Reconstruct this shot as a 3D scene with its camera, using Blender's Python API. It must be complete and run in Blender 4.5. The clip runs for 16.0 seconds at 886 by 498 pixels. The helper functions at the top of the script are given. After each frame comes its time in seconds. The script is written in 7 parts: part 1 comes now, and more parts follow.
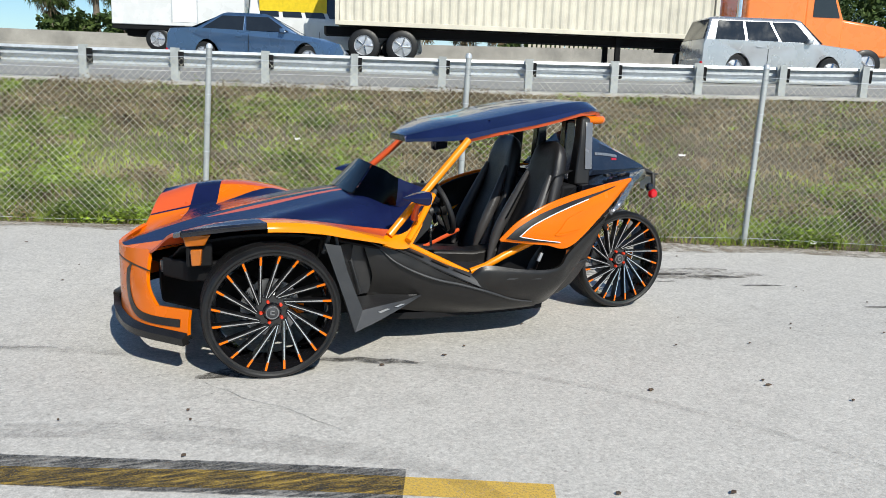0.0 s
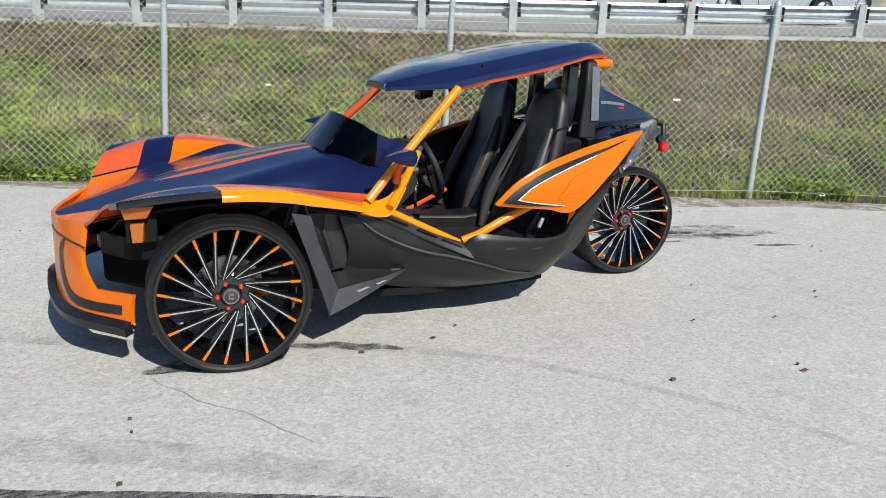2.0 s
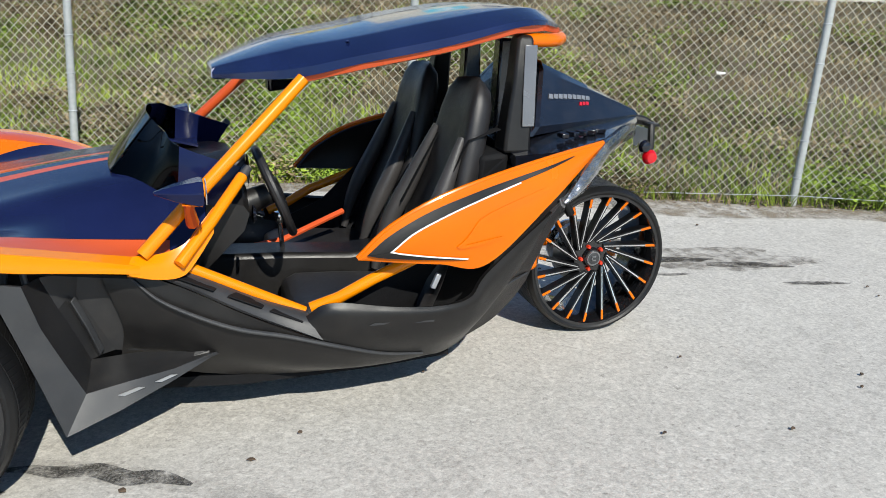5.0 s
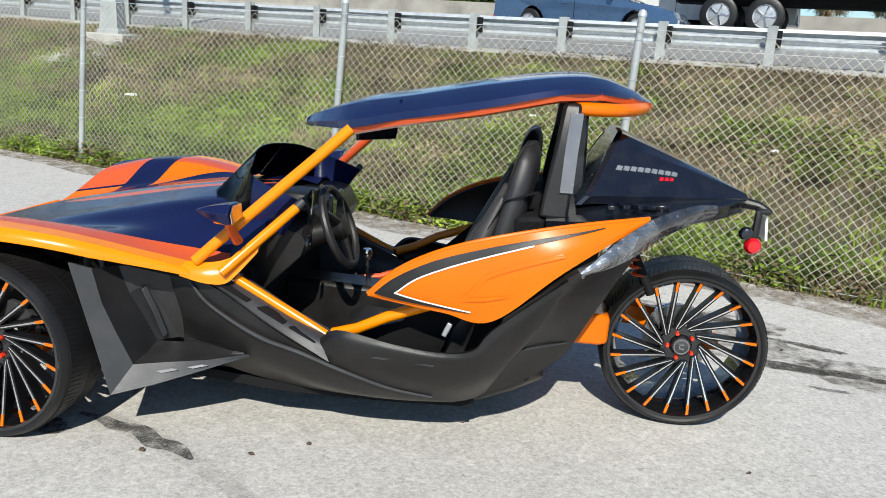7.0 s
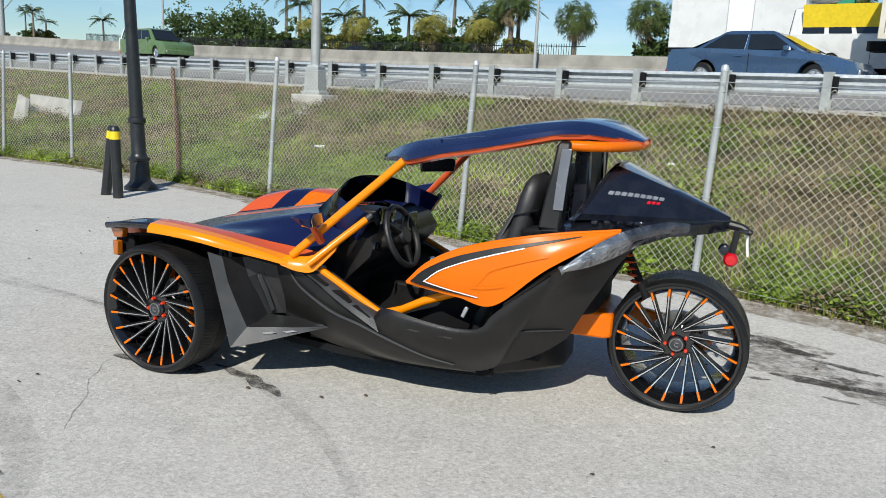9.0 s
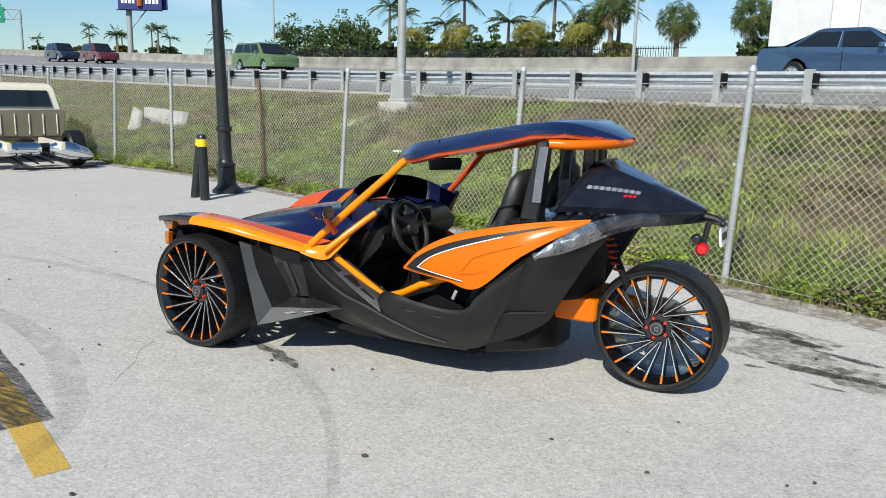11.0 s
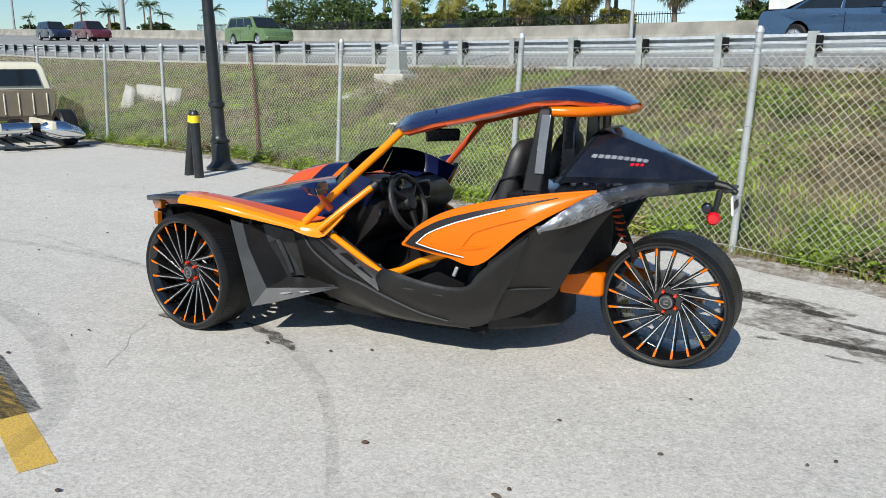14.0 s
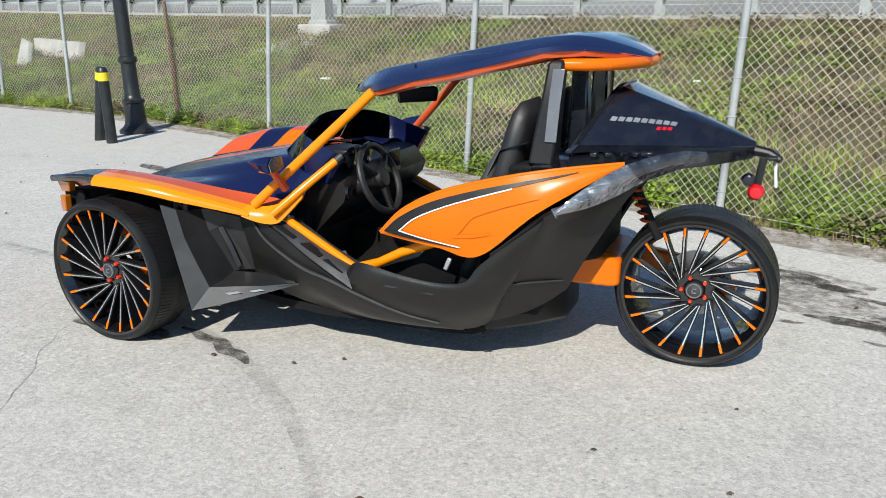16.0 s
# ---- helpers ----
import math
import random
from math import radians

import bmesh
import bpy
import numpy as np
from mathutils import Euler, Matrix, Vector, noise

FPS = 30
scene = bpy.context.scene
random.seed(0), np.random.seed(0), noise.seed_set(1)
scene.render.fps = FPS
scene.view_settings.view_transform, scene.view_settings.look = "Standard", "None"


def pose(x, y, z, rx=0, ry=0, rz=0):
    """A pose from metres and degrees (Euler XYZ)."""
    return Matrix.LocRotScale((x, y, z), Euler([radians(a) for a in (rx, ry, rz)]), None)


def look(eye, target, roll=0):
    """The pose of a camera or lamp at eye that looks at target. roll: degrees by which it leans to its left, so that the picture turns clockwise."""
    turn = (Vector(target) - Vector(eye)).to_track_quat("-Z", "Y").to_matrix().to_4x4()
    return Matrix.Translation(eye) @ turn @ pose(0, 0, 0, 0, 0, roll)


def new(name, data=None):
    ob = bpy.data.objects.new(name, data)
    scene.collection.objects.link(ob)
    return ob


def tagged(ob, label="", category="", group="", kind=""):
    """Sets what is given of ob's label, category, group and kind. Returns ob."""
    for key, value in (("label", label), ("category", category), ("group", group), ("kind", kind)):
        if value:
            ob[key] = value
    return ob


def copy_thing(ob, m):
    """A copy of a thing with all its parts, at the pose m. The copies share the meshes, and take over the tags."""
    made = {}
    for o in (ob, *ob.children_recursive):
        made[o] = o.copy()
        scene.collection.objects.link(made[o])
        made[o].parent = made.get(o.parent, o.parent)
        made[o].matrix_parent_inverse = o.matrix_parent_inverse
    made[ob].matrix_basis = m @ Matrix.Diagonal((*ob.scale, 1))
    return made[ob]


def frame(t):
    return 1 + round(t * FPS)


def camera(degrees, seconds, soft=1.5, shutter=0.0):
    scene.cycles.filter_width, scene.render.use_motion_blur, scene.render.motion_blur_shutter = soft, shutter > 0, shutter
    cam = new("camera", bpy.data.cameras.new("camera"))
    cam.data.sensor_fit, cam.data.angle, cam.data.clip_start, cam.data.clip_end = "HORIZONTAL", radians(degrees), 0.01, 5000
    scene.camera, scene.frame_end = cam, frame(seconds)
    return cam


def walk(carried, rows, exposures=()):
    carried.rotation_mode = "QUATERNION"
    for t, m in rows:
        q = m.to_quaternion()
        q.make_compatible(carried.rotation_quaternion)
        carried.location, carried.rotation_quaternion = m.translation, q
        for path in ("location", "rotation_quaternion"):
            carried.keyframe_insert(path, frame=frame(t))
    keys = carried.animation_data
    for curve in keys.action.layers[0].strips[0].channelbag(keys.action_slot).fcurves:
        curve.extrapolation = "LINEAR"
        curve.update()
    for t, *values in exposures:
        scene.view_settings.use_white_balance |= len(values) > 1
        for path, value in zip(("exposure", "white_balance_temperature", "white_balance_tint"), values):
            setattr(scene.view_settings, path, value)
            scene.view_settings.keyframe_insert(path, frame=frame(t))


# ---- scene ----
cam = camera(57.9, 16.0, soft=0.7)
PATH = [
    (0, (-0.674, -5.014, 1.506), (0.05, -3.191, 1.113), 2.1),
    (0.5, (-0.599, -4.906, 1.517), (0.105, -3.078, 1.115), 2.6),
    (1, (-0.532, -4.792, 1.505), (0.14, -2.959, 1.069), 2.9),
    (1.5, (-0.5, -4.573, 1.484), (0.159, -2.752, 0.986), 2.8),
    (2, (-0.477, -4.401, 1.49), (0.286, -2.628, 0.965), 1.9),
    (2.5, (-0.351, -4.281, 1.48), (0.543, -2.574, 0.941), 0.7),
    (3, (-0.097, -4.12, 1.492), (0.872, -2.461, 0.936), 0.3),
    (5.5, (1.182, -3.206, 1.516), (1.509, -1.337, 0.884), 1.9),
    (6, (1.571, -3.194, 1.482), (1.57, -1.274, 0.92), 1.9),
    (6.5, (1.725, -3.294, 1.534), (1.632, -1.372, 0.988), 3.8),
    (7, (1.985, -3.537, 1.55), (1.761, -1.614, 1.049), 3.8),
    (7.5, (2.258, -3.719, 1.569), (1.856, -1.814, 1.113), 3.3),
    (8, (2.554, -3.916, 1.579), (1.997, -2.042, 1.156), 3.6),
    (8.5, (2.775, -4.149, 1.583), (2.145, -2.295, 1.174), 3.5),
    (9, (2.964, -4.321, 1.591), (2.255, -2.494, 1.194), 2.6),
    (9.5, (3.226, -4.376, 1.591), (2.413, -2.591, 1.2), 2.4),
    (10, (3.408, -4.441, 1.6), (2.55, -2.679, 1.204), 2.3),
    (12.5, (3.927, -4.5, 1.616), (2.88, -2.842, 1.221), 0.0),
    (13, (3.903, -4.458, 1.614), (2.864, -2.801, 1.195), 0.0),
    (13.5, (3.759, -4.391, 1.596), (2.765, -2.709, 1.168), 0.3),
    (14, (3.616, -4.327, 1.588), (2.675, -2.623, 1.13), 0.2),
    (14.5, (3.452, -4.152, 1.565), (2.561, -2.429, 1.074), 0.3),
    (15, (3.292, -3.966, 1.566), (2.422, -2.245, 1.039), 0.2),
    (15.5, (3.112, -3.845, 1.554), (2.31, -2.098, 1.002), -0.2),
    (16, (2.981, -3.75, 1.55), (2.223, -1.99, 0.981), -0.1),
]
walk(cam, [(t, look(eye, target, roll)) for t, eye, target, roll in PATH],
     [(0, 0.31), (2, 0.31), (3, 0.25), (5.5, 0.36), (7, 0.42), (8, 0.24), (9, 0.18), (10, 0.24), (12.5, 0.29), (14, 0.32), (16, 0.38)])

# ---- daylight ----
SUN_FROM = Vector((0.11, -0.99, 0.86)).normalized()
world = bpy.data.worlds.new("world")
scene.world = world
world.use_nodes = True
_n, _l = world.node_tree.nodes, world.node_tree.links
_bg = _n["Background"]
_sky = _n.new("ShaderNodeTexSky")
_sky.sky_type, _sky.sun_disc = "NISHITA", False
_sky.sun_elevation = math.asin(SUN_FROM.z)
_sky.sun_rotation = math.atan2(SUN_FROM.x, SUN_FROM.y)
_sky.air_density, _sky.dust_density, _sky.ozone_density = 1.0, 0.15, 3.0
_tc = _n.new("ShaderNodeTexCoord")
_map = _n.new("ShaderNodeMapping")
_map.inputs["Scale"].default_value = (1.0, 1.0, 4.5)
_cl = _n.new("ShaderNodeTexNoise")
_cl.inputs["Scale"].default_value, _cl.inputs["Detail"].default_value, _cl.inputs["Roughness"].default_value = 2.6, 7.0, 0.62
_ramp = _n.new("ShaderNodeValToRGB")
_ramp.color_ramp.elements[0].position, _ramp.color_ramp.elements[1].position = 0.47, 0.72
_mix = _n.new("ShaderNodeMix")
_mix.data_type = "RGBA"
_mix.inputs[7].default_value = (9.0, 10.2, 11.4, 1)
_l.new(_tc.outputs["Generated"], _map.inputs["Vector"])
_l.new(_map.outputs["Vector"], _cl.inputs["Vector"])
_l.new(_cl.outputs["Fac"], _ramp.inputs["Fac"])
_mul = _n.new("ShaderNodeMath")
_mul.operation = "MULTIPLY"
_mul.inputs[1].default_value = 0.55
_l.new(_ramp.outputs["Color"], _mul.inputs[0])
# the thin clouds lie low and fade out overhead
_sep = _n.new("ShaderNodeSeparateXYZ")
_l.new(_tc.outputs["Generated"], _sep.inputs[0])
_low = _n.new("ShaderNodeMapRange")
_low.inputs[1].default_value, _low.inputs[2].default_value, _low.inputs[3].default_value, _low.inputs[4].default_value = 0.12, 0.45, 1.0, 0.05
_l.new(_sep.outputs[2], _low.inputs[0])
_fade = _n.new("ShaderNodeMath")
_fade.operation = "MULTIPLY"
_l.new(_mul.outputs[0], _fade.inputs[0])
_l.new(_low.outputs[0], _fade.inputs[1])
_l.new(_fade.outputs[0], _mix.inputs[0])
_tint = _n.new("ShaderNodeMix")
_tint.data_type, _tint.blend_type = "RGBA", "MULTIPLY"
_tint.inputs[0].default_value = 1.0
_tint.inputs[7].default_value = (0.78, 0.96, 1.08, 1)
_l.new(_sky.outputs["Color"], _tint.inputs[6])
_l.new(_tint.outputs[2], _mix.inputs[6])
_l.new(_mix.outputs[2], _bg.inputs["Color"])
_bg.inputs["Strength"].default_value = 0.084

sun = new("sun", bpy.data.lights.new("sun", "SUN"))
sun.data.energy, sun.data.angle, sun.data.color = 4.35, radians(0.53), (1.0, 0.975, 0.875)
sun.matrix_world = look(SUN_FROM * 40, (0, 0, 0))

# ---- materials ----
def nodes_of(name):
    m = bpy.data.materials.new(name)
    m.use_nodes = True
    n = m.node_tree.nodes
    return m, n, m.node_tree.links, n["Principled BSDF"]


def noise_node(n, l, scale, detail=4.0, rough=0.55, coords="Object", stretch=None):
    tc = n.new("ShaderNodeTexCoord")
    t = n.new("ShaderNodeTexNoise")
    t.inputs["Scale"].default_value, t.inputs["Detail"].default_value, t.inputs["Roughness"].default_value = scale, detail, rough
    if stretch:
        mp = n.new("ShaderNodeMapping")
        mp.inputs["Scale"].default_value = stretch
        l.new(tc.outputs[coords], mp.inputs["Vector"])
        l.new(mp.outputs["Vector"], t.inputs["Vector"])
    else:
        l.new(tc.outputs[coords], t.inputs["Vector"])
    return t


def ramp_node(n, l, src, a, b, ca, cb):
    r = n.new("ShaderNodeValToRGB")
    e = r.color_ramp.elements
    e[0].position, e[1].position = a, b
    e[0].color, e[1].color = (*ca, 1), (*cb, 1)
    l.new(src, r.inputs["Fac"])
    return r


def mix_node(n, l, fac, a, b, mode="MIX"):
    x = n.new("ShaderNodeMix")
    x.data_type, x.blend_type = "RGBA", mode
    for sock, v in ((x.inputs[0], fac), (x.inputs[6], a), (x.inputs[7], b)):
        if isinstance(v, (int, float)):
            sock.default_value = v
        elif isinstance(v, tuple):
            sock.default_value = (*v, 1)
        else:
            l.new(v, sock)
    return x.outputs[2]


def surface(name, color, rough=0.5, metal=0.0, vary=0.15, scale=6.0, grain=80.0, bump=0.0, coat=0.0, rough_vary=0.1, spec=0.5, dust=0.0, relief=0.002):
    """A painted, moulded or metal surface with wear at two scales."""
    m, n, l, p = nodes_of(name)
    big, fine = noise_node(n, l, scale, 5.0), noise_node(n, l, grain, 3.0)
    lo, hi = tuple(c * (1 - vary) for c in color), tuple(min(1, c * (1 + vary)) for c in color)
    col = ramp_node(n, l, big.outputs["Fac"], 0.3, 0.7, lo, hi).outputs["Color"]
    col = mix_node(n, l, 0.35 * vary, col, ramp_node(n, l, fine.outputs["Fac"], 0.35, 0.65, (0, 0, 0), (1, 1, 1)).outputs["Color"], "OVERLAY")
    if dust:
        d = noise_node(n, l, scale * 2.3, 6.0, 0.7)
        col = mix_node(n, l, ramp_node(n, l, d.outputs["Fac"], 0.45, 0.75, (0, 0, 0), (dust, dust, dust)).outputs["Color"], col, (0.35, 0.31, 0.26))
    l.new(col, p.inputs["Base Color"])
    rr = ramp_node(n, l, big.outputs["Fac"], 0.3, 0.7, (max(0.02, rough - rough_vary),) * 3, (min(1, rough + rough_vary),) * 3)
    l.new(rr.outputs["Color"], p.inputs["Roughness"])
    p.inputs["Metallic"].default_value = metal
    p.inputs["Specular IOR Level"].default_value = spec
    p.inputs["Coat Weight"].default_value, p.inputs["Coat Roughness"].default_value = coat, 0.04
    if bump:
        b = n.new("ShaderNodeBump")
        b.inputs["Strength"].default_value, b.inputs["Distance"].default_value = bump, relief
        l.new(fine.outputs["Fac"], b.inputs["Height"])
        l.new(b.outputs["Normal"], p.inputs["Normal"])
    return m


def glass(name, color, alpha_mix, rough=0.02):
    """Tinted thin pane: mostly seen through, with a mirror gloss."""
    m, n, l, p = nodes_of(name)
    out = n["Material Output"]
    tr, gl, fr, mx = n.new("ShaderNodeBsdfTransparent"), n.new("ShaderNodeBsdfGlossy"), n.new("ShaderNodeFresnel"), n.new("ShaderNodeMixShader")
    tr.inputs["Color"].default_value = (*color, 1)
    gl.inputs["Roughness"].default_value = rough
    fr.inputs["IOR"].default_value = 1.5 + alpha_mix
    l.new(fr.outputs["Fac"], mx.inputs["Fac"])
    l.new(tr.outputs[0], mx.inputs[1])
    l.new(gl.outputs[0], mx.inputs[2])
    l.new(mx.outputs[0], out.inputs["Surface"])
    return m


M_ORANGE = surface("orange_paint", (0.72, 0.142, 0.0004), 0.26, 0.0, 0.04, 3.0, 300, coat=0.15, rough_vary=0.05, spec=0.25)
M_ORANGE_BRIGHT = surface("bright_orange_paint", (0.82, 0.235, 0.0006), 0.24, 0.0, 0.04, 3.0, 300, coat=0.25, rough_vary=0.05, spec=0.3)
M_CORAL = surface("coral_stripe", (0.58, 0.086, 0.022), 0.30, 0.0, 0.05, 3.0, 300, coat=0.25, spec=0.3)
M_NAVY = surface("navy_paint", (0.007, 0.011, 0.050), 0.22, 0.0, 0.2, 3.0, 300, coat=0.16, rough_vary=0.05, spec=0.22)
# the same navy, glossier and with the sky's blue sheen mixed into its colour
M_ROOF = surface("roof_navy_paint", (0.008, 0.015, 0.062), 0.20, 0.1, 0.2, 3.0, 300, coat=0.5, rough_vary=0.05, spec=0.3)
M_BLACK_GLOSS = surface("black_gloss", (0.006, 0.007, 0.012), 0.22, 0.0, 0.2, 4.0, 200, coat=0.6, dust=0.03)
M_PLASTIC = surface("black_plastic", (0.0080, 0.0072, 0.0071), 0.40, 0.0, 0.12, 5.0, 500, bump=0.25, dust=0.018, spec=0.45)
M_GREY_PLASTIC = surface("grey_plastic", (0.032, 0.033, 0.036), 0.46, 0.0, 0.12, 5.0, 500, bump=0.25, dust=0.04)
M_FIN = surface("dark_grey_plastic", (0.018, 0.0178, 0.019), 0.42, 0.0, 0.12, 5.0, 500, bump=0.25, dust=0.03)
M_DARK = surface("dark_underside", (0.007, 0.007, 0.008), 0.8, 0.0, 0.3, 8.0, 120, bump=0.3, spec=0.2)
M_RUBBER = surface("tyre_rubber", (0.0065, 0.0065, 0.007), 0.46, 0.0, 0.2, 7.0, 150, bump=0.3, dust=0.015, spec=0.4)
M_RIM = surface("rim_black", (0.006, 0.006, 0.007), 0.16, 0.0, 0.2, 8.0, 200, coat=1.0)
M_SPOKE = surface("spoke_black", (0.005, 0.005, 0.006), 0.38, 0.0, 0.2, 8.0, 200, coat=0.15, spec=0.3)
M_CHROME = surface("machined_silver", (0.86, 0.87, 0.88), 0.20, 1.0, 0.06, 12.0, 300)
M_SEAT = surface("black_vinyl", (0.016, 0.015, 0.016), 0.44, 0.0, 0.25, 7.0, 260, bump=0.5)
M_SEAT_GREY = surface("grey_vinyl", (0.045, 0.042, 0.042), 0.40, 0.0, 0.15, 7.0, 260, bump=0.5)
M_TRIM = surface("satin_trim", (0.36, 0.36, 0.37), 0.30, 0.9, 0.1, 6.0, 200)
# middle grey for the roll hoop's changing reflection, put in as colour
M_HOOP_GLEAM = surface("satin_grey_trim", (0.19, 0.19, 0.20), 0.28, 0.4, 0.1, 6.0, 200)
M_TRIM_PALE = surface("pale_foil", (0.30, 0.31, 0.33), 0.35, 0.5, 0.1, 20.0, 200)
M_SILVER = surface("silver_paint", (0.45, 0.46, 0.48), 0.35, 0.6, 0.1, 6.0, 200)
M_WHITE = surface("white_paint", (0.78, 0.78, 0.77), 0.35, 0.0, 0.06, 4.0, 200, coat=0.3)
M_RED = surface("red_plastic", (0.55, 0.006, 0.012), 0.2, 0.0, 0.1, 10.0, 200, coat=0.8)
M_LUG = surface("red_anodised", (0.62, 0.035, 0.008), 0.3, 0.0, 0.1, 10.0, 200, coat=0.4)
M_AMBER = surface("amber_lens", (0.42, 0.11, 0.004), 0.15, 0.0, 0.1, 30.0, 200, coat=0.8)
M_SMOKE = glass("smoked_acrylic", (0.13, 0.145, 0.16), 0.0)
M_SMOKE_DARK = glass("dark_smoked_acrylic", (0.030, 0.038, 0.065), -0.24)
M_WINDOW = surface("dark_window_glass", (0.012, 0.015, 0.018), 0.06, 0.0, 0.1, 3.0, 100, coat=0.5)
# wrapped lenses: strong light and dark blotches in the colour imitate the wrap's glints
M_WRAP = surface("clear_wrapped_lens", (0.26, 0.265, 0.28), 0.10, 0.75, 0.6, 14.0, 22, bump=1.0, coat=1.0, relief=0.03)
M_WRAP_DARK = surface("smoky_wrapped_lens", (0.060, 0.064, 0.076), 0.10, 0.6, 0.8, 12.0, 20, bump=1.0, coat=1.0, relief=0.03)
M_GALV = surface("galvanised_steel", (0.50, 0.53, 0.555), 0.45, 0.35, 0.15, 9.0, 60, bump=0.1)
M_GALV_DULL = surface("weathered_zinc", (0.37, 0.39, 0.39), 0.6, 0.25, 0.15, 4.0, 40, bump=0.1)
M_WIRE = surface("chain_wire", (0.46, 0.45, 0.37), 0.55, 0.0, 0.15, 2.0, 60)
M_RUST = surface("rusty_post", (0.16, 0.085, 0.05), 0.8, 0.1, 0.3, 9.0, 60, bump=0.5)
M_CONCRETE = surface("concrete", (0.42, 0.405, 0.38), 0.9, 0.0, 0.18, 2.0, 60, bump=0.6)
M_BARRIER = surface("stained_barrier_concrete", (0.27, 0.255, 0.225), 0.9, 0.0, 0.3, 0.8, 40, bump=0.4)
M_BLACK_POLE = surface("black_pole_paint", (0.012, 0.014, 0.016), 0.38, 0.0, 0.2, 6.0, 90, bump=0.15, dust=0.04)
M_YELLOW = surface("yellow_band", (0.80, 0.58, 0.02), 0.5, 0.0, 0.1, 9.0, 90)
M_SIGN_GREEN = surface("sign_green", (0.0, 0.23, 0.12), 0.5, 0.0, 0.05)
M_BILL_BLUE = surface("billboard_blue", (0.012, 0.025, 0.16), 0.6, 0.0, 0.05)


# ---- building tools ----
class Geo:
    """Vertices and faces gathered from simple solids."""

    def __init__(self):
        self.v, self.f = [], []

    def add(self, verts, faces):
        k = len(self.v)
        self.v += [tuple(p) for p in verts]
        self.f += [tuple(i + k for i in q) for q in faces]
        return self

    def box(self, c, s, m=None):
        x, y, z = (a / 2 for a in s)
        pts = [Vector((i * x, j * y, k * z)) for i in (-1, 1) for j in (-1, 1) for k in (-1, 1)]
        if m is not None:
            pts = [m @ p for p in pts]
        return self.add([Vector(c) + p for p in pts], [(0, 1, 3, 2), (4, 6, 7, 5), (0, 4, 5, 1), (2, 3, 7, 6), (0, 2, 6, 4), (1, 5, 7, 3)])

    def loft(self, rings, close=True, cap=True):
        """Skin through rings of equally many points."""
        n, v, f = len(rings[0]), [], []
        for r in rings:
            v += list(r)
        m = n if close else n - 1
        for i in range(len(rings) - 1):
            for j in range(m):
                a, b = i * n + j, i * n + (j + 1) % n
                f.append((a, b, b + n, a + n))
        if cap and close:
            f.append(tuple(range(n - 1, -1, -1)))
            f.append(tuple(range((len(rings) - 1) * n, len(rings) * n)))
        return self.add(v, f)

    def tube(self, path, r, n=10, cap=True):
        """A round bar along a path; r is one radius or one for each point."""
        path = [Vector(p) for p in path]
        rs = r if isinstance(r, (list, tuple)) else [r] * len(path)
        rings, up = [], None
        for i, p in enumerate(path):
            d = (path[min(i + 1, len(path) - 1)] - path[max(i - 1, 0)]).normalized()
            if up is None:
                up = d.orthogonal().normalized()
            up = (up - d * up.dot(d)).normalized()
            side = d.cross(up)
            rings.append([p + (up * math.cos(2 * math.pi * k / n) + side * math.sin(2 * math.pi * k / n)) * rs[i] for k in range(n)])
        return self.loft(rings, cap=cap)

    def prism(self, outline, depth):
        """An outline of 3D points, thickened by the vector depth."""
        o, d, n = [Vector(p) for p in outline], Vector(depth), len(outline)
        return self.add(o + [p + d for p in o], [tuple(range(n - 1, -1, -1)), tuple(range(n, 2 * n))] + [(i, (i + 1) % n, (i + 1) % n + n, i + n) for i in range(n)])

    def sheet(self, grid, t=0.006):
        """A thick sheet over rows of points; t metres below them."""
        g = np.array(grid, float)
        du, dv = np.gradient(g, axis=0), np.gradient(g, axis=1)
        nn = np.cross(du, dv)
        nn /= np.maximum(np.linalg.norm(nn, axis=2, keepdims=True), 1e-9)
        low = g - nn * t
        a, b = g.shape[:2]
        v = [Vector(p) for p in g.reshape(-1, 3)] + [Vector(p) for p in low.reshape(-1, 3)]
        f, k = [], a * b
        for i in range(a - 1):
            for j in range(b - 1):
                q = (i * b + j, (i + 1) * b + j, (i + 1) * b + j + 1, i * b + j + 1)
                f.append(q)
                f.append(tuple(k + w for w in reversed(q)))
        rim = [i * b for i in range(a)] + [(a - 1) * b + j for j in range(1, b)] + [i * b + b - 1 for i in range(a - 2, -1, -1)] + [j for j in range(b - 2, 0, -1)]
        for i, w in enumerate(rim):
            x = rim[(i + 1) % len(rim)]
            f.append((x, w, w + k, x + k))
        return self.add(v, f)

    def lathe(self, profile, n=32, axis="Z", c=(0, 0, 0), closed=False):
        """Turn (radius, height) pairs about an axis."""
        rings = []
        for k in range(n):
            a = 2 * math.pi * k / n
            ring = []
            for r, h in profile:
                x, y = r * math.cos(a), r * math.sin(a)
                ring.append(Vector(c) + Vector((x, y, h) if axis == "Z" else (x, h, y) if axis == "Y" else (h, x, y)))
            rings.append(ring)
        rings.append(rings[0])
        return self.loft(rings, close=closed, cap=False)

    def mirror_y(self):
        k = Geo()
        k.v = [(p[0], -p[1], p[2]) for p in self.v]
        k.f = [tuple(reversed(q)) for q in self.f]
        return k

    def join(self, other):
        return self.add(other.v, other.f)

    def mesh(self, name, material, smooth=35, weld=True, fix=True):
        me = bpy.data.meshes.new(name)
        me.from_pydata([tuple(p) for p in self.v], [], self.f)
        if weld or fix:
            bm = bmesh.new()
            bm.from_mesh(me)
            if weld:
                bmesh.ops.remove_doubles(bm, verts=bm.verts, dist=0.0002)
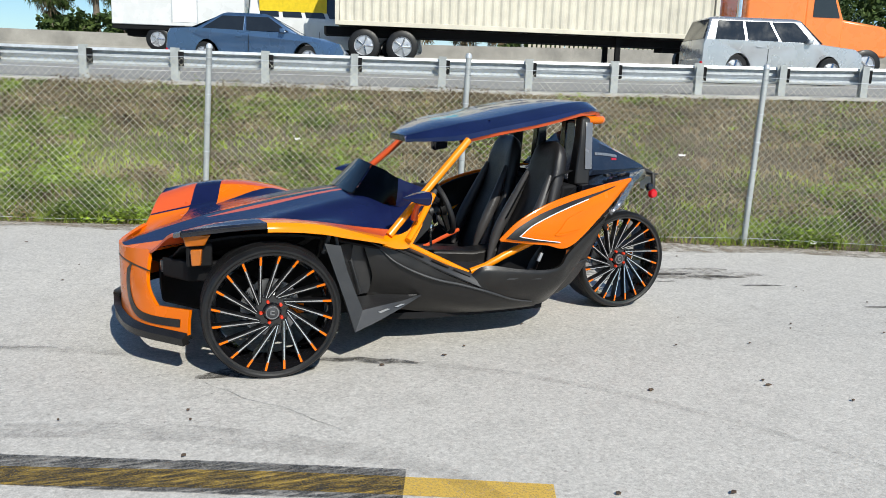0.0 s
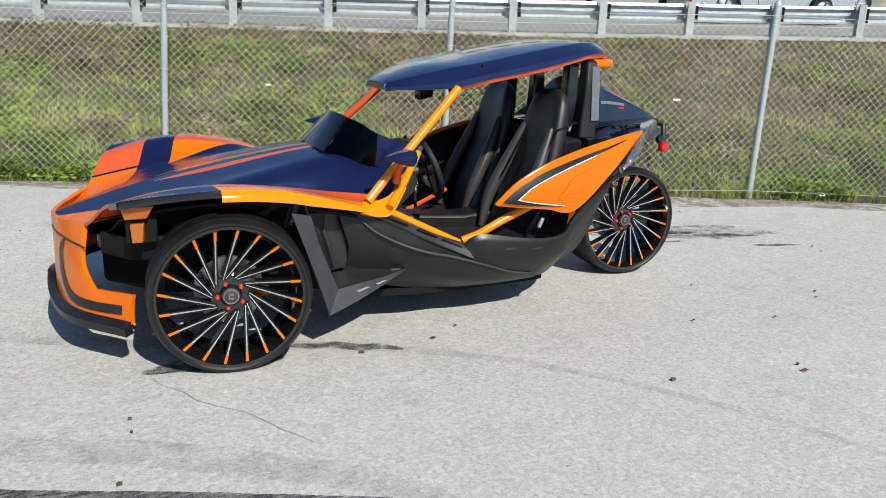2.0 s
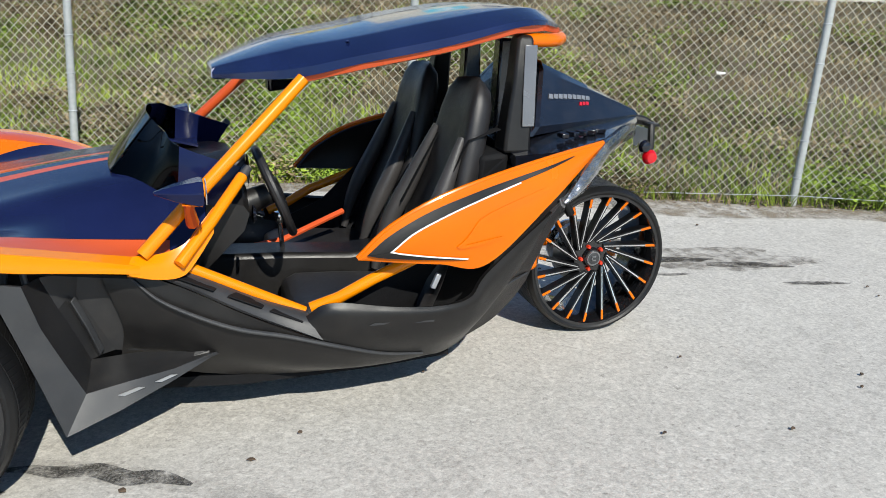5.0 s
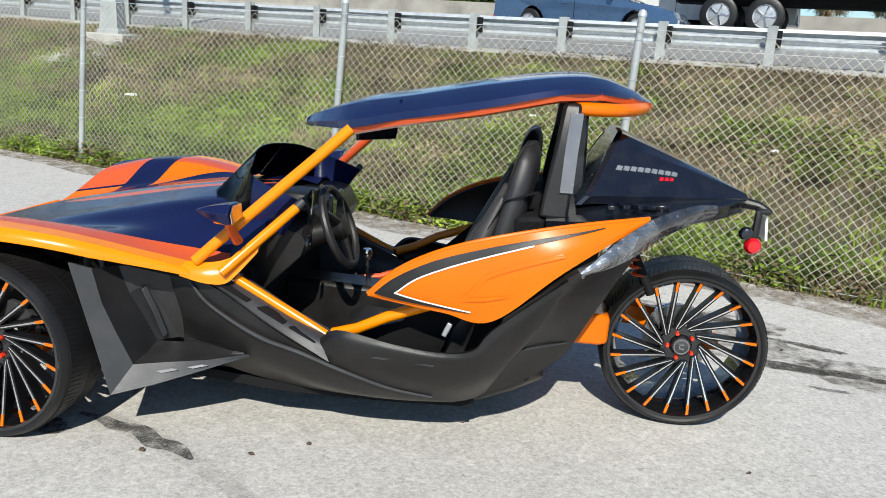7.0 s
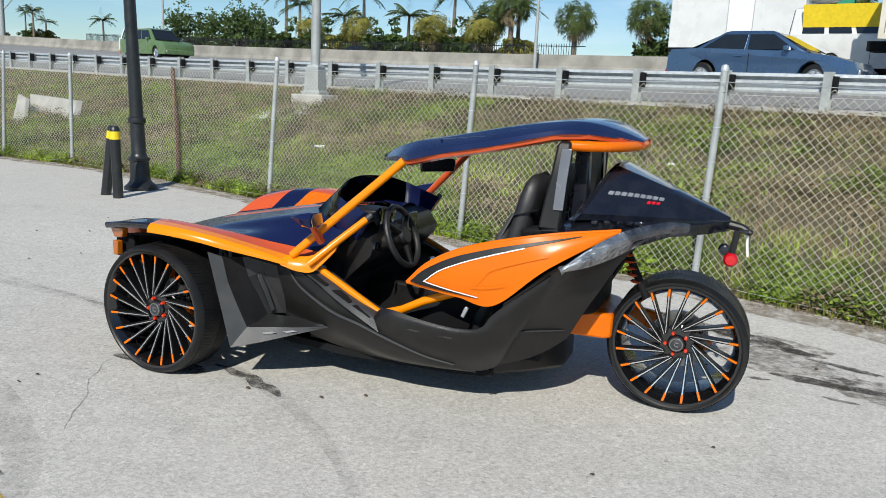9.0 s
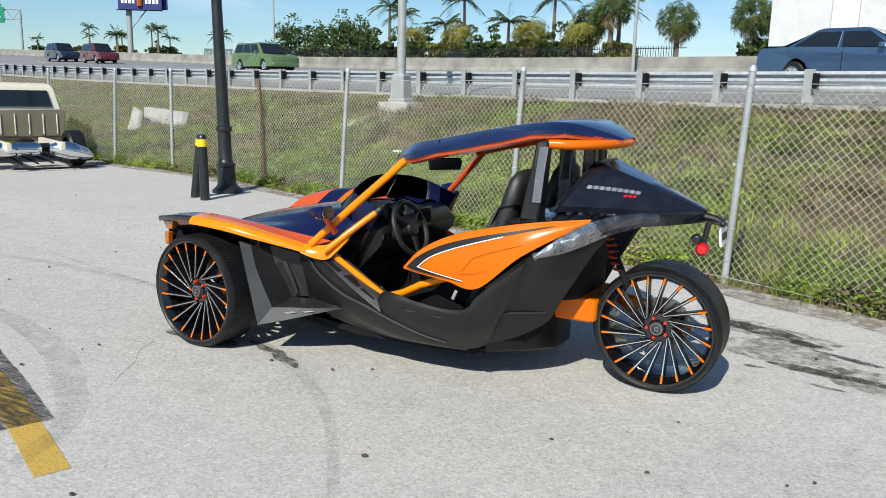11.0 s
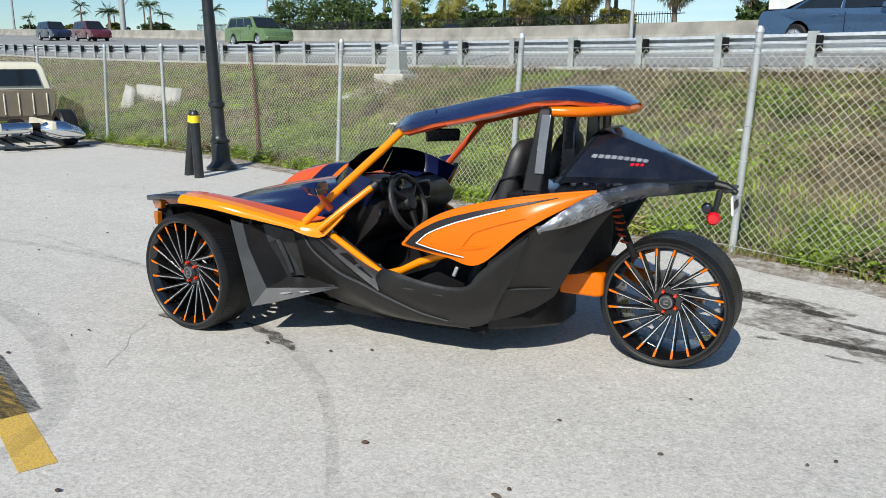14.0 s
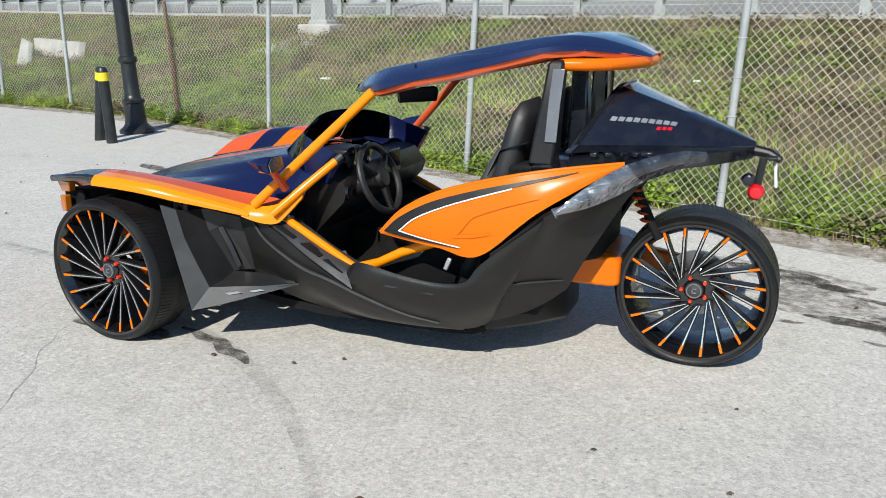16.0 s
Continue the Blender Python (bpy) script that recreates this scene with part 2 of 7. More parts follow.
            if fix:
                bmesh.ops.recalc_face_normals(bm, faces=bm.faces)
            bm.to_mesh(me)
            bm.free()
        me.materials.append(material)
        if smooth:
            me.polygons.foreach_set("use_smooth", [True] * len(me.polygons))
            me.set_sharp_from_angle(angle=radians(smooth))
        return me


def curve_pts(pts, n):
    """n points on a smooth curve through pts."""
    p = np.array(pts, float)
    k = len(p)
    out = []
    for t in np.linspace(0, k - 1, n):
        i = min(int(t), k - 2)
        u = t - i
        a, b, c, d = p[max(i - 1, 0)], p[i], p[i + 1], p[min(i + 2, k - 1)]
        if i == 0:
            a = 2 * b - c
        if i + 2 > k - 1:
            d = 2 * c - b
        out.append(0.5 * (2 * b + (c - a) * u + (2 * a - 5 * b + 4 * c - d) * u * u + (3 * b - a - 3 * c + d) * u ** 3))
    return np.array(out)


def patch(rows, nu, nv):
    """A smooth grid of points through rows of control points."""
    r = np.array([curve_pts(q, nv) for q in rows])
    return np.stack([curve_pts(r[:, j], nu) for j in range(nv)], axis=1)


def thing(name, label, category, m=None, group="", kind=""):
    ob = new(name)
    ob.empty_display_size = 0.1
    if m is not None:
        ob.matrix_basis = m
    return tagged(ob, label, category, group, kind)


def part(name, geo, material, parent, label="", bevel=0.0, smooth=35, sub=0, weld=True):
    ob = new(name, geo if isinstance(geo, bpy.types.Mesh) else geo.mesh(name, material, smooth, weld))
    ob.parent = parent
    if bevel:
        b = ob.modifiers.new("bevel", "BEVEL")
        b.width, b.segments, b.limit_method, b.angle_limit = bevel, 2, "ANGLE", radians(40)
    if sub:
        s = ob.modifiers.new("subdivide", "SUBSURF")
        s.levels = s.render_levels = sub
    return tagged(ob, label)


def solid(name, geo, material, label, category, m=None, group="", kind="", bevel=0.0, smooth=35, weld=True):
    """A thing of one mesh."""
    ob = part(name, geo, material, None, "", bevel, smooth, 0, weld)
    if m is not None:
        ob.matrix_basis = m
    return tagged(ob, label, category, group, kind)

# ---- the ground, the bank and the highway ----
# highway axes: s along the guardrail, d away from the lot
HW_O, HW_A, HW_N = Vector((-1.48, 13.98, 0)), Vector((0.952, -0.306, 0)), Vector((0.306, 0.952, 0))


def to_sd(x, y):
    p = Vector((x, y, 0)) - HW_O
    return p.dot(HW_A), p.dot(HW_N)


FENCE = [(16.9, -2.6), (14.0, -1.55), (11.2, -0.5), (8.3, 0.56), (5.42, 1.64), (2.55, 2.72), (0.05, 3.64), (-3.1, 4.75), (-6.4, 5.9), (-8.0, 6.15), (-9.9, 6.4), (-12.9, 7.1), (-15.9, 7.9)]
FENCE_LEAN = [0.02, 0.03, 0.04, 0.05, 0.07, 0.06, 0.08, 0.10, 0.03, 0.02, 0.10, 0.05, 0.05]
FENCE_SD = sorted(to_sd(x, y) for x, y in FENCE)


def fence_d(s):
    """How far the fence stands from the guardrail line."""
    return float(np.interp(s, [a for a, _ in FENCE_SD], [b for _, b in FENCE_SD]))


def lot_z(x, y):
    """The lot dips a few centimetres under the roadster, towards a shallow gutter before the fence."""
    a, b = min(1.0, max(0.0, (y + 1.6) / 1.3)), min(1.0, max(0.0, (y - 1.1) / 1.2))
    return -0.036 * (a * a * (3 - 2 * a)) * (1 - b * b * (3 - 2 * b))


def road_z(s, d):
    """Height of the banked carriageway, which rises away from the lot and towards its ends."""
    base = 1.40 + (0.00018 * min(-s, 80) ** 2 + 0.027 * max(0, -s - 80) if s < 0 else 0.0006 * min(s, 25) ** 2 + 0.03 * max(0, s - 25))
    return base + float(np.interp(d, (-0.6, 0.3, 5, 12, 18, 26, 900), (0, 0.03, 0.44, 0.98, 1.2, 1.3, 16.0)))


def land_z(s, d):
    """Height of the soil: lot level, bank, then the road bed."""
    d0 = fence_d(s) - 0.05
    if d < d0:
        return -0.04 - min(0.05, 0.2 * (d0 - d))
    top = road_z(s, -0.6) - 0.03
    if d < -0.6:
        u = (d - d0) / (-0.6 - d0)
        u = u * u * (3 - 2 * u) * 0.40 + u ** 1.15 * 0.60
        return -0.04 + (top + 0.04) * u + 0.05 * noise.noise((s * 0.7, d * 0.7, 0)) * min(1, (d - d0) * 2) * min(1, -d - 0.6)
    return road_z(s, d) - 0.05


def hw(s, d, up=0.0):
    p = HW_O + HW_A * s + HW_N * d
    return Vector((p.x, p.y, road_z(s, d) + up))


def asphalt_lot():
    m, n, l, p = nodes_of("worn_lot_pavement")
    grit, fine, mid, big = noise_node(n, l, 52, 4, 0.75), noise_node(n, l, 140, 2, 0.6), noise_node(n, l, 5, 6, 0.68), noise_node(n, l, 0.5, 5, 0.55)
    vor = n.new("ShaderNodeTexVoronoi")
    vor.inputs["Scale"].default_value = 42
    l.new(noise_node(n, l, 1).inputs["Vector"].links[0].from_socket, vor.inputs["Vector"])
    col = ramp_node(n, l, big.outputs["Fac"], 0.3, 0.7, (0.475, 0.452, 0.415), (0.565, 0.540, 0.498)).outputs["Color"]
    col = mix_node(n, l, 0.30, col, ramp_node(n, l, mid.outputs["Fac"], 0.33, 0.68, (0.27, 0.255, 0.235), (0.66, 0.632, 0.585)).outputs["Color"])
    col = mix_node(n, l, 0.40, col, ramp_node(n, l, grit.outputs["Fac"], 0.34, 0.66, (0.13, 0.122, 0.112), (0.86, 0.825, 0.77)).outputs["Color"])
    col = mix_node(n, l, 0.16, col, ramp_node(n, l, fine.outputs["Fac"], 0.34, 0.66, (0.08, 0.078, 0.074), (0.88, 0.85, 0.80)).outputs["Color"])
    col = mix_node(n, l, 0.18, col, ramp_node(n, l, vor.outputs["Color"], 0.15, 0.9, (0.22, 0.205, 0.19), (0.72, 0.69, 0.64)).outputs["Color"])
    # scattered dark grit and drip stains with their own outline
    pit = noise_node(n, l, 24, 3, 0.6)
    col = mix_node(n, l, ramp_node(n, l, pit.outputs["Fac"], 0.66, 0.74, (0, 0, 0), (0.55, 0.55, 0.55)).outputs["Color"], col, (0.14, 0.13, 0.12))
    st = noise_node(n, l, 1.7, 7, 0.72)
    col = mix_node(n, l, ramp_node(n, l, st.outputs["Fac"], 0.60, 0.74, (0, 0, 0), (0.35, 0.35, 0.35)).outputs["Color"], col, (0.17, 0.155, 0.14))
    l.new(col, p.inputs["Base Color"])
    p.inputs["Roughness"].default_value = 0.88
    b = n.new("ShaderNodeBump")
    b.inputs["Strength"].default_value, b.inputs["Distance"].default_value = 0.6, 0.006
    l.new(grit.outputs["Fac"], b.inputs["Height"])
    l.new(b.outputs["Normal"], p.inputs["Normal"])
    return m


def soil_mat():
    m, n, l, p = nodes_of("dry_grass_soil")
    a, b, c = noise_node(n, l, 0.5, 5, 0.6), noise_node(n, l, 6, 6, 0.7), noise_node(n, l, 60, 3, 0.7)
    col = ramp_node(n, l, a.outputs["Fac"], 0.38, 0.62, (0.10, 0.070, 0.045), (0.050, 0.060, 0.016)).outputs["Color"]
    col = mix_node(n, l, 0.5, col, ramp_node(n, l, b.outputs["Fac"], 0.3, 0.7, (0.03, 0.028, 0.015), (0.19, 0.155, 0.105)).outputs["Color"])
    col = mix_node(n, l, 0.35, col, ramp_node(n, l, c.outputs["Fac"], 0.35, 0.7, (0.02, 0.018, 0.01), (0.30, 0.25, 0.18)).outputs["Color"])
    l.new(col, p.inputs["Base Color"])
    p.inputs["Roughness"].default_value = 1.0
    bp = n.new("ShaderNodeBump")
    bp.inputs["Strength"].default_value, bp.inputs["Distance"].default_value = 1.0, 0.03
    l.new(b.outputs["Fac"], bp.inputs["Height"])
    l.new(bp.outputs["Normal"], p.inputs["Normal"])
    return m


def road_mat():
    m, n, l, p = nodes_of("highway_concrete")
    a, b = noise_node(n, l, 0.25, 5, 0.6, stretch=(0.3, 1, 1)), noise_node(n, l, 40, 3, 0.6)
    col = ramp_node(n, l, a.outputs["Fac"], 0.3, 0.7, (0.20, 0.198, 0.195), (0.28, 0.277, 0.27)).outputs["Color"]
    col = mix_node(n, l, 0.2, col, b.outputs["Color"], "OVERLAY")
    l.new(col, p.inputs["Base Color"])
    p.inputs["Roughness"].default_value = 0.85
    return m


M_LOT, M_SOIL, M_ROAD = asphalt_lot(), soil_mat(), road_mat()


def build_ground():
    ss = [-900, -500, -300, -200, -140, -100, -75] + list(np.arange(-60, 41, 1.0)) + [50, 65, 85, 120, 180, 300, 500, 900]
    dd = [-400, -200, -100, -50, -30, -20, -14, -11.5, -10.4] + list(np.arange(-10.0, -0.5, 0.3)) + [-0.6, 0.5, 4, 10, 20, 28, 40, 60, 100, 200, 400, 900]
    g = Geo()
    v = []
    for d in dd:
        for s in ss:
            p = HW_O + HW_A * s + HW_N * d
            v.append((p.x, p.y, land_z(s, d)))
    n = len(ss)
    g.add(v, [(i * n + j, i * n + j + 1, (i + 1) * n + j + 1, (i + 1) * n + j) for i in range(len(dd) - 1) for j in range(n - 1)])
    solid("ground", g, M_SOIL, "sloping bank and soil with dry grass", "ground", kind="structure", smooth=60)
    # the lot: a slab with a ragged far edge along the fence
    g, top, rows = Geo(), [], []
    for i, s in enumerate(np.arange(-60, 60.1, 0.25)):
        d = fence_d(s) - 0.06 + 0.10 * noise.noise((s * 0.9, 3.1, 0)) + 0.05 * noise.noise((s * 4.1, 1.1, 0))
        rows.append([HW_O + HW_A * s + HW_N * e for e in (-60, -30, *np.linspace(-18, d - 0.02, 36), d)])
    pts = [[Vector((p.x, p.y, lot_z(p.x, p.y) if k < 38 else -0.03)) for k, p in enumerate(r)] for r in rows]
    g.loft(pts, close=False, cap=False)
    solid("lot_pavement", g, M_LOT, "sunlit worn pale asphalt of the parking lot", "pavement", kind="structure", smooth=0)
    # carriageway
    g = Geo()
    ss = [-900, -400, -200, -150, -120] + list(range(-100, 61, 10)) + [100, 200, 400, 900]
    g.loft([[hw(s, d, 0.0) for d in (0.25, 4, 8, 12, 18, 25.5)] for s in ss], close=False, cap=False)
    solid("road", g, M_ROAD, "grey concrete highway carriageway", "road", kind="structure", smooth=0)
    for k, d in enumerate((3.2, 6.9, 10.6, 14.3, 18.0, 21.7)):
        g = Geo()
        if k in (0, 5):
            g.loft([[hw(s, d - 0.07, 0.006), hw(s, d + 0.07, 0.006)] for s in ss], close=False, cap=False)
        else:
            for s in range(-150, 80, 12):
                g.loft([[hw(s, d - 0.06, 0.006), hw(s, d + 0.06, 0.006)], [hw(s + 3, d - 0.06, 0.006), hw(s + 3, d + 0.06, 0.006)]], close=False, cap=False)
        solid("road_marking", g, M_WHITE, "white painted lane line on the highway", "road marking", kind="structure", smooth=0)
    # low concrete verge under the guardrail
    g = Geo()
    g.loft([[hw(s, -0.45, -0.03), hw(s, -0.45, 0.03), hw(s, 0.35, 0.03), hw(s, 0.35, -0.03)] for s in ss])
    solid("verge", g, M_CONCRETE, "pale concrete verge under the guardrail", "verge", kind="structure", smooth=0)
    # barrier on the far side
    g = Geo()
    prof = ((25.6, -0.1), (25.6, 0.1), (25.78, 0.35), (25.86, 1.0), (26.1, 1.0), (26.1, -0.1))
    g.loft([[hw(s, d, z) for d, z in prof] for s in ss])
    solid("far_barrier", g, M_BARRIER, "long stained concrete barrier across the highway", "barrier", kind="structure", smooth=0)


build_ground()

# ---- fence ----

def build_fence():
    fence = thing("chain_link_fence", "galvanised chain-link fence along the grassy bank", "fence")
    H = 1.72
    for (x, y), lean in zip(FENCE, FENCE_LEAN):
        top = Vector((x + lean * 1.1, y + 0.03, H + 0.10))
        post = part("post", Geo().tube([(x, y, -0.1), (x + lean * 0.55, y + 0.015, 0.9), top], 0.030, 12), M_GALV_DULL, fence)
        part("post_cap", Geo().lathe([(0.034, 0), (0.034, 0.02), (0.024, 0.045), (0.0, 0.055)], 12, c=top), M_GALV, post)
        for k in range(6):
            z = 0.2 + k * 0.29
            c = Vector((x + lean * 1.1 * z / H, y + 0.03 * z / H, z))
            part("tie_wire", Geo().lathe([(0.033, -0.004), (0.037, 0), (0.033, 0.004)], 10, c=c), M_GALV, post)
    # woven wires
    p, step, r = 0.037, 0.037, 0.0024
    vs, fs = [], []
    for i in range(len(FENCE) - 1):
        a, b = Vector((*FENCE[i], 0)), Vector((*FENCE[i + 1], 0))
        la, lb = FENCE_LEAN[i], FENCE_LEAN[i + 1]
        L, dr = (b - a).length, (b - a).normalized()
        nrm = Vector((-dr.y, dr.x, 0))
        n = int(L / p)
        m = int(H / step)
        for k in range(n):
            sag = 0.03 * math.sin(3.1 * k / n)
            base = len(vs)
            for j in range(m + 1):
                u = (k + ((j + k) % 2)) * p
                u = min(u, L)
                z = j * step + 0.02
                lean = (la + (lb - la) * u / L) * 1.1 * z / H
                bow = 0.02 * noise.noise((u * 0.8 + i * 9, z * 0.9, 0))
                c = a + dr * u + nrm * (bow - 0.034 + (0.002 if j % 2 else -0.002)) + Vector((lean, 0, z - sag * z / H))
                vs += [tuple(c + nrm * r * 0.6 - dr * r), tuple(c + nrm * r * 0.6 + dr * r), tuple(c - nrm * r * 0.6 + dr * r), tuple(c - nrm * r * 0.6 - dr * r)]
            for j in range(m):
                q = base + j * 4
                for e in range(4):
                    fs.append((q + e, q + 4 + e, q + 4 + (e + 1) % 4, q + (e + 1) % 4))
    g = Geo()
    g.v, g.f = vs, fs
    net = part("wire_netting", g.mesh("wire_netting", M_WIRE, 0, weld=False, fix=False), M_WIRE, fence, "woven diamond wire netting")
    tagged(net, kind="stuff")
    # tension wire along the foot and the top
    for z in (0.06, H + 0.01):
        g = Geo()
        for i in range(len(FENCE) - 1):
            (ax, ay), (bx, by) = FENCE[i], FENCE[i + 1]
            k = z / H * 1.1
            g.tube([(ax + FENCE_LEAN[i] * k, ay - 0.03, z), ((ax + bx) / 2 + 0.5 * k * (FENCE_LEAN[i] + FENCE_LEAN[i + 1]), (ay + by) / 2 - 0.03, z - 0.03), (bx + FENCE_LEAN[i + 1] * k, by - 0.03, z)], 0.003, 5)
        part("tension_wire", g, M_GALV, fence)
    return fence


build_fence()
solid("rusty_stake", Geo().tube([(-5.35, 5.68, -0.1), (-5.37, 5.69, 0.8), (-5.47, 5.73, 1.70)], [0.04, 0.036, 0.028], 8), M_RUST, "rusty bent steel stake standing at the fence", "stake")


# ---- guardrail ----
def build_guardrail():
    rail = thing("guardrail", "galvanised steel highway guardrail on steel posts", "guardrail")
    prof = [(-0.02, 0.62), (0.0, 0.68), (0.05, 0.66), (0.085, 0.60), (0.085, 0.56), (0.03, 0.52), (0.0, 0.49), (0.03, 0.46), (0.085, 0.42), (0.085, 0.38), (0.05, 0.34), (0.0, 0.31), (-0.015, 0.35)]
    # the beam sits on the road side of its posts
    for i, s0 in enumerate(range(-15, 5)):
        a, b = s0 * 7.62, (s0 + 1) * 7.62
        g = Geo()
        g.sheet([[hw(s, 0.16 + d, z) for d, z in prof] for s in (a, b + 0.15)], 0.006)
        part("rail_beam", g, M_GALV, rail)
    for k in range(-60, 18):
        s = k * 1.905
        tilt = 0.015 * math.sin(k * 7.3)
        g = Geo()
        g.box(hw(s, -0.04, 0.27), (0.16, 0.012, 0.92), Matrix.Rotation(math.atan2(HW_A.y, HW_A.x) + tilt, 3, "Z"))
        g.box(hw(s, 0.10, 0.27), (0.16, 0.012, 0.92), Matrix.Rotation(math.atan2(HW_A.y, HW_A.x), 3, "Z"))
        g.box(hw(s, 0.03, 0.27), (0.012, 0.14, 0.92), Matrix.Rotation(math.atan2(HW_A.y, HW_A.x), 3, "Z"))
        post = part("post", g, M_GALV_DULL, rail)
        if k > -30:
            part("blockout", Geo().box(hw(s + 0.12, 0.05, 0.50), (0.08, 0.14, 0.30), Matrix.Rotation(math.atan2(HW_A.y, HW_A.x), 3, "Z")), M_DARK, post, "dark offset block")


build_guardrail()


# ---- lamps, bollards ----
def build_highway_lamp(s, d, h, group="highway lamps"):
    lamp = thing("highway_lamp", "tall galvanised highway lamp pole on a concrete footing", "lamp pole", Matrix.Translation((HW_O.x + HW_A.x * s + HW_N.x * d, HW_O.y + HW_A.y * s + HW_N.y * d, land_z(s, d))), group)
    part("footing", Geo().box((0, 0, 0.03), (0.85, 0.85, 0.34)), M_CONCRETE, lamp, "pale concrete footing", bevel=0.03)
    part("base_box", Geo().loft([[(x * w, y * w, z) for x, y in ((-1, -1), (1, -1), (1, 1), (-1, 1))] for w, z in ((0.24, 0.2), (0.24, 0.26), (0.20, 0.30), (0.17, 0.85), (0.13, 0.9))]), M_GALV_DULL, lamp)
    part("pole", Geo().tube([(0, 0, 0.85), (0, 0, h)], [0.115, 0.07], 16), M_GALV_DULL, lamp)
    part("arm", Geo().tube([(0, 0, h - 0.2), (0.5, 1.2, h + 0.25), (0.9, 2.4, h + 0.35)], 0.04, 8), M_GALV_DULL, lamp)
    part("lamp_head", Geo().loft([[(0.9 + 0.12 * a + u * 0.25, 2.4 + 0.15 * b + u * 0.6, h + 0.35 + 0.06 * c) for a, b, c in ((-1, 0, -1), (1, 0, -1), (1, 0, 1), (-1, 0, 1))] for u in (0, 0.5, 1)]), M_GALV_DULL, lamp)
    return lamp


LAMP = build_highway_lamp(*to_sd(-7.25, 12.95), 11.5)
solid("concrete_pad", Geo().prism([(-7.75, 10.95, 0.60), (-6.6, 10.45, 0.58), (-6.6, 12.0, 0.82), (-7.7, 12.6, 0.90)], (0, 0, 0.14)), M_CONCRETE, "pale flat concrete slab in the grass below the lamp", "slab")


def build_street_lamp():
    lamp = thing("street_lamp", "black painted street lamp post with a moulded base", "street lamp", Matrix.Translation((-5.03, 4.50, 0)) @ pose(0, 0, 0, 0, -2.2, 0))
    part("base", Geo().lathe([(0, 0), (0.225, 0), (0.225, 0.04), (0.20, 0.06), (0.165, 0.09), (0.140, 0.13), (0.135, 0.20), (0.128, 0.36), (0.124, 0.38), (0.145, 0.40), (0.145, 0.43), (0.118, 0.45), (0.100, 0.50), (0.096, 0.90)], 28), M_BLACK_POLE, lamp)
    part("collar", Geo().lathe([(0.096, 0.90), (0.118, 0.92), (0.122, 0.95), (0.118, 0.98), (0.094, 1.00)], 24), M_BLACK_POLE, lamp)
    part("pole", Geo().lathe([(0.093, 0.98), (0.086, 1.5), (0.074, 3.0), (0.06, 5.0), (0, 5.0)], 24), M_BLACK_POLE, lamp)
    part("lantern", Geo().lathe([(0.06, 4.95), (0.16, 5.05), (0.2, 5.4), (0.22, 5.42), (0.05, 5.65), (0, 5.7)], 16), M_BLACK_POLE, lamp)
    return lamp


build_street_lamp()


def build_bollard(x, y, tx, ty, h):
    b = thing("bollard", "leaning black steel bollard with a yellow reflective band" if abs(tx) > 2 else "upright black steel bollard with a yellow reflective band", "bollard",
              Matrix.Translation((x, y, 0)) @ pose(0, 0, 0, tx, ty, 0), "bollards by the lamp post")
    part("tube", Geo().lathe([(0.0, -0.1), (0.064, -0.1), (0.064, h - 0.17)], 24), M_BLACK_POLE, b)
    part("band", Geo().lathe([(0.064, h - 0.17), (0.0665, h - 0.17), (0.0665, h - 0.07), (0.064, h - 0.07)], 24), M_YELLOW, b, "yellow reflective band")
    part("cap", Geo().lathe([(0.065, h - 0.07), (0.060, h - 0.03), (0.04, h - 0.005), (0, h)], 24), M_BLACK_POLE, b)
    return b


build_bollard(-4.98, 3.80, -2.0, 8.0, 0.92)
build_bollard(-4.66, 3.68, 0.0, -1.5, 0.92)

# ---- the three-wheeled roadster: nose towards -x, its left side towards -y ----
CAR = thing("three_wheeler", "orange and navy three-wheeled open roadster parked on the lot", "roadster")
TYRE_R, RIM_R = 0.358, 0.327


def both(name, geo, material, label="", **kw):
    """A part on the left side and its mirror image on the right."""
    return part(name, geo, material, CAR, label, **kw), part(name, geo.mirror_y(), material, CAR, label, **kw)


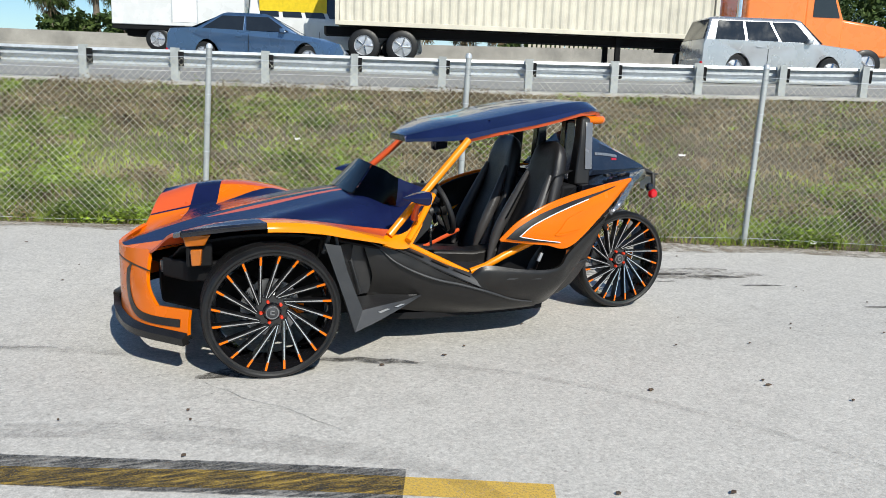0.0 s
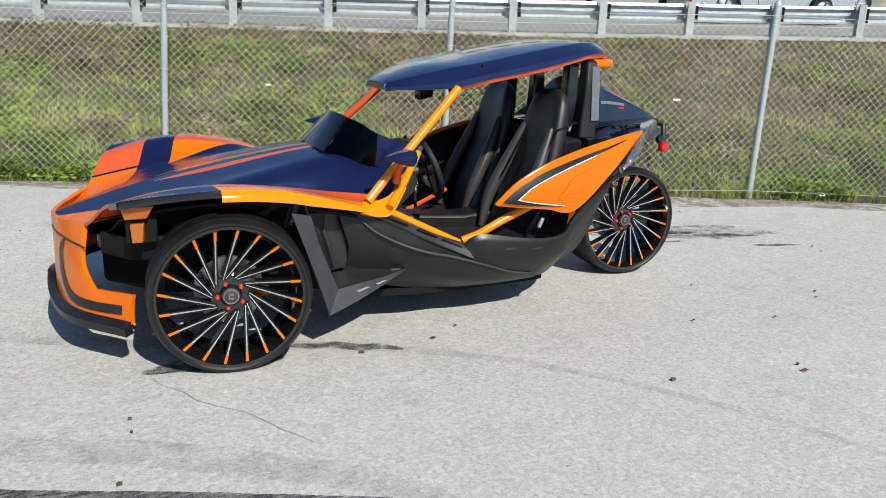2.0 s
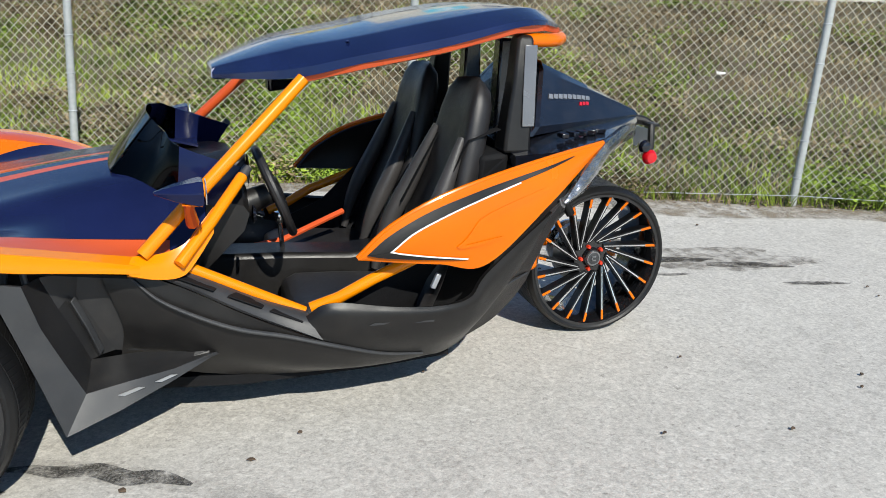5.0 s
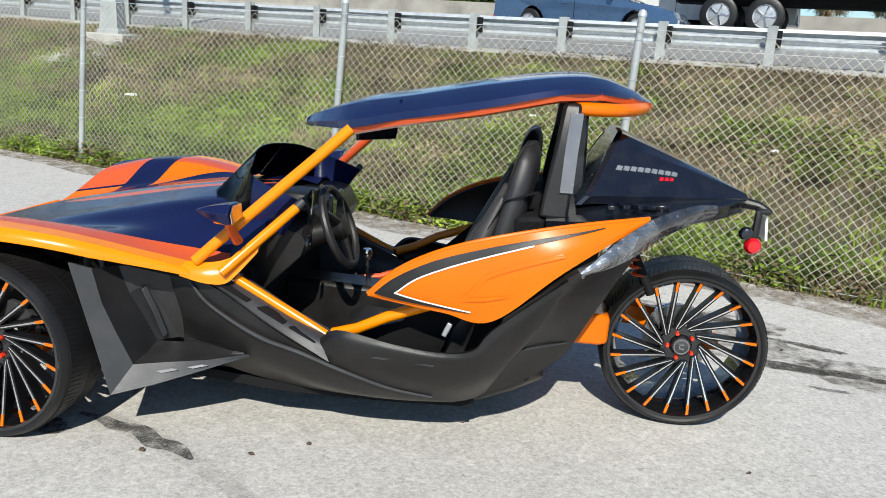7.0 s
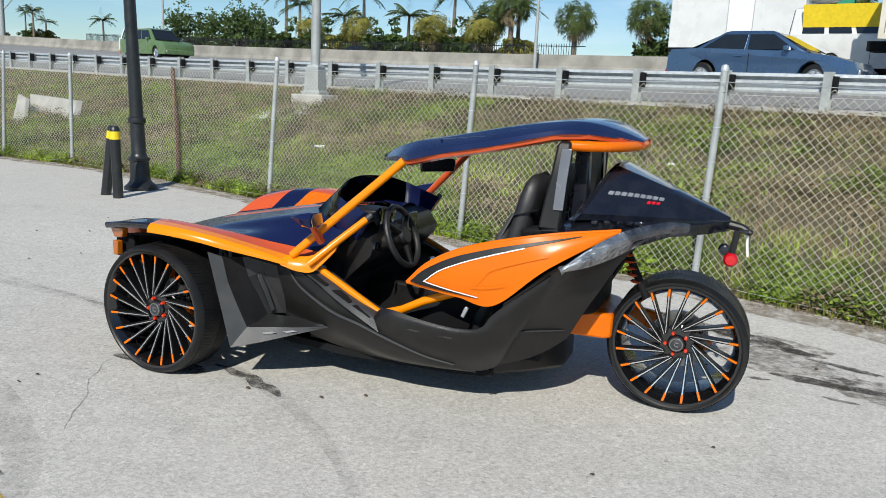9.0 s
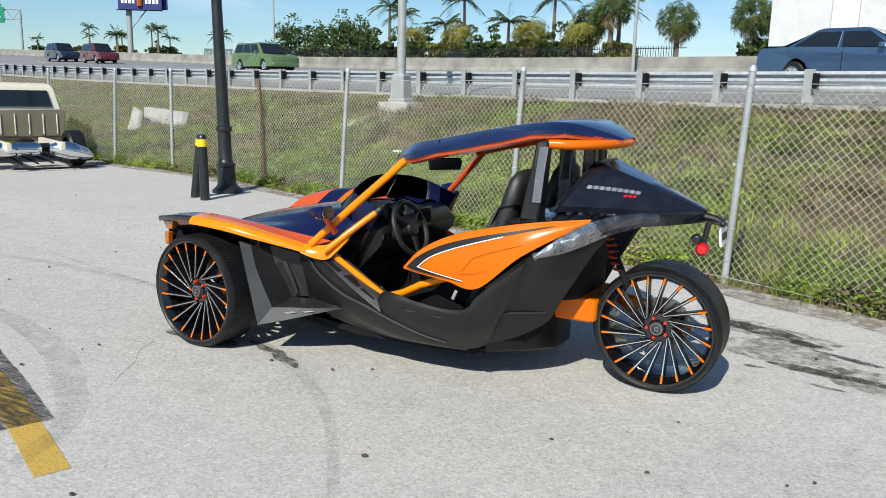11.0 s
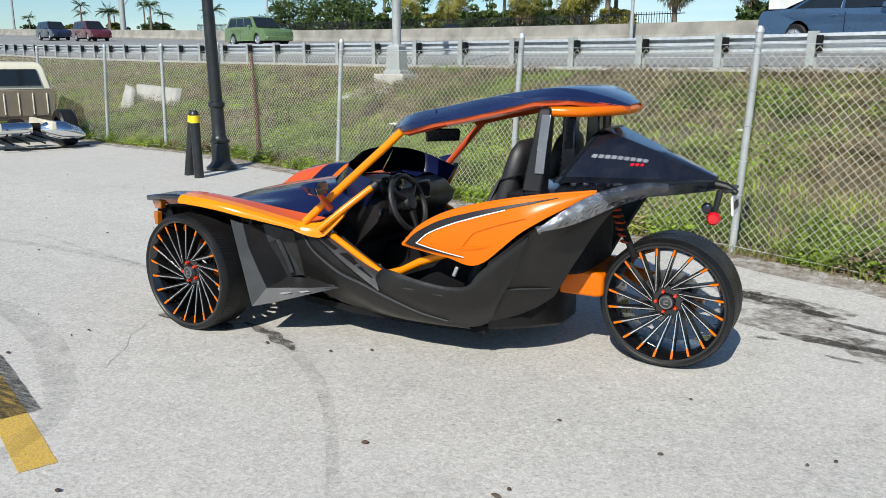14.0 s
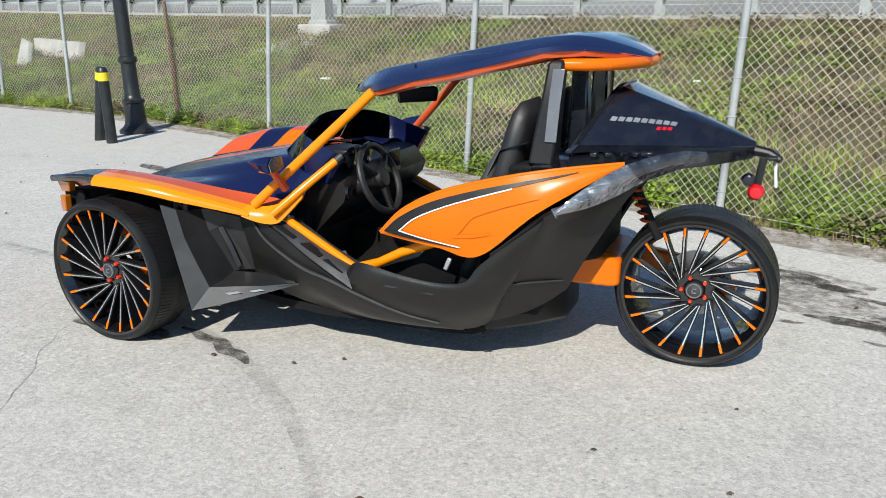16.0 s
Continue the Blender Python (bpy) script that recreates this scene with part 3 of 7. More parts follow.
# wheels: face towards -y
def build_wheel(name, m, width, lug_turn, dish):
    w = part(name, Geo().lathe([(RIM_R - 0.012, width / 2), (RIM_R - 0.03, width / 2 - 0.02), (RIM_R - 0.035, -width / 2 + 0.05), (RIM_R - 0.02, -width / 2 + 0.018), (RIM_R - 0.004, -width / 2 + 0.006), (RIM_R - 0.004, -width / 2), (RIM_R - 0.016, -width / 2 + 0.002),
                               (RIM_R - 0.030, -width / 2 + 0.03), (RIM_R - 0.045, -width / 2 + 0.06), (RIM_R - 0.045, width / 2 - 0.02)], 64, "Y"), M_RIM, CAR, "gloss black alloy rim")
    w.matrix_basis = m
    hw2 = width / 2
    prof = [(RIM_R - 0.010, hw2 - 0.01), (RIM_R + 0.004, hw2 + 0.006), (RIM_R + 0.013, hw2 + 0.006), (TYRE_R - 0.011, hw2 - 0.006), (TYRE_R - 0.002, hw2 - 0.028), (TYRE_R, 0.0),
            (TYRE_R - 0.002, -hw2 + 0.028), (TYRE_R - 0.011, -hw2 + 0.006), (RIM_R + 0.013, -hw2 - 0.006), (RIM_R + 0.004, -hw2 - 0.006), (RIM_R - 0.010, -hw2 + 0.006)]
    tyre = part("tyre", Geo().lathe(prof, 96, "Y"), M_RUBBER, w, "low-profile black rubber tyre")
    g = Geo()
    for k in range(110):
        a = 2 * math.pi * k / 110
        for side in (-1, 1):
            y0, y1 = side * 0.018, side * (hw2 - 0.026)
            pts = []
            for yy, da in ((y0, 0), (y1, 0.05), (y1, 0.05 + 0.046), (y0, 0.046)):
                pts.append(Vector((math.cos(a + da) * (TYRE_R - 0.002), yy, math.sin(a + da) * (TYRE_R - 0.002))))
            mid = sum(pts, Vector()) / 4
            out = Vector((mid.x, 0, mid.z)).normalized() * 0.0028
            g.prism(pts, out)
    tagged(part("tread", g, M_RUBBER, tyre, "grooved tread blocks"), kind="stuff")
    # spokes: pairs of swept blades that meet at the hub, with machined edges and orange ends
    yf = -width / 2
    r0, r1 = 0.078, RIM_R - 0.010
    y0, y1 = yf + dish + 0.018, yf + 0.010

    def blade(tip, root, rows, depth, lift):
        """A tapered bar in the wheel's face between two angles; rows of (share of the way out, half width)."""
        a, b = np.array((r0 * math.cos(root), r0 * math.sin(root))), np.array((r1 * math.cos(tip), r1 * math.sin(tip)))
        d = (b - a) / np.linalg.norm(b - a)
        side = np.array((-d[1], d[0]))
        rings = []
        for q, h in rows:
            c, y = a + (b - a) * q, y0 + (y1 - y0) * q - lift
            e, f = c + side * h, c - side * h
            rings.append([(f[0], y, f[1]), (e[0], y, e[1]), (e[0], y + depth, e[1]), (f[0], y + depth, f[1])])
        return Geo().loft(rings)

    kinds = []
    for sg in (-1, 1):
        tip, root = sg * radians(9), radians(36) + sg * radians(4)
        kinds.append((blade(tip, root, ((0, 0.0095), (0.5, 0.0085), (1, 0.0085)), 0.045, 0).mesh("spoke", M_SPOKE),
                      blade(tip, root, ((0.01, 0.0016), (0.4, 0.0024), (0.79, 0.0034)), 0.006, 0.002).mesh("spoke_edge", M_CHROME),
                      blade(tip, root, ((0.79, 0.0054), (0.99, 0.0058)), 0.012, 0.003).mesh("spoke_tip", M_ORANGE)))
    for k in range(20):
        bl, ed, tp = kinds[k % 2]
        sp = part("spoke", bl, M_SPOKE, w)
        sp.matrix_basis = Matrix.Rotation(-2 * math.pi * (k // 2) / 10 + lug_turn, 4, "Y")
        part("spoke_edge", ed, M_CHROME, sp, "machined silver spoke edge")
        part("spoke_tip", tp, M_ORANGE, sp, "orange spoke end")
    yh = yf + dish - 0.012
    part("hub", Geo().lathe([(0, yh + 0.016), (0.040, yh + 0.016), (0.046, yh + 0.022), (0.050, yh + 0.034), (0.088, yh + 0.038), (0.094, yh + 0.075), (0, yh + 0.08)], 32, "Y"), M_RIM, w)
    cap = part("hub_cap", Geo().lathe([(0, yh + 0.009), (0.028, yh + 0.009), (0.030, yh + 0.010), (0.037, yh + 0.012), (0.039, yh + 0.018)], 28, "Y"), M_GREY_PLASTIC, w, "dark grey hub cap")
    part("cap_ring", Geo().lathe([(0.0285, yh + 0.009), (0.030, yh + 0.006), (0.034, yh + 0.006), (0.036, yh + 0.011)], 28, "Y"), M_TRIM, cap, "silver ring")
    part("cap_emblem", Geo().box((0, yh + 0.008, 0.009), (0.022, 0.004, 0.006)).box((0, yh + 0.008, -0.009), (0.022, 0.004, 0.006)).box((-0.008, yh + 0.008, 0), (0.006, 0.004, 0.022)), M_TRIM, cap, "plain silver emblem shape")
    for k in range(5):
        a = 2 * math.pi * k / 5 + lug_turn + 0.724
        c = Vector((0.058 * math.cos(a), yh + 0.02, 0.058 * math.sin(a)))
        part("lug_nut", Geo().lathe([(0, -0.006), (0.008, -0.004), (0.010, 0.002), (0.010, 0.02)], 6, "Y", c), M_LUG, w, "red lug nut")
    part("brake_disc", Geo().lathe([(0.06, 0.02), (0.155, 0.02), (0.155, 0.042), (0.06, 0.042)], 40, "Y"), M_TRIM, w, "steel brake disc")
    part("brake_caliper", Geo().loft([[(0.12 + r * math.cos(b), y, r * math.sin(b)) for b in (-0.5, 0.5)] + [(0.03 + r * math.cos(b), y, r * math.sin(b)) for b in (0.6, -0.6)] for r, y in ((0.06, -0.01), (0.065, 0.02), (0.06, 0.06))]), M_ORANGE, w, "orange brake caliper")
    return w


W_FRONT = 0.25
build_wheel("front_wheel", Matrix.Translation((0, -1.0 + W_FRONT / 2, 0.332)) @ pose(0, 0, 0, 0, 0, -4), W_FRONT, -0.026, 0.034)
build_wheel("front_wheel", Matrix.Translation((0.0, 1.0 - W_FRONT / 2, 0.322)) @ pose(0, 0, 0, 0, 0, 176), W_FRONT, 0.4, 0.034)
build_wheel("rear_wheel", Matrix.Translation((2.667, -0.019, 0.321)), 0.298, -0.026, 0.048)

# --- upper front body: one surface, cut into painted areas ---
V_KNOTS = [0.0, 0.30, 0.45, 0.62, 0.82, 1.0]
MID_X = [-0.74, -0.50, -0.20, 0.15, 0.50, 0.80]
EDGE = [(-0.44, 0.85), (-0.22, 0.92), (0.02, 0.955), (0.28, 0.91), (0.53, 0.805), (0.78, 0.70)]
SKIN_Z = [
    (0.540, 0.540, 0.560, 0.615, 0.71, 0.755),
    (0.625, 0.618, 0.625, 0.655, 0.775, 0.79),
    (0.712, 0.700, 0.700, 0.705, 0.80, 0.805),
    (0.788, 0.772, 0.768, 0.735, 0.772, 0.775),
    (0.850, 0.834, 0.820, 0.768, 0.715, 0.70),
    (0.882, 0.868, 0.850, 0.790, 0.665, 0.615),
]
SKIN = patch([[(MID_X[i] + (EDGE[i][0] - MID_X[i]) * v, EDGE[i][1] * v, SKIN_Z[i][j]) for j, v in enumerate(V_KNOTS)] for i in range(6)], 61, 61)


def skin(s, v):
    """A point of the upper front body; s from nose to dash, v from the middle to the rim."""
    k = V_KNOTS
    j = max(i for i in range(5) if k[i] <= v + 1e-9)
    col = (j + (v - k[j]) / (k[j + 1] - k[j])) / 5 * 60
    row = s * 60
    i0, j0 = min(int(row), 59), min(int(col), 59)
    a, b = row - i0, col - j0
    return SKIN[i0, j0] * (1 - a) * (1 - b) + SKIN[i0 + 1, j0] * a * (1 - b) + SKIN[i0, j0 + 1] * (1 - a) * b + SKIN[i0 + 1, j0 + 1] * a * b


def skin_sheet(geo, s0, s1, va, vb, nv=10, t=0.008, lift=0.0):
    """Panel between two v-lines; va and vb are numbers or functions of s."""
    fa = va if callable(va) else (lambda s: va)
    fb = vb if callable(vb) else (lambda s: vb)
    n = max(4, int((s1 - s0) * 36))
    return geo.sheet([[skin(s, fa(s) + (fb(s) - fa(s)) * j / nv) + np.array((0, 0, lift)) for j in range(nv + 1)] for s in np.linspace(s0, s1, n)], t)


g = Geo()
skin_sheet(g, 0.0, 0.22, 0.0, lambda s: 0.08 + 1.135 * s, 10)
skin_sheet(g, 0.22, 0.36, 0.0, 0.33, 14)
both("hood", g, M_NAVY, "glossy navy bonnet")
g = Geo()
skin_sheet(g, 0.36, 1.0, 0.0, 0.055, 3)
both("hood_spine", g, M_BLACK_GLOSS, "black vent strip along the bonnet")


def stripe_v(s):
    """Outer border of the bonnet pinstripe."""
    return 0.055 + 0.095 * math.sin(min(1, (s - 0.36) / 0.22) * 1.57) * (1 - 0.70 * (s - 0.36) / 0.64)


g = Geo()
skin_sheet(g, 0.22, 0.36, 0.33, 1.0, 16)
skin_sheet(g, 0.36, 1.0, stripe_v, lambda s: 0.56 + 0.24 * min(1, max(0, (s - 0.36) / 0.25)), 18)
skin_sheet(g, 0.0, 0.22, 0.625, 0.645, 2)
skin_sheet(g, 0.0, 0.22, 0.90, 1.0, 3)
both("fender_cover", g, M_NAVY, "glossy navy wing cover")
g = Geo()
skin_sheet(g, 0.36, 1.0, 0.055, stripe_v, 3)
both("hood_stripe", g, M_CORAL, "orange-red pinstripe on the bonnet")
g = Geo()
skin_sheet(g, 0.36, 0.61, lambda s: 0.56 + 0.24 * min(1, max(0, (s - 0.36) / 0.25)), 0.801, 6)
skin_sheet(g, 0.0, 0.22, lambda s: 0.08 + 1.135 * s, 0.625, 10)
both("fender_flash", g, M_ORANGE, "orange flash on the wing")
g = Geo()
skin_sheet(g, 0.0, 0.22, 0.645, 0.90, 6)
skin_sheet(g, 0.36, 1.0, 0.803, 0.925, 5)
both("fender_stripe", g, M_CORAL, "coral red stripe on the wing")
g = Geo()
skin_sheet(g, 0.36, 1.0, 0.925, 1.0, 3)
rows = []
for s in np.linspace(0.36, 0.93, 24):
    k = 1 - 0.5 * max(0, s - 0.68) / 0.25
    rows.append([skin(s, 1.0) + k * np.array((0, y, -z)) for y, z in ((0.0, 0.0), (0.018, 0.012), (0.030, 0.030), (0.030, 0.046))])
g.sheet(rows, 0.008)
both("fender_rim", g, M_ORANGE_BRIGHT, "bright orange wing edge")
g = Geo()
g.sheet([[skin(s, 1.0) + np.array((0, y, -z)) for y, z in ((0.0, 0.0), (0.008, 0.010), (0.006, 0.024), (0.0, 0.034))] for s in np.linspace(0.0, 0.36, 16)], 0.008)
g.sheet([[skin(0.0, v) + np.array((-x, 0, -z)) for x, z in ((0.0, 0.0), (0.007, 0.008), (0.004, 0.030))] for v in np.linspace(0.9, 1.0, 5)], 0.006)
both("fender_lip", g, M_BLACK_GLOSS)
g = Geo()
g.sheet([[skin(0.0, v) + np.array((-x, 0, -z)) for x, z in ((0.0, 0.0), (0.007, 0.008), (0.004, 0.020))] for v in np.linspace(0.5, 0.9, 12)], 0.006)
both("fender_nosing", g, M_CORAL, "thin coral edge above the lamp bay")
# underside of the wings and the front frame
g = Geo()
g.sheet([[skin(s, v) - np.array((0, 0, 0.05 + 0.03 * v)) for v in np.linspace(0.1, 0.90, 8)] for s in np.linspace(0.06, 0.98, 12)], 0.012)
both("wing_liner", g, M_DARK)
g = Geo()
g.loft([[(x, y * w, z) for y, z in ((-1, zb), (1, zb), (1, zt), (-1, zt))] for x, w, zb, zt in ((-0.52, 0.20, 0.22, 0.50), (-0.25, 0.30, 0.16, 0.62), (0.15, 0.36, 0.14, 0.70), (0.6, 0.44, 0.14, 0.70), (0.86, 0.50, 0.14, 0.60))])
part("front_bulkhead", g, M_DARK, CAR, bevel=0.02)

# --- nose: orange cheeks, black lip, lamps ---
CHEEK = np.array(curve_pts([(-0.745, 0.0), (-0.732, 0.25), (-0.645, 0.56), (-0.42, 0.83)], 101))


def cheek_path(t):
    """Front edge of the bumper from the middle to the outer corner."""
    return CHEEK[int(round(t * 100))]


def cheek_top(y):
    return float(np.interp(y, (0, 0.25, 0.44, 0.57, 0.66, 0.83), (0.545, 0.560, 0.588, 0.42, 0.325, 0.335)))


def cheek_at(y, z, out=0.0):
    """A point of the bumper cheek, leaning back towards the bonnet's edge."""
    x = float(np.interp(y, CHEEK[:, 1], CHEEK[:, 0]))
    k = min(1.0, max(0.0, (z - 0.2) / 0.39))
    back = min(0.12, 0.28 * max(0.0, y - 0.05)) if y < 0.55 else 0.12
    return (x + back * k ** 2.2 - out, y + out * 0.6, z)


g = Geo()
g.sheet([[cheek_at(y, 0.20 + (cheek_top(y) - 0.20) * k) for k in np.linspace(0, 1, 9)] for y in np.linspace(0, 0.83, 40)], -0.02)
both("bumper_cheek", g, M_ORANGE, "orange bumper cheek")
g = Geo()
line = curve_pts([(0.31, 0.475), (0.34, 0.40), (0.42, 0.32), (0.53, 0.262), (0.66, 0.250), (0.79, 0.258)], 30)
g.sheet([[cheek_at(y + dy, z + dz, 0.004) for dy, dz in ((-0.022 * max(0, 1 - i / 16), -0.022), (0, 0), (0.022 * max(0, 1 - i / 16), 0.020))] for i, (y, z) in enumerate(line)], -0.004)
g.sheet([[cheek_at(y, z, 0.003) for z in (0.487, 0.494)] for y in np.linspace(0.05, 0.55, 14)], -0.003)
both("bumper_stripe", g, M_PLASTIC, "black stripe on the bumper")
g = Geo()
rows = []
for t in np.linspace(0, 1, 18):
    x, y = cheek_path(t)
    rows.append([(x - 0.035 + 0.01 * t, y + 0.01, 0.145), (x - 0.042 + 0.01 * t, y + 0.012, 0.185 + 0.06 * max(0, 1 - 2 * t)), (x - 0.004, y, 0.212)])
g.sheet(rows, -0.05)
both("front_lip", g, M_PLASTIC, "black plastic front splitter")
# headlamp pods and amber markers
g = Geo().loft([[(x, y, z) for y, z in ((-0.56 - w, 0.46), (-0.42, 0.45), (-0.42, 0.54), (-0.58 - w, 0.57))] for x, w in ((-0.52, 0.0), (-0.40, 0.16), (-0.2, 0.2))])
both("headlamp_pod", g, M_DARK, bevel=0.01)
g = Geo().loft([[(x, y, z) for y, z in ((-0.535 - w, 0.48), (-0.43, 0.47), (-0.43, 0.53), (-0.545 - w, 0.55))] for x, w in ((-0.535, 0.0), (-0.51, 0.02))])
both("headlamp", g, M_WINDOW, "dark headlamp lens", bevel=0.008)
g = Geo().prism([(-0.435, -0.825, 0.725), (-0.30, -0.87, 0.735), (-0.33, -0.85, 0.675), (-0.42, -0.815, 0.665)], (0.01, 0.035, 0))
both("marker_lamp", g, M_AMBER, "amber side marker", bevel=0.006)
g = Geo().prism([(-0.40, -0.85, 0.655), (-0.345, -0.87, 0.66), (-0.35, -0.865, 0.575), (-0.395, -0.85, 0.57)], (0.01, 0.035, 0))
both("marker_lamp", g, M_AMBER, "amber side marker", bevel=0.006)
g = Geo().box((-0.35, -0.78, 0.62), (0.13, 0.05, 0.13)).box((-0.33, -0.62, 0.58), (0.08, 0.30, 0.04))
both("lamp_bracket", g, M_DARK, bevel=0.01)
# suspension
g = Geo()
for z, xs in ((0.26, (-0.16, 0.18)), (0.42, (-0.10, 0.14))):
    for x in xs:
        g.tube([(x, -0.32, z - 0.02), (0.0, -0.72, z)], 0.016, 8)
both("control_arm", g, M_DARK)
g = Geo().tube([(0.05, -0.66, 0.30), (0.02, -0.42, 0.66)], 0.028, 10)
both("shock_absorber", g, M_DARK)
g = Geo()
for k in range(9):
    u = k / 8
    g.lathe([(0.034, -0.006), (0.042, 0), (0.034, 0.006)], 12, c=(0.05 - 0.03 * u, -0.64 + 0.2 * u, 0.33 + 0.28 * u))
both("coil_spring", g, M_DARK)
g = Geo().tube([(0.18, -0.60, 0.60), (0.28, -0.78, 0.72)], 0.02, 8).tube([(0.30, -0.66, 0.56), (0.30, -0.80, 0.70)], 0.014, 8)
both("fender_stay", g, M_PLASTIC)

# --- side fins behind the front wheels ---
# outer lip: a broad L-shaped band
LIP_OUT = [(0.285, -0.885, 0.672), (0.345, -0.900, 0.50), (0.400, -0.912, 0.34), (0.452, -0.922, 0.176), (0.60, -0.868, 0.214), (0.76, -0.790, 0.258), (0.926, -0.684, 0.301)]
LIP_IN = [(0.375, -0.880, 0.655), (0.412, -0.880, 0.52), (0.460, -0.868, 0.40), (0.511, -0.853, 0.280), (0.64, -0.815, 0.290), (0.77, -0.778, 0.298), (0.915, -0.690, 0.304)]
g = Geo().sheet([[a, b] for a, b in zip(LIP_OUT, LIP_IN)], 0.012)
both("side_fin", g, M_GREY_PLASTIC, "grey plastic splash fin", smooth=20)
# dished panel behind the lip
g = Geo()
WALL = [(0.400, -0.735, 0.63), (0.445, -0.742, 0.526), (0.480, -0.700, 0.42), (0.514, -0.659, 0.306), (0.66, -0.640, 0.308), (0.79, -0.665, 0.306), (0.915, -0.688, 0.305)]
g.sheet([[a, (np.array(a) + np.array(b)) / 2 + np.array((0, 0.012, -0.004)), b] for a, b in zip(LIP_IN, WALL)], 0.010)
g.sheet([[(0.400, -0.735, 0.63), (0.455, -0.720, 0.632), (0.505, -0.665, 0.635)], [(0.445, -0.742, 0.526), (0.462, -0.695, 0.535), (0.490, -0.668, 0.54)], [(0.480, -0.700, 0.42), (0.505, -0.655, 0.43), (0.535, -0.640, 0.43)], [(0.514, -0.659, 0.306), (0.550, -0.630, 0.309), (0.585, -0.612, 0.312)]], 0.010)
g.sheet([[(0.505, -0.665, 0.635), (0.60, -0.640, 0.63), (0.66, -0.645, 0.60)], [(0.490, -0.668, 0.54), (0.60, -0.630, 0.53), (0.70, -0.645, 0.52)], [(0.535, -0.640, 0.43), (0.62, -0.625, 0.43), (0.76, -0.645, 0.43)], [(0.585, -0.612, 0.312), (0.66, -0.630, 0.310), (0.80, -0.660, 0.308)]], 0.010)
both("fin_recess", g, M_FIN, "dark grey dished panel behind the fin", smooth=20)
g = Geo().loft([[(x + a, y, z + a) for a, y, z in ((-0.012, yy, zz), (0.012, yy, zz), (0.0, yy - 0.022, zz))] for x, yy, zz in ((0.478, -0.690, 0.535), (0.515, -0.668, 0.43), (0.545, -0.650, 0.325))])
both("fin_rib", g, M_GREY_PLASTIC, bevel=0.004)
g = Geo().tube([(0.30, -0.80, 0.60), (0.33, -0.81, 0.715)], 0.014, 8).tube([(0.375, -0.81, 0.64), (0.365, -0.80, 0.70)], 0.010, 8)
both("fin_stay", g, M_GREY_PLASTIC)
g = Geo().prism([(0.60, -0.848, 0.262), (0.66, -0.832, 0.274), (0.68, -0.826, 0.268), (0.62, -0.842, 0.254)], (0, -0.004, 0)).prism([(0.71, -0.812, 0.276), (0.76, -0.792, 0.285), (0.78, -0.784, 0.28), (0.73, -0.804, 0.27)], (0, -0.004, 0))
both("fin_slot", g, M_SILVER, "pale slot mark")

# --- lower sides ---
g = Geo()
g.sheet(patch([
    [(0.56, -0.655, 0.64), (0.80, -0.70, 0.555), (1.02, -0.745, 0.445), (1.25, -0.775, 0.345), (1.50, -0.735, 0.255), (1.73, -0.62, 0.185)],
    [(0.58, -0.665, 0.56), (0.82, -0.71, 0.46), (1.04, -0.745, 0.36), (1.27, -0.755, 0.28), (1.50, -0.71, 0.215), (1.73, -0.61, 0.172)],
    [(0.62, -0.66, 0.42), (0.84, -0.685, 0.33), (1.05, -0.71, 0.26), (1.28, -0.71, 0.205), (1.50, -0.67, 0.175), (1.73, -0.60, 0.160)],
    [(0.60, -0.60, 0.27), (0.82, -0.61, 0.20), (1.05, -0.62, 0.165), (1.28, -0.62, 0.15), (1.50, -0.60, 0.145), (1.73, -0.57, 0.145)]], 20, 30), 0.015)
both("lower_sill", g, M_PLASTIC, "matte black plastic sill", smooth=50)
# bead in paler plastic: the crease's highlight is put in as colour
g = Geo().tube(curve_pts([(0.66, -0.682, 0.585), (0.74, -0.712, 0.515), (0.86, -0.735, 0.452), (0.99, -0.760, 0.405), (1.137, -0.769, 0.370), (1.316, -0.777, 0.316), (1.491, -0.741, 0.252), (1.648, -0.700, 0.216)], 40), [0.0045 + 0.0035 * math.sin(math.pi * k / 39) for k in range(40)], 8)
both("sill_bead", g, M_GREY_PLASTIC, "raised paler bead for the highlight along the sill's crease")
# a thin paler bead along the line of the rear quarter
g = Geo().tube(curve_pts([(1.905, -0.690, 0.425), (1.971, -0.645, 0.427), (2.06, -0.570, 0.424), (2.15, -0.489, 0.419)], 14), 0.004, 6)
both("quarter_bead", g, M_GREY_PLASTIC)
# tread of the sill beside the orange rail
g = Geo()
g.sheet(patch([[(0.58, -0.655, 0.645), (0.80, -0.70, 0.56), (1.02, -0.745, 0.45), (1.26, -0.778, 0.345)], [(0.68, -0.62, 0.635), (0.86, -0.655, 0.565), (1.04, -0.70, 0.475), (1.22, -0.735, 0.41)], [(0.74, -0.56, 0.62), (0.90, -0.58, 0.55), (1.06, -0.60, 0.47), (1.22, -0.61, 0.40)]], 10, 20), 0.012)
both("sill_tread", g, M_GREY_PLASTIC, "grey plastic entry sill", smooth=50)
# thin dark plates laid on the tread in place of its recesses
for u in (0.12, 0.45, 0.74):
    a = np.array((0.745, -0.688, 0.592)) + u * np.array((0.46, -0.065, -0.20)) + np.array((0, -0.010, 0.012))
    g = Geo().prism([a, a + np.array((0.11, -0.016, -0.047)), a + np.array((0.13, 0.03, -0.052)), a + np.array((0.03, 0.045, -0.005))], (0.002, -0.003, 0.006))
    both("tread_insert", g, M_DARK, "dark plate in place of a recess in the sill", bevel=0.003)
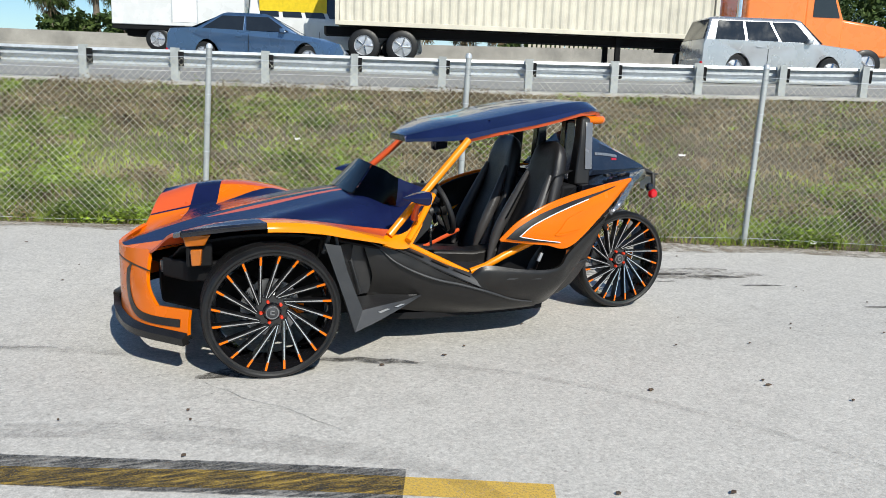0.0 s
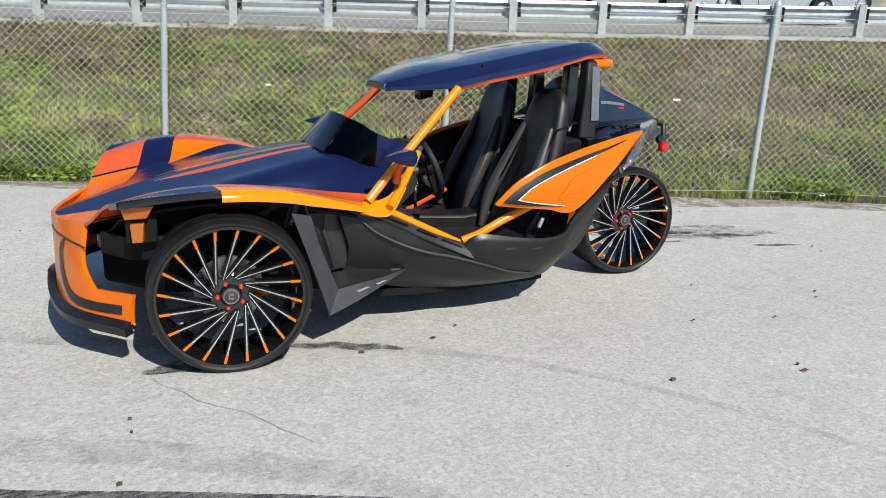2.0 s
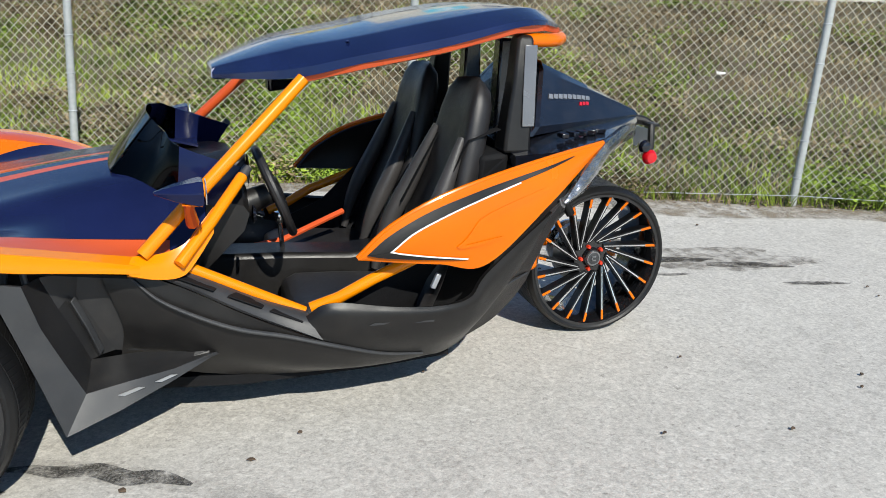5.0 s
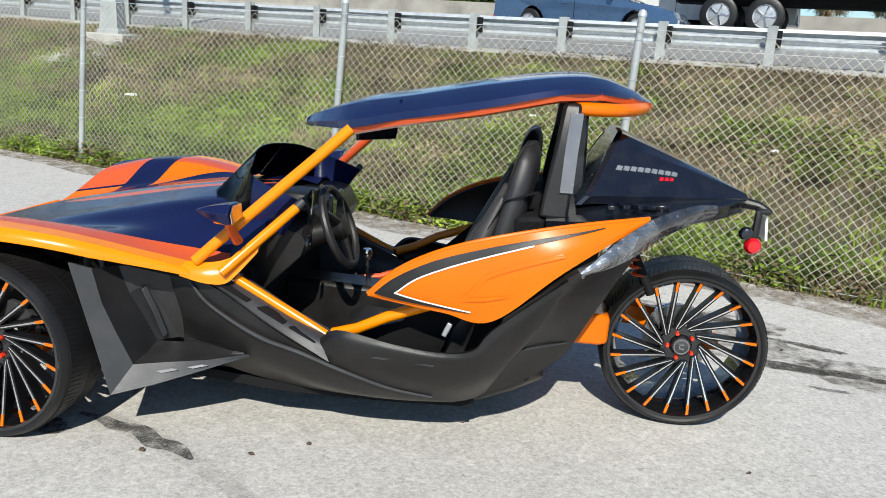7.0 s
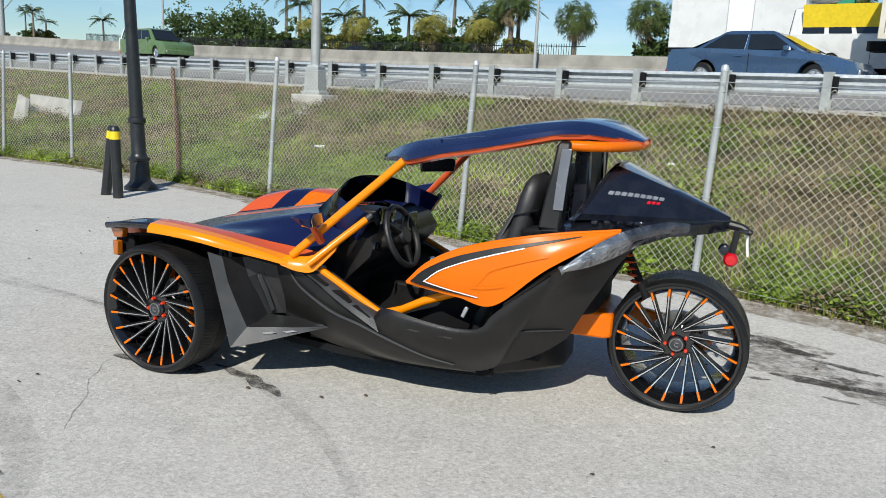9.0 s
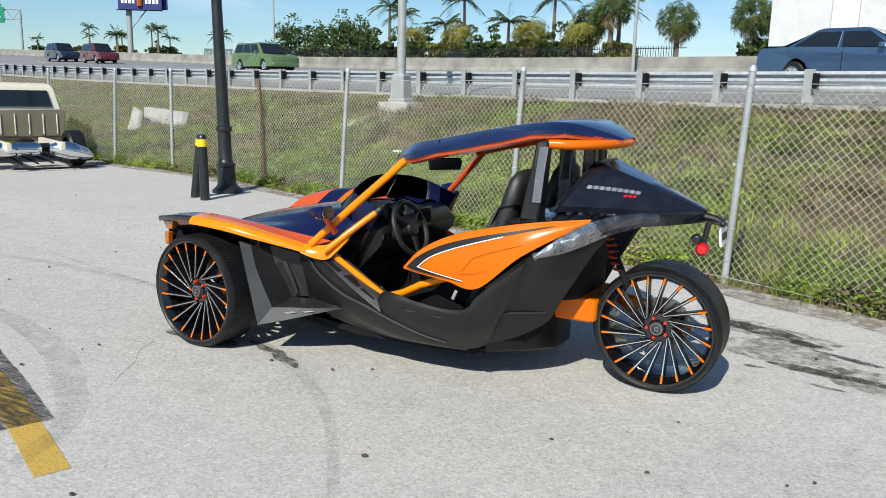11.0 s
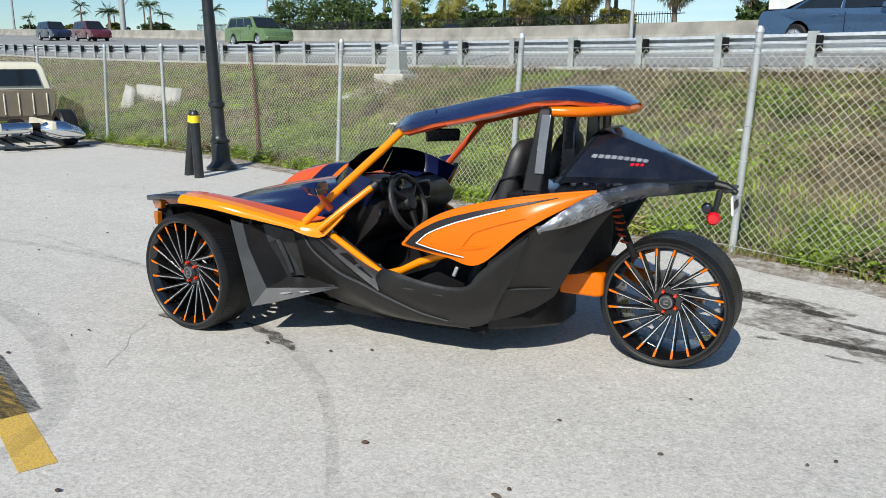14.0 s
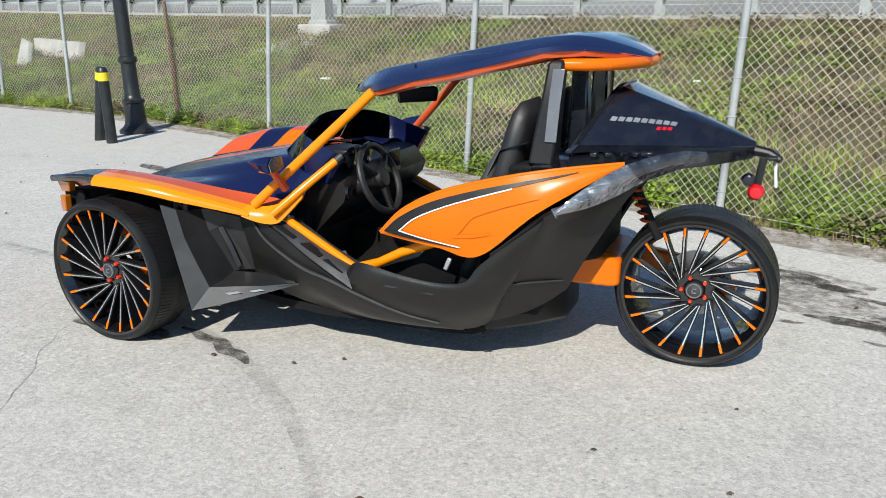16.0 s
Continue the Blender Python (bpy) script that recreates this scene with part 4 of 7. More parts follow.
# scoop
g = Geo()
g.sheet(patch([
    [(1.20, -0.735, 0.415), (1.29, -0.772, 0.478), (1.50, -0.79, 0.452), (1.68, -0.785, 0.436), (1.80, -0.775, 0.455), (1.87, -0.76, 0.54), (2.12, -0.735, 0.745)],
    [(1.20, -0.75, 0.402), (1.30, -0.79, 0.44), (1.50, -0.80, 0.42), (1.68, -0.79, 0.40), (1.82, -0.77, 0.42), (1.90, -0.755, 0.50), (2.09, -0.735, 0.68)],
    [(1.21, -0.765, 0.385), (1.33, -0.79, 0.37), (1.50, -0.785, 0.335), (1.67, -0.755, 0.30), (1.80, -0.725, 0.31), (1.90, -0.70, 0.37), (2.02, -0.70, 0.52)],
    [(1.24, -0.775, 0.355), (1.36, -0.77, 0.305), (1.51, -0.735, 0.252), (1.65, -0.68, 0.20), (1.75, -0.63, 0.18), (1.85, -0.60, 0.22), (1.93, -0.63, 0.36)]], 18, 40), 0.02)
both("side_scoop", g, M_PLASTIC, "matte black side scoop panel", smooth=50)
# thin strip of paler grey laid on the scoop
g = Geo().prism([(1.42, -0.796, 0.392), (1.66, -0.786, 0.380), (1.66, -0.786, 0.386), (1.44, -0.797, 0.400)], (0, -0.004, 0))
both("scoop_crease", g, M_GREY_PLASTIC)
# rear quarter
g = Geo()
g.sheet(patch([
    [(1.90, -0.745, 0.585), (2.12, -0.728, 0.755), (2.30, -0.615, 0.83), (2.48, -0.47, 0.90), (2.67, -0.325, 0.955)],
    [(1.88, -0.735, 0.48), (2.05, -0.69, 0.60), (2.20, -0.585, 0.70), (2.33, -0.485, 0.79), (2.45, -0.40, 0.86)],
    [(1.82, -0.705, 0.34), (1.97, -0.63, 0.41), (2.09, -0.555, 0.47), (2.19, -0.49, 0.53), (2.27, -0.44, 0.58)],
    [(1.72, -0.635, 0.195), (1.86, -0.60, 0.225), (1.98, -0.555, 0.26), (2.08, -0.505, 0.31), (2.16, -0.46, 0.37)]], 20, 24), 0.02)
both("rear_quarter", g, M_PLASTIC, "matte black rear quarter panel", smooth=50)
g = Geo()
g.loft([[(x, y, z) for y, z in ((-w, zb), (w, zb), (w, zt), (-w, zt))] for x, w, zb, zt in ((1.72, 0.54, 0.13, 0.26), (1.83, 0.51, 0.135, 0.26), (1.96, 0.32, 0.11, 0.30), (2.08, 0.12, 0.09, 0.34))])
part("rear_undertray", g, M_PLASTIC, CAR, "black undertray", bevel=0.02)
g = Geo()
g.loft([[(x, y, z) for y, z in ((-w, 0.13), (w, 0.13), (w, 0.17), (-w, 0.17))] for x, w in ((0.55, 0.55), (1.0, 0.62), (1.5, 0.60), (1.8, 0.56))])
part("floor_pan", g, M_DARK, CAR)

# --- orange side panels ---
PANEL_TOP = [(1.390, -0.752, 0.622), (1.50, -0.765, 0.730), (1.66, -0.765, 0.818), (1.86, -0.74, 0.880), (2.12, -0.68, 0.932), (2.398, -0.578, 0.964)]
PANEL_LOW = [(1.390, -0.752, 0.618), (1.52, -0.768, 0.606), (1.68, -0.775, 0.590), (1.86, -0.768, 0.574), (2.10, -0.745, 0.775), (2.398, -0.578, 0.960)]


def panel_at(u, w):
    """A point of the orange side panel; u front to rear, w from the top edge down."""
    a = curve_pts(PANEL_TOP, 201)[int(round(u * 200))]
    b = curve_pts(PANEL_LOW, 201)[int(round(u * 200))]
    p = a + (b - a) * w
    p[1] -= 0.020 * math.sin(math.pi * min(1, w)) * math.sin(math.pi * u) ** 0.5
    return p


g = Geo()
g.sheet([[panel_at(u, w) for w in np.linspace(0, 1, 9)] for u in np.linspace(0, 1, 41)], -0.025)
both("side_panel", g, M_ORANGE, "orange painted side panel", smooth=40)
g = Geo()
g.sheet([[panel_at(u, w) + np.array((0, 0.030, 0)) for w in np.linspace(0.03, 0.97, 7)] for u in np.linspace(0.02, 0.98, 31)], -0.012)
both("panel_liner", g, M_PLASTIC, "black inner lining of the side panel", smooth=40)


P_TOP, P_LOW = curve_pts(PANEL_TOP, 201), curve_pts(PANEL_LOW, 201)


def on_panel(x, z, out):
    """The point of the side panel at x and z, lifted off by out."""
    u = float(np.interp(x, P_TOP[:, 0], np.linspace(0, 1, 201)))
    i = int(round(u * 200))
    w = (P_TOP[i, 2] - z) / max(0.004, P_TOP[i, 2] - P_LOW[i, 2])
    y = panel_at(u, min(1.0, max(0.0, w)))[1]
    return np.array((x, y - out, z))


def panel_band(outer, inner, n=30, out=0.004):
    """A band laid on the panel between two lines of (x, z)."""
    a, b = curve_pts(outer, n), curve_pts(inner, n)
    return Geo().sheet([[on_panel(*(p + (q - p) * k), out) for k in (0, 0.33, 0.67, 1)] for p, q in zip(a, b)], -0.003)


BAND_OUT = [(1.418, 0.638), (1.497, 0.708), (1.634, 0.783), (1.800, 0.838), (1.985, 0.884), (2.232, 0.936)]
BAND_IN = [(1.495, 0.650), (1.573, 0.714), (1.690, 0.769), (1.820, 0.815), (1.985, 0.866), (2.236, 0.934)]
FOOT_OUT = [(1.418, 0.638), (1.500, 0.626), (1.620, 0.615), (1.775, 0.602)]
FOOT_IN = [(1.495, 0.650), (1.540, 0.640), (1.640, 0.623), (1.778, 0.604)]
g = panel_band(BAND_OUT, BAND_IN)
g.join(panel_band(FOOT_OUT, FOOT_IN, 16))
both("panel_stripe", g, M_PLASTIC, "black stripe on the side panel")
g = panel_band(BAND_IN[:-1], [(x + 0.003, z - 0.0045) for x, z in BAND_IN[:-1]], 26, 0.006)
g.join(panel_band(FOOT_IN, [(x + 0.003, z + 0.004) for x, z in FOOT_IN], 14, 0.006))
both("panel_pinstripe", g, M_WHITE, "white pinstripe on the side panel")
FOLD = [(1.735, 0.655), (1.775, 0.690), (1.815, 0.742), (1.85, 0.762), (1.95, 0.800), (2.09, 0.845)]
g = panel_band(FOLD, [(x + 0.012, z - 0.012) for x, z in FOLD], 24, 0.006)
g.join(panel_band([(1.735, 0.655), (1.83, 0.668), (1.915, 0.680)], [(1.75, 0.645), (1.83, 0.652), (1.912, 0.672)], 10, 0.006))
both("panel_crease", g, M_ORANGE, "raised fold of the panel", smooth=0)
g = Geo().tube([p + np.array((0, 0.008, 0.002)) for p in P_TOP[::8]], 0.009, 8)
both("panel_edge", g, M_ORANGE, "rounded orange top edge of the panel")

# --- tail lens under clear wrap ---
g = Geo()
g.sheet(patch([[(2.165, -0.742, 0.785), (2.23, -0.70, 0.845), (2.32, -0.64, 0.915), (2.41, -0.575, 0.965)],
               [(2.165, -0.750, 0.778), (2.26, -0.70, 0.820), (2.35, -0.635, 0.875), (2.44, -0.560, 0.922)],
               [(2.165, -0.738, 0.768), (2.28, -0.665, 0.795), (2.37, -0.59, 0.832), (2.465, -0.485, 0.882)]], 10, 20), 0.03)
both("tail_lens", g, M_WRAP, "clear tail lamp lens under crinkled plastic wrap", smooth=60)
g = Geo()
g.sheet(patch([[(2.41, -0.575, 0.965), (2.50, -0.50, 0.992), (2.60, -0.41, 1.005), (2.685, -0.325, 0.995)],
               [(2.44, -0.560, 0.922), (2.53, -0.49, 0.955), (2.62, -0.40, 0.975), (2.69, -0.325, 0.972)],
               [(2.465, -0.485, 0.882), (2.54, -0.43, 0.908), (2.62, -0.37, 0.935), (2.68, -0.325, 0.952)]], 10, 20), 0.03)
both("tail_lens", g, M_WRAP_DARK, "smoky rear end of the tail lamp", smooth=60)

# --- rear deck and cowl ---
g = Geo()
g.sheet(patch([[(2.02, -0.60, 0.93), (2.02, -0.30, 0.955), (2.02, 0, 0.96), (2.02, 0.30, 0.955), (2.02, 0.60, 0.93)],
               [(2.22, -0.60, 0.945), (2.22, -0.3, 0.975), (2.22, 0, 0.98), (2.22, 0.3, 0.975), (2.22, 0.60, 0.945)],
               [(2.45, -0.50, 0.97), (2.45, -0.25, 0.985), (2.45, 0, 0.99), (2.45, 0.25, 0.985), (2.45, 0.50, 0.97)],
               [(2.70, -0.30, 0.985), (2.70, -0.15, 0.985), (2.70, 0, 0.985), (2.70, 0.15, 0.985), (2.70, 0.30, 0.985)],
               [(2.855, -0.05, 0.985), (2.86, -0.02, 0.985), (2.86, 0, 0.985), (2.86, 0.02, 0.985), (2.855, 0.05, 0.985)]], 24, 24), 0.05)
part("rear_deck", g, M_BLACK_GLOSS, CAR, "glossy midnight blue rear deck")
g = Geo()
rows = []
for u in np.linspace(0, 1, 14):
    x = 2.16 + 0.70 * u
    k = 1 - u
    hw_, top = 0.06 + 0.40 * k, 1.005 + 0.235 * k ** 0.95
    rows.append([(x - 0.03 * k, -hw_, 0.985 - 0.01 * k), (x, -hw_ * 0.98, 0.99 + 0.02 * k), (x + 0.10 * k, -hw_ * 0.52, top - 0.03 * k), (x + 0.12 * k, -hw_ * 0.36, top), (x + 0.12 * k, 0, top + 0.004 * k),
                 (x + 0.12 * k, hw_ * 0.36, top), (x + 0.10 * k, hw_ * 0.52, top - 0.03 * k), (x, hw_ * 0.98, 0.99 + 0.02 * k), (x - 0.03 * k, hw_, 0.985 - 0.01 * k)])
g.sheet(rows, 0.02)
g.prism(rows[0], (0.02, 0, 0))
COWL = part("rear_cowl", g, M_BLACK_GLOSS, CAR, "glossy midnight blue pointed rear cowl", smooth=22)
# unreadable word mark: plain bars on the cowl flank
def cowl_flank(u, w):
    k = 1 - u
    hw_, top = 0.06 + 0.40 * k, 1.005 + 0.235 * k ** 0.95
    a, b = np.array((2.16 + 0.70 * u, -hw_ * 0.98, 0.99 + 0.02 * k)), np.array((2.16 + 0.70 * u + 0.10 * k, -hw_ * 0.52, top - 0.03 * k))
    return a + (b - a) * w


def cowl_bar(u0, u1, w0, w1, mat, name):
    n = np.cross(cowl_flank(u1, w0) - cowl_flank(u0, w0), cowl_flank(u0, w1) - cowl_flank(u0, w0))
    n = n / np.linalg.norm(n) * 0.003
    if n[1] > 0:
        n = -n
    g = Geo().prism([cowl_flank(u0, w0), cowl_flank(u1, w0), cowl_flank(u1, w1), cowl_flank(u0, w1)], n)
    part(name, g, mat, COWL)
    part(name, g.mirror_y(), mat, COWL)


for k in range(9):
    cowl_bar(0.10 + 0.044 * k, 0.136 + 0.044 * k, 0.51 + 0.016 * k, 0.60 + 0.020 * k, M_TRIM_PALE, "badge_bar")
for k in range(3):
    cowl_bar(0.39 + 0.032 * k, 0.414 + 0.032 * k, 0.44 + 0.02 * k, 0.54 + 0.02 * k, M_RED, "badge_bar")
# small deck fittings
for k in range(5):
    part("deck_clip", Geo().box((2.26 + 0.05 * k, -0.50 + 0.02 * k, 0.985), (0.03, 0.05, 0.02), Matrix.Rotation(0.4 * k, 3, "Z")), M_BLACK_GLOSS, CAR, bevel=0.004)

# --- roll hoops ---
for sg in (-1, 1):
    g = Geo().loft([[(x + a * dx, sg * (y + b * dy), z) for a, b in ((-1, -1), (1, -1), (1, 1), (-1, 1))] for x, y, dx, dy, z in
                    ((2.045, 0.50, 0.055, 0.055, 0.93), (2.055, 0.49, 0.050, 0.05, 1.04), (2.07, 0.475, 0.040, 0.045, 1.20), (2.08, 0.455, 0.034, 0.04, 1.34), (2.085, 0.45, 0.026, 0.03, 1.36))])
    hoop = part("roll_hoop", g, M_PLASTIC, CAR, "black roll hoop upright", bevel=0.012)
    # grey strip stands in for the bright reflection on the upright
    g = Geo().loft([[(x + a, sg * y, z) for a in (-0.015, 0.035)] + [(x + a, sg * (y + 0.006), z) for a in (0.035, -0.015)] for x, y, z in ((2.075, 0.545, 1.03), (2.08, 0.524, 1.18), (2.088, 0.499, 1.325))])
    part("hoop_trim", g, M_HOOP_GLEAM, hoop, "grey strip for the reflection on the hoop", bevel=0.002)
    g = Geo().loft([[(x + a * dx, sg * (y + b * dy), z) for a, b in ((-1, -1), (1, -1), (1, 1), (-1, 1))] for x, y, dx, dy, z in
                    ((2.12, 0.20, 0.05, 0.05, 0.95), (2.12, 0.20, 0.04, 0.04, 1.15), (2.12, 0.20, 0.035, 0.035, 1.33))])
    part("roll_hoop", g, M_BLACK_GLOSS, CAR, "black inner hoop upright", bevel=0.01)

# --- roof ---
RX = [0.97, 1.08, 1.24, 1.45, 1.75, 2.03, 2.18, 2.31, 2.405]
RW = [0.17, 0.32, 0.48, 0.53, 0.55, 0.52, 0.44, 0.28, 0.13]
RC = [1.208, 1.254, 1.308, 1.348, 1.412, 1.456, 1.456, 1.415, 1.368]
RE = [1.168, 1.180, 1.203, 1.256, 1.318, 1.386, 1.394, 1.375, 1.352]
rows = []
for x, w, c, e in zip(RX, RW, RC, RE):
    rows.append([(x, v * w, e + (c - e) * z) for v, z in ((-1, 0), (-0.99, 0.30), (-0.80, 0.86), (-0.76, 0.90), (0, 1), (0.76, 0.90), (0.80, 0.86), (0.99, 0.30), (1, 0))])
g = Geo()
g.sheet(np.stack([curve_pts([r[j] for r in rows], 40) for j in range(9)], axis=1), 0.022)
g.loft([[(x, v * 0.17, z) for v, z in ((-1, zb), (1, zb), (0.9, zt), (-0.9, zt))] for x, zb, zt in ((0.966, 1.168, 1.196), (0.985, 1.162, 1.206), (1.02, 1.166, 1.21))])
ROOF = part("roof", g, M_ROOF, CAR, "navy painted roof canopy", smooth=20)
g = Geo()
for sg in (-1, 1):
    g.sheet([[(x, sg * (w - o), e - z) for o, z in ((0.008, -0.006), (0.014, 0.016), (0.06, 0.026), (0.10, -0.01))] for x, w, e in zip(RX[2:], RW[2:], RE[2:])], 0.006 * -sg)
part("roof_frame", g, M_CORAL, CAR, "orange-red roof frame under the canopy", smooth=40)
g = Geo().tube(curve_pts([(2.09, -0.455, 1.338), (2.24, -0.40, 1.338), (2.35, -0.22, 1.338), (2.39, 0.0, 1.338), (2.35, 0.22, 1.338), (2.24, 0.40, 1.338), (2.09, 0.455, 1.338)], 25), 0.026, 14)
part("roof_tube", g, M_ORANGE, CAR, "orange tube behind the roof hoops")
for x, y in ((1.42, -0.44), (1.9, -0.44), (1.42, 0.44), (1.9, 0.44)):
    part("roof_bolt", Geo().lathe([(0, 0.004), (0.006, 0.003), (0.008, 0)], 8, c=(x, y, float(np.interp(x, RX, RE)) + 0.8 * float(np.interp(x, RX, RC) - np.interp(x, RX, RE)))), M_NAVY, ROOF)

# --- orange tubes ---
g = Geo().tube(curve_pts([(0.70, -0.712, 0.672), (0.83, -0.665, 0.80), (0.986, -0.612, 0.95), (1.143, -0.557, 1.10), (1.25, -0.522, 1.205)], 20), 0.0225, 14)
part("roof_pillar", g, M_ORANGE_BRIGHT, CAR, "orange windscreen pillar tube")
# the far-side pillar gets the redder, darker coral colour
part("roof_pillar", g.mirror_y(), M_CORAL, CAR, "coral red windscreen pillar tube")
g = Geo().tube([(0.81, -0.728, 0.640), (0.918, -0.639, 0.75), (1.035, -0.512, 0.872)], 0.020, 14)
both("dash_tube", g, M_ORANGE_BRIGHT, "orange tube up to the dash")
g = Geo().tube([(1.033, -0.514, 0.870), (1.056, -0.490, 0.896)], 0.0175, 12)
both("tube_sleeve", g, M_GREY_PLASTIC)
g = Geo().sheet(patch([[(0.66, -0.765, 0.625), (0.66, -0.748, 0.655), (0.67, -0.715, 0.672)], [(0.74, -0.738, 0.596), (0.745, -0.722, 0.632), (0.76, -0.688, 0.668)], [(0.815, -0.714, 0.592), (0.825, -0.700, 0.636), (0.83, -0.668, 0.690)], [(0.858, -0.692, 0.626), (0.866, -0.676, 0.672), (0.87, -0.645, 0.730)], [(0.925, -0.645, 0.712), (0.93, -0.628, 0.750), (0.93, -0.598, 0.790)]], 16, 8), 0.02)
both("pillar_fairing", g, M_ORANGE_BRIGHT, "orange fairing at the pillar foot", smooth=60)
g = Geo().tube([(0.83, -0.635, 0.60), (0.845, -0.638, 0.592)], 0.030, 12)
both("rail_collar", g, M_CHROME)
g = Geo().tube([(0.80, -0.64, 0.615), (1.215, -0.675, 0.415)], 0.020, 14)
both("sill_rail", g, M_ORANGE_BRIGHT, "orange sill rail")
g = Geo().tube([(1.24, -0.66, 0.42), (1.34, -0.67, 0.455), (1.46, -0.68, 0.52), (1.72, -0.66, 0.62)], 0.022, 12)
both("seat_rail", g, M_ORANGE_BRIGHT, "orange frame tube under the panel")
g = Geo().tube([(0.90, 0.05, 0.40), (1.25, 0.16, 0.42), (1.55, 0.30, 0.50)], 0.014, 8)
part("frame_tube", g, M_CORAL, CAR)

# --- windscreen: smoked wrap ---
g = Geo()
g.sheet([[(0.600 + 0.145 * u - 0.02 * (1 - (k / 8) ** 2), (0.27 - 0.08 * u) * k / 8, 0.855 + (0.170 + 0.012 * (1 - (k / 8) ** 2)) * u) for u in (0, 0.35, 0.7, 1)] for k in range(-8, 9)], 0.005)
SCREEN = part("windscreen", g, M_SMOKE, CAR, "low dark smoked windscreen", smooth=60)
for sg in (-1, 1):
    low = curve_pts([(0.600, 0.27, 0.850), (0.690, 0.355, 0.815), (0.82, 0.45, 0.80), (0.97, 0.47, 0.745)], 25)
    top = curve_pts([(0.745, 0.19, 1.025), (0.785, 0.33, 1.005), (0.835, 0.445, 0.968), (1.06, 0.472, 0.885)], 25)
    grid = [[(a + (b - a) * u) * np.array((1, sg, 1)) + np.array((0, sg * 0.012 * math.sin(math.pi * u), 0)) for u in np.linspace(0, 1, 5)] for a, b in zip(low, top)]
    part("screen_wing", Geo().sheet(grid[:17], 0.005), M_SMOKE_DARK, SCREEN, "dark smoked side blade of the windscreen", smooth=30)
    part("screen_cheek", Geo().sheet(grid[16:], 0.008), M_NAVY, SCREEN, "navy cheek behind the windscreen blade", smooth=30)
    rise = lambda v: float(np.interp(v, (0.33, 0.55, 0.71, 0.9), (-0.03, 0.02, 0.065, 0.06)))
    g = Geo().sheet([[skin(1.0, v) * np.array((1, sg, 1)) + np.array((0.12 * u, 0, rise(v) * u)) for u in (0, 0.4, 0.75, 1)] for v in np.linspace(0.30, 0.86, 12)], 0.008)
    part("scuttle", g, M_NAVY, CAR, "navy scuttle beside the windscreen")

# --- mirrors ---
for sg in (-1, 1):
    c = Vector((0.86, sg * 0.80, 0.895))
    g = Geo().loft([[(c.x + x, c.y + sg * y * w, c.z + z * w) for y, z in ((-0.085, -0.03), (0.06, -0.045), (0.085, 0.01), (0.05, 0.05), (-0.06, 0.045))] for x, w in ((-0.11, 0.10), (-0.05, 0.50), (0.02, 0.80), (0.035, 0.76))])
    mir = part("side_mirror", g, M_NAVY, CAR, "navy and orange wing mirror", bevel=0.006)
    part("mirror_glass", Geo().prism([(c.x + 0.0405, c.y + sg * y * 0.70, c.z + z * 0.70) for y, z in ((-0.085, -0.03), (0.06, -0.045), (0.085, 0.01), (0.05, 0.05), (-0.06, 0.045))], (0.003, 0, 0)), M_CHROME, mir, "mirror glass")
    part("mirror_flash", Geo().prism([(c.x - 0.035, c.y + sg * -0.04, c.z - 0.026), (c.x + 0.03, c.y + sg * -0.055, c.z - 0.028), (c.x + 0.03, c.y + sg * 0.035, c.z - 0.036), (c.x - 0.03, c.y + sg * 0.035, c.z - 0.030)], (0, 0, -0.004)), M_ORANGE, mir, "orange underside of the mirror")
    part("mirror_stalk", Geo().tube([(0.86, sg * 0.68, 0.76), (0.85, sg * 0.74, 0.83), c], [0.022, 0.016, 0.02], 8), M_CORAL, mir)
turn = Matrix.Translation((1.25, -0.05, 1.147)) @ Matrix.Rotation(-0.75, 4, "Z")
g = Geo().loft([[tuple(turn @ Vector((x, y * w, z * w))) for y, z in ((-0.105, -0.036), (0.105, -0.036), (0.115, 0.02), (0.10, 0.040), (-0.10, 0.040), (-0.115, 0.02))] for x, w in ((-0.03, 0.8), (0.0, 1), (0.012, 0.97))])
rv = part("rear_view_mirror", g, M_BLACK_GLOSS, CAR, "black rear-view mirror", bevel=0.006)
part("mirror_stem", Geo().tube([(1.24, -0.05, 1.17), (1.20, -0.10, 1.23), (1.17, -0.14, 1.25)], 0.014, 8), M_BLACK_GLOSS, rv)

# --- cabin ---
g = Geo()
g.loft([[(x, y, z) for y, z in ((-0.46, zb), (0.46, zb), (0.455, zt - 0.07), (0.36, zt), (-0.36, zt), (-0.455, zt - 0.07))] for x, zb, zt in ((0.78, 0.40, 0.80), (0.86, 0.48, 0.83), (0.98, 0.60, 0.835), (1.04, 0.66, 0.82), (1.06, 0.72, 0.79))])
DASH = part("dashboard", g, M_PLASTIC, CAR, "black moulded dashboard", bevel=0.025)
part("instrument_hood", Geo().loft([[(x, -0.33 + y * w, 0.86 + z * w) for y, z in ((-0.14, -0.02), (0.14, -0.02), (0.11, 0.07), (0, 0.09), (-0.11, 0.07))] for x, w in ((0.86, 0.5), (0.98, 0.75), (1.06, 0.7))]), M_PLASTIC, DASH, bevel=0.01)
for y in (-0.41, -0.25):
    part("gauge", Geo().lathe([(0, 0.004), (0.05, 0.002), (0.055, 0)], 20, "X", (1.063, y, 0.875)), M_WINDOW, DASH)
part("ignition_switch", Geo().lathe([(0.0, 0.012), (0.028, 0.01), (0.034, 0)], 16, "X", (1.07, -0.46, 0.72)), M_BLACK_GLOSS, DASH)
part("centre_screen", Geo().box((1.065, 0.0, 0.79), (0.02, 0.20, 0.12)), M_WINDOW, DASH, bevel=0.006)
